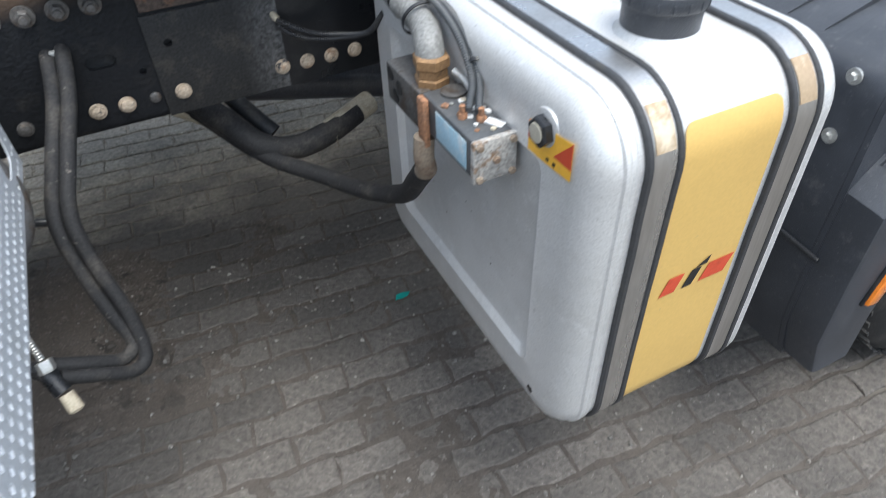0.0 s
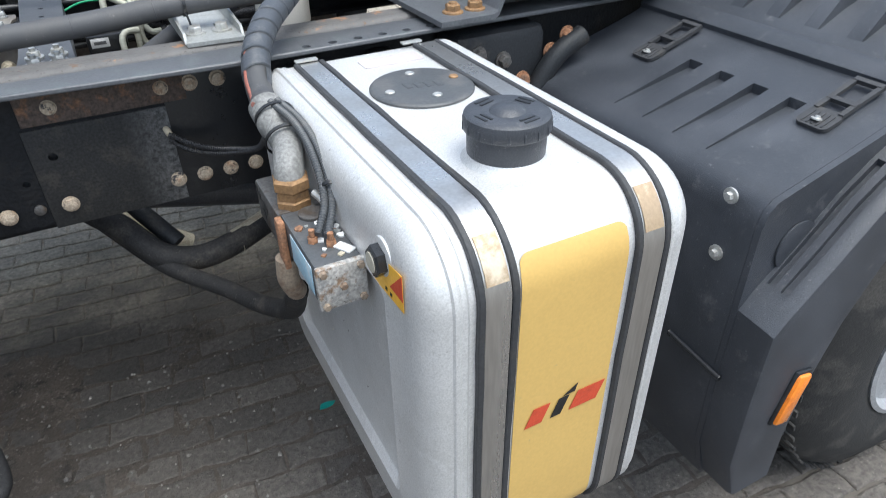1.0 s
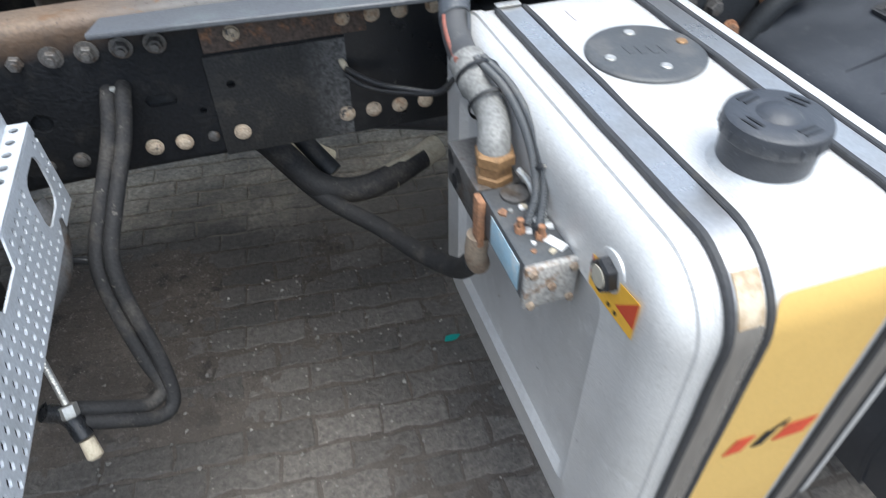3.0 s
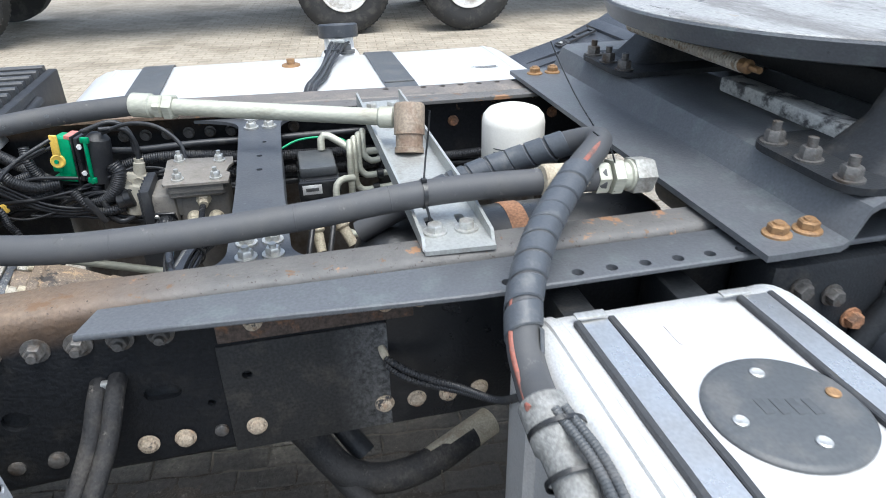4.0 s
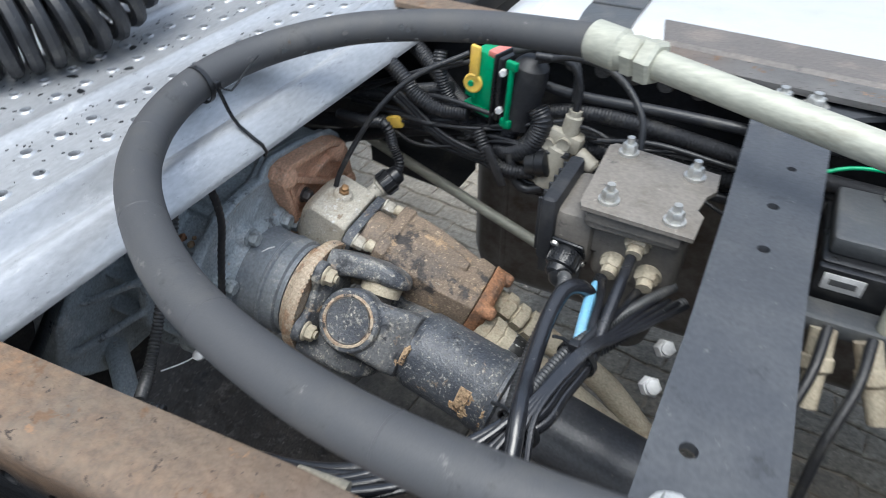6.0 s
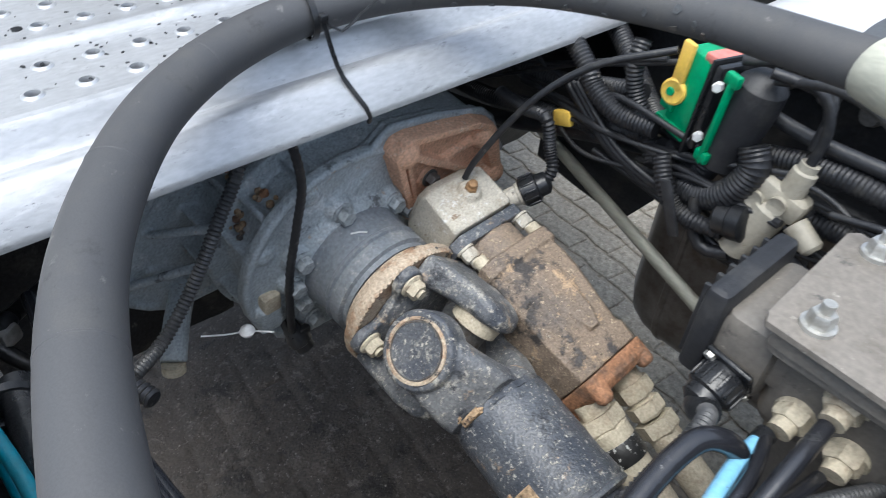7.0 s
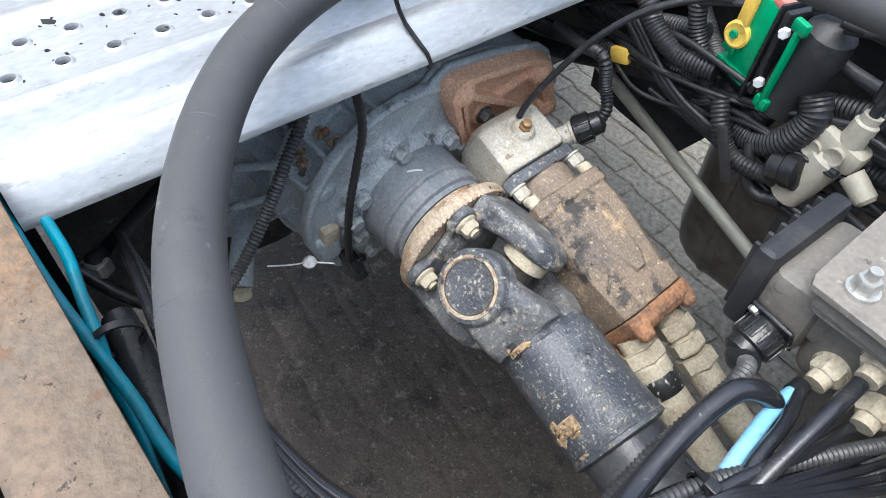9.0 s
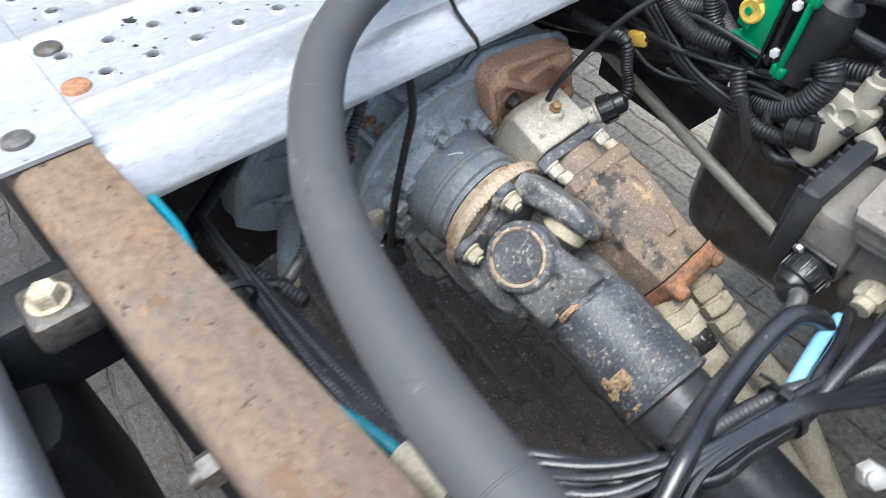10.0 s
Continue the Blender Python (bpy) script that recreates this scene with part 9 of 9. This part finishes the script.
# ---------------------------------------------------------------- paving stones near the truck
def paving():
    m = bpy.data.materials.new("paving stone")
    m.use_nodes = True
    nt = m.node_tree
    n, l = nt.nodes, nt.links
    b = n["Principled BSDF"]
    co = n.new("ShaderNodeTexCoord")
    geo = n.new("ShaderNodeNewGeometry")
    big = n.new("ShaderNodeTexNoise")
    big.inputs["Scale"].default_value, big.inputs["Detail"].default_value, big.inputs["Roughness"].default_value = 2.2, 8, 0.65
    small = n.new("ShaderNodeTexNoise")
    small.inputs["Scale"].default_value, small.inputs["Detail"].default_value, small.inputs["Roughness"].default_value = 60, 6, 0.7
    l.new(geo.outputs["Position"], big.inputs["Vector"]), l.new(geo.outputs["Position"], small.inputs["Vector"])
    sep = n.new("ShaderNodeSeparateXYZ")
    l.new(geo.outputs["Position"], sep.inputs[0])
    # damp dirt and painted shade under and beside the truck fade to dry sandy stone in the open yard
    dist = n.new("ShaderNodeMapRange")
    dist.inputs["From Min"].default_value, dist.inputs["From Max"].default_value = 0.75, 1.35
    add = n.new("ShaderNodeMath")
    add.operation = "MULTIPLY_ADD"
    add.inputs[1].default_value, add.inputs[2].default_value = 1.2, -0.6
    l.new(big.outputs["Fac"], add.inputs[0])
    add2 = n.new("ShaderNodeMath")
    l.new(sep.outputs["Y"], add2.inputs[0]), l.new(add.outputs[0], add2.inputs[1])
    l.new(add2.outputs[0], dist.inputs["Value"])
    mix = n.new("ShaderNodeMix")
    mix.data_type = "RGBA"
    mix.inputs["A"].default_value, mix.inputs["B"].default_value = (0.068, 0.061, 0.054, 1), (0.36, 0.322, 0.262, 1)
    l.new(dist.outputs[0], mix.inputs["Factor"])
    # the near side is dusty again, out of the painted shade
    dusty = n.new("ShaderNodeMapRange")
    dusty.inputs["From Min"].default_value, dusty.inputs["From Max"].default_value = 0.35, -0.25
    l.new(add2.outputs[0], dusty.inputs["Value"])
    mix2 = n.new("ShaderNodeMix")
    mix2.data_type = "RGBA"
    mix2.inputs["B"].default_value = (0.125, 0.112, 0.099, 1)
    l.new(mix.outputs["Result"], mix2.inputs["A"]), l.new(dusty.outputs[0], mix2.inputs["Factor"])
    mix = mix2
    chips = n.new("ShaderNodeTexNoise")
    chips.inputs["Scale"].default_value, chips.inputs["Detail"].default_value, chips.inputs["Roughness"].default_value = 95, 4, 0.7
    l.new(geo.outputs["Position"], chips.inputs["Vector"])
    chip = n.new("ShaderNodeMapRange")
    chip.inputs["From Min"].default_value, chip.inputs["From Max"].default_value = 0.64, 0.70
    l.new(chips.outputs["Fac"], chip.inputs["Value"])
    pale = n.new("ShaderNodeMath")
    pale.operation = "MULTIPLY_ADD"
    pale.inputs[1].default_value, pale.inputs[2].default_value = 1.4, 1.0
    l.new(chip.outputs[0], pale.inputs[0])
    grit = n.new("ShaderNodeVectorMath")
    grit.operation = "SCALE"
    l.new(mix.outputs["Result"], grit.inputs[0]), l.new(pale.outputs[0], grit.inputs["Scale"])
    wet = n.new("ShaderNodeMapRange")
    wet.inputs["From Min"].default_value, wet.inputs["From Max"].default_value, wet.inputs["To Min"].default_value, wet.inputs["To Max"].default_value = 0.35, 0.7, 0.62, 1.35
    l.new(big.outputs["Fac"], wet.inputs["Value"])
    gr = n.new("ShaderNodeMapRange")
    gr.inputs["From Min"].default_value, gr.inputs["From Max"].default_value, gr.inputs["To Min"].default_value, gr.inputs["To Max"].default_value = 0.3, 0.7, 0.55, 1.5
    l.new(small.outputs["Fac"], gr.inputs["Value"])
    isl = n.new("ShaderNodeMapRange")
    isl.inputs["To Min"].default_value, isl.inputs["To Max"].default_value = 0.72, 1.25
    oi = n.new("ShaderNodeObjectInfo")
    l.new(oi.outputs["Random"], isl.inputs["Value"])
    m1, m2, sc = n.new("ShaderNodeMath"), n.new("ShaderNodeMath"), n.new("ShaderNodeVectorMath")
    m1.operation = m2.operation = "MULTIPLY"
    sc.operation = "SCALE"
    l.new(wet.outputs[0], m1.inputs[0]), l.new(gr.outputs[0], m1.inputs[1])
    l.new(m1.outputs[0], m2.inputs[0]), l.new(isl.outputs[0], m2.inputs[1])
    l.new(grit.outputs[0], sc.inputs[0]), l.new(m2.outputs[0], sc.inputs["Scale"])
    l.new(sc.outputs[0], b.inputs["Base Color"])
    rr = n.new("ShaderNodeMapRange")
    rr.inputs["From Min"].default_value, rr.inputs["From Max"].default_value, rr.inputs["To Min"].default_value, rr.inputs["To Max"].default_value = 0.35, 0.65, 0.45, 0.9
    l.new(big.outputs["Fac"], rr.inputs["Value"]), l.new(rr.outputs[0], b.inputs["Roughness"])
    bp = n.new("ShaderNodeBump")
    bp.inputs["Strength"].default_value, bp.inputs["Distance"].default_value = 1.0, 0.010
    l.new(small.outputs["Fac"], bp.inputs["Height"]), l.new(bp.outputs[0], b.inputs["Normal"])
    L, W, g = 0.175, 0.088, 0.004
    def outline(o):
        z = 0.007
        a, c = L / 2 - g / 2 - o, W / 2 - g / 2 - o
        return [(-a, -c), (-a / 3, -c + z), (a / 3, -c - z * 0.2), (a, -c + z * 0.5), (a + z * 0.4, 0), (a, c), (a / 3, c + z * 0.2), (-a / 3, c - z), (-a, c), (-a + z * 0.4, 0)]
    meshes = []
    random.seed(21)
    for v in range(5):
        bm = B()
        j = [(random.uniform(-0.0035, 0.0035), random.uniform(-0.0035, 0.0035)) for _ in range(10)]
        loft(bm, [[V(x + p, y + q, z) for (x, y), (p, q) in zip(outline(o), j)] for z, o in ((-0.02, 0), (-0.0035, 0), (-0.0008, 0.002), (0.001, 0.006))])
        me = bpy.data.meshes.new("paving_stone")
        bm.normal_update()
        bmesh.ops.recalc_face_normals(bm, faces=bm.faces)
        bm.to_mesh(me)
        bm.free()
        me.materials.append(m)
        meshes.append(me)
    rot = Matrix.Rotation(radians(-6), 4, "Z")
    rest = B()
    tv = []
    parts = []
    for r in range(-22, 54):
        for k in range(-19, 21):
            p = rot @ V(k * L + (L / 2 if r % 2 else 0), r * W, 0)
            if not (-2.4 < p.x < 2.6 and -1.6 < p.y < 4.2):
                continue
            h = random.uniform(-0.0018, 0.0012)
            mm = Matrix.Translation((p.x, p.y, h)) @ rot @ Matrix.Rotation(random.uniform(-0.01, 0.01), 4, "Z") @ Matrix.Rotation(random.uniform(-0.015, 0.015), 4, "X")
            near = -0.35 < p.x < 1.0 and -0.9 < p.y < 0.6
            parts.append((near, mm))
    nearest = [mm for f, mm in parts if f][:290]
    others = [mm for f, mm in parts if f][290:] + [mm for f, mm in parts if not f]
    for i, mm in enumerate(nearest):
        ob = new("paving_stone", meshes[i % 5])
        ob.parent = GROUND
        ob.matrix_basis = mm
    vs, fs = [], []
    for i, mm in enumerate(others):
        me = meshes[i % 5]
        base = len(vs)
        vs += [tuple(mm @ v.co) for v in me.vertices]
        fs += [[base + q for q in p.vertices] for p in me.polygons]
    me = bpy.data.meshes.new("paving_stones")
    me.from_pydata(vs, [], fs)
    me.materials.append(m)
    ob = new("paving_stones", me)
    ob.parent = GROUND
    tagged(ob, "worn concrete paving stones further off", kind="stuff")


paving()


def dirt_layer():
    """Trodden dirt that lies over the stones under the truck and in patches beside it."""
    nx, ny = 560, 340
    x0, x1, y0, y1 = -2.0, 1.5, -1.35, 0.86
    L, W = 0.175, 0.088
    ca, sa = math.cos(radians(6)), math.sin(radians(6))
    vs, fs = [], []
    for i in range(nx + 1):
        for j in range(ny + 1):
            x, y = x0 + (x1 - x0) * i / nx, y0 + (y1 - y0) * j / ny
            h = 0.0045 * noise.noise(V(x * 6, y * 6, 0.3)) + 0.003 * noise.noise(V(x * 19, y * 19, 4.1)) + 0.0018 * noise.noise(V(x * 50, y * 50, 9.0)) + 0.0010 * noise.noise(V(x * 130, y * 130, 2.0))
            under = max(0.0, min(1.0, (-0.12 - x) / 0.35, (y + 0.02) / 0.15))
            edge = max(0.0, min(1.0, (x1 - x) / 0.3, (y - y0) / 0.3, (y1 - y) / 0.18))
            # the joints of the stones below still show as shallow lines
            u, v = (x * ca - y * sa) + 0.006 * noise.noise(V(x * 22, y * 22, 7)), (x * sa + y * ca) + 0.006 * noise.noise(V(x * 22, y * 22, 3))
            row = math.floor(v / W + 0.5)
            u += 0.0 if row % 2 == 0 else L / 2
            gap = min(abs(v / W + 0.5 - round(v / W + 0.5)) * W, abs(u / L + 0.5 - round(u / L + 0.5)) * L)
            groove = max(0.0, 1 - gap / 0.010) * max(0.0, 0.5 + noise.noise(V(x * 5, y * 5, 1.5)))
            vs.append((x, y, -0.0012 + 0.0062 * under + h * (0.62 + 0.38 * under) - 0.012 * (1 - edge) - 0.0045 * groove * under))
    for i in range(nx):
        for j in range(ny):
            k = i * (ny + 1) + j
            fs.append((k, k + ny + 1, k + ny + 2, k + 1))
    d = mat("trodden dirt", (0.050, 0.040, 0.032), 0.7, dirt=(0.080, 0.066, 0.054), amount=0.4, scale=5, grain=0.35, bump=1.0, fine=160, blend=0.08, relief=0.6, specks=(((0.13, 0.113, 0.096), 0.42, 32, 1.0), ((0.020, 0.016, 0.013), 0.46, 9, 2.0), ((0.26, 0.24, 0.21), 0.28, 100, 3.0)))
    # paler on the near side; under the truck its shade stays in the colour
    stain_or_shade(d, (0.100, 0.086, 0.073), "Y", 0.35, -0.25, 0.9, 30, breakup=0.7)
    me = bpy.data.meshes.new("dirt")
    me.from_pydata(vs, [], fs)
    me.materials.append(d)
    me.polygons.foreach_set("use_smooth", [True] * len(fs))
    tagged(new("dirt", me), "trodden dirt over the paving under the truck, darkened with its shade", "dirt", kind="structure")


dirt_layer()


def gravel():
    """Loose chips of stone and dirt on the paving."""
    random.seed(31)
    bm = B()
    for k in range(900):
        x, y = random.uniform(-0.6, 1.1), random.uniform(-1.0, 0.5)
        r = random.choice((0.002, 0.003, 0.004, 0.006)) * random.uniform(0.7, 1.3)
        z = 0.001
        ring = [V(x + r * math.cos(q) * random.uniform(0.6, 1.2), y + r * math.sin(q) * random.uniform(0.6, 1.2), z) for q in (0, 1.25, 2.5, 3.8, 5.0)]
        top = [V(x + (p.x - x) * 0.55, y + (p.y - y) * 0.55, z + r * 0.8) for p in ring]
        loft(bm, [ring, top])
    g = mat("stone chips", (0.16, 0.15, 0.135), 0.85, dirt=(0.32, 0.30, 0.27), amount=0.45, scale=14, grain=0.3)
    solo("gravel_chips", bm, g, "loose stone chips and dirt on the paving", "gravel", kind="stuff")


gravel()
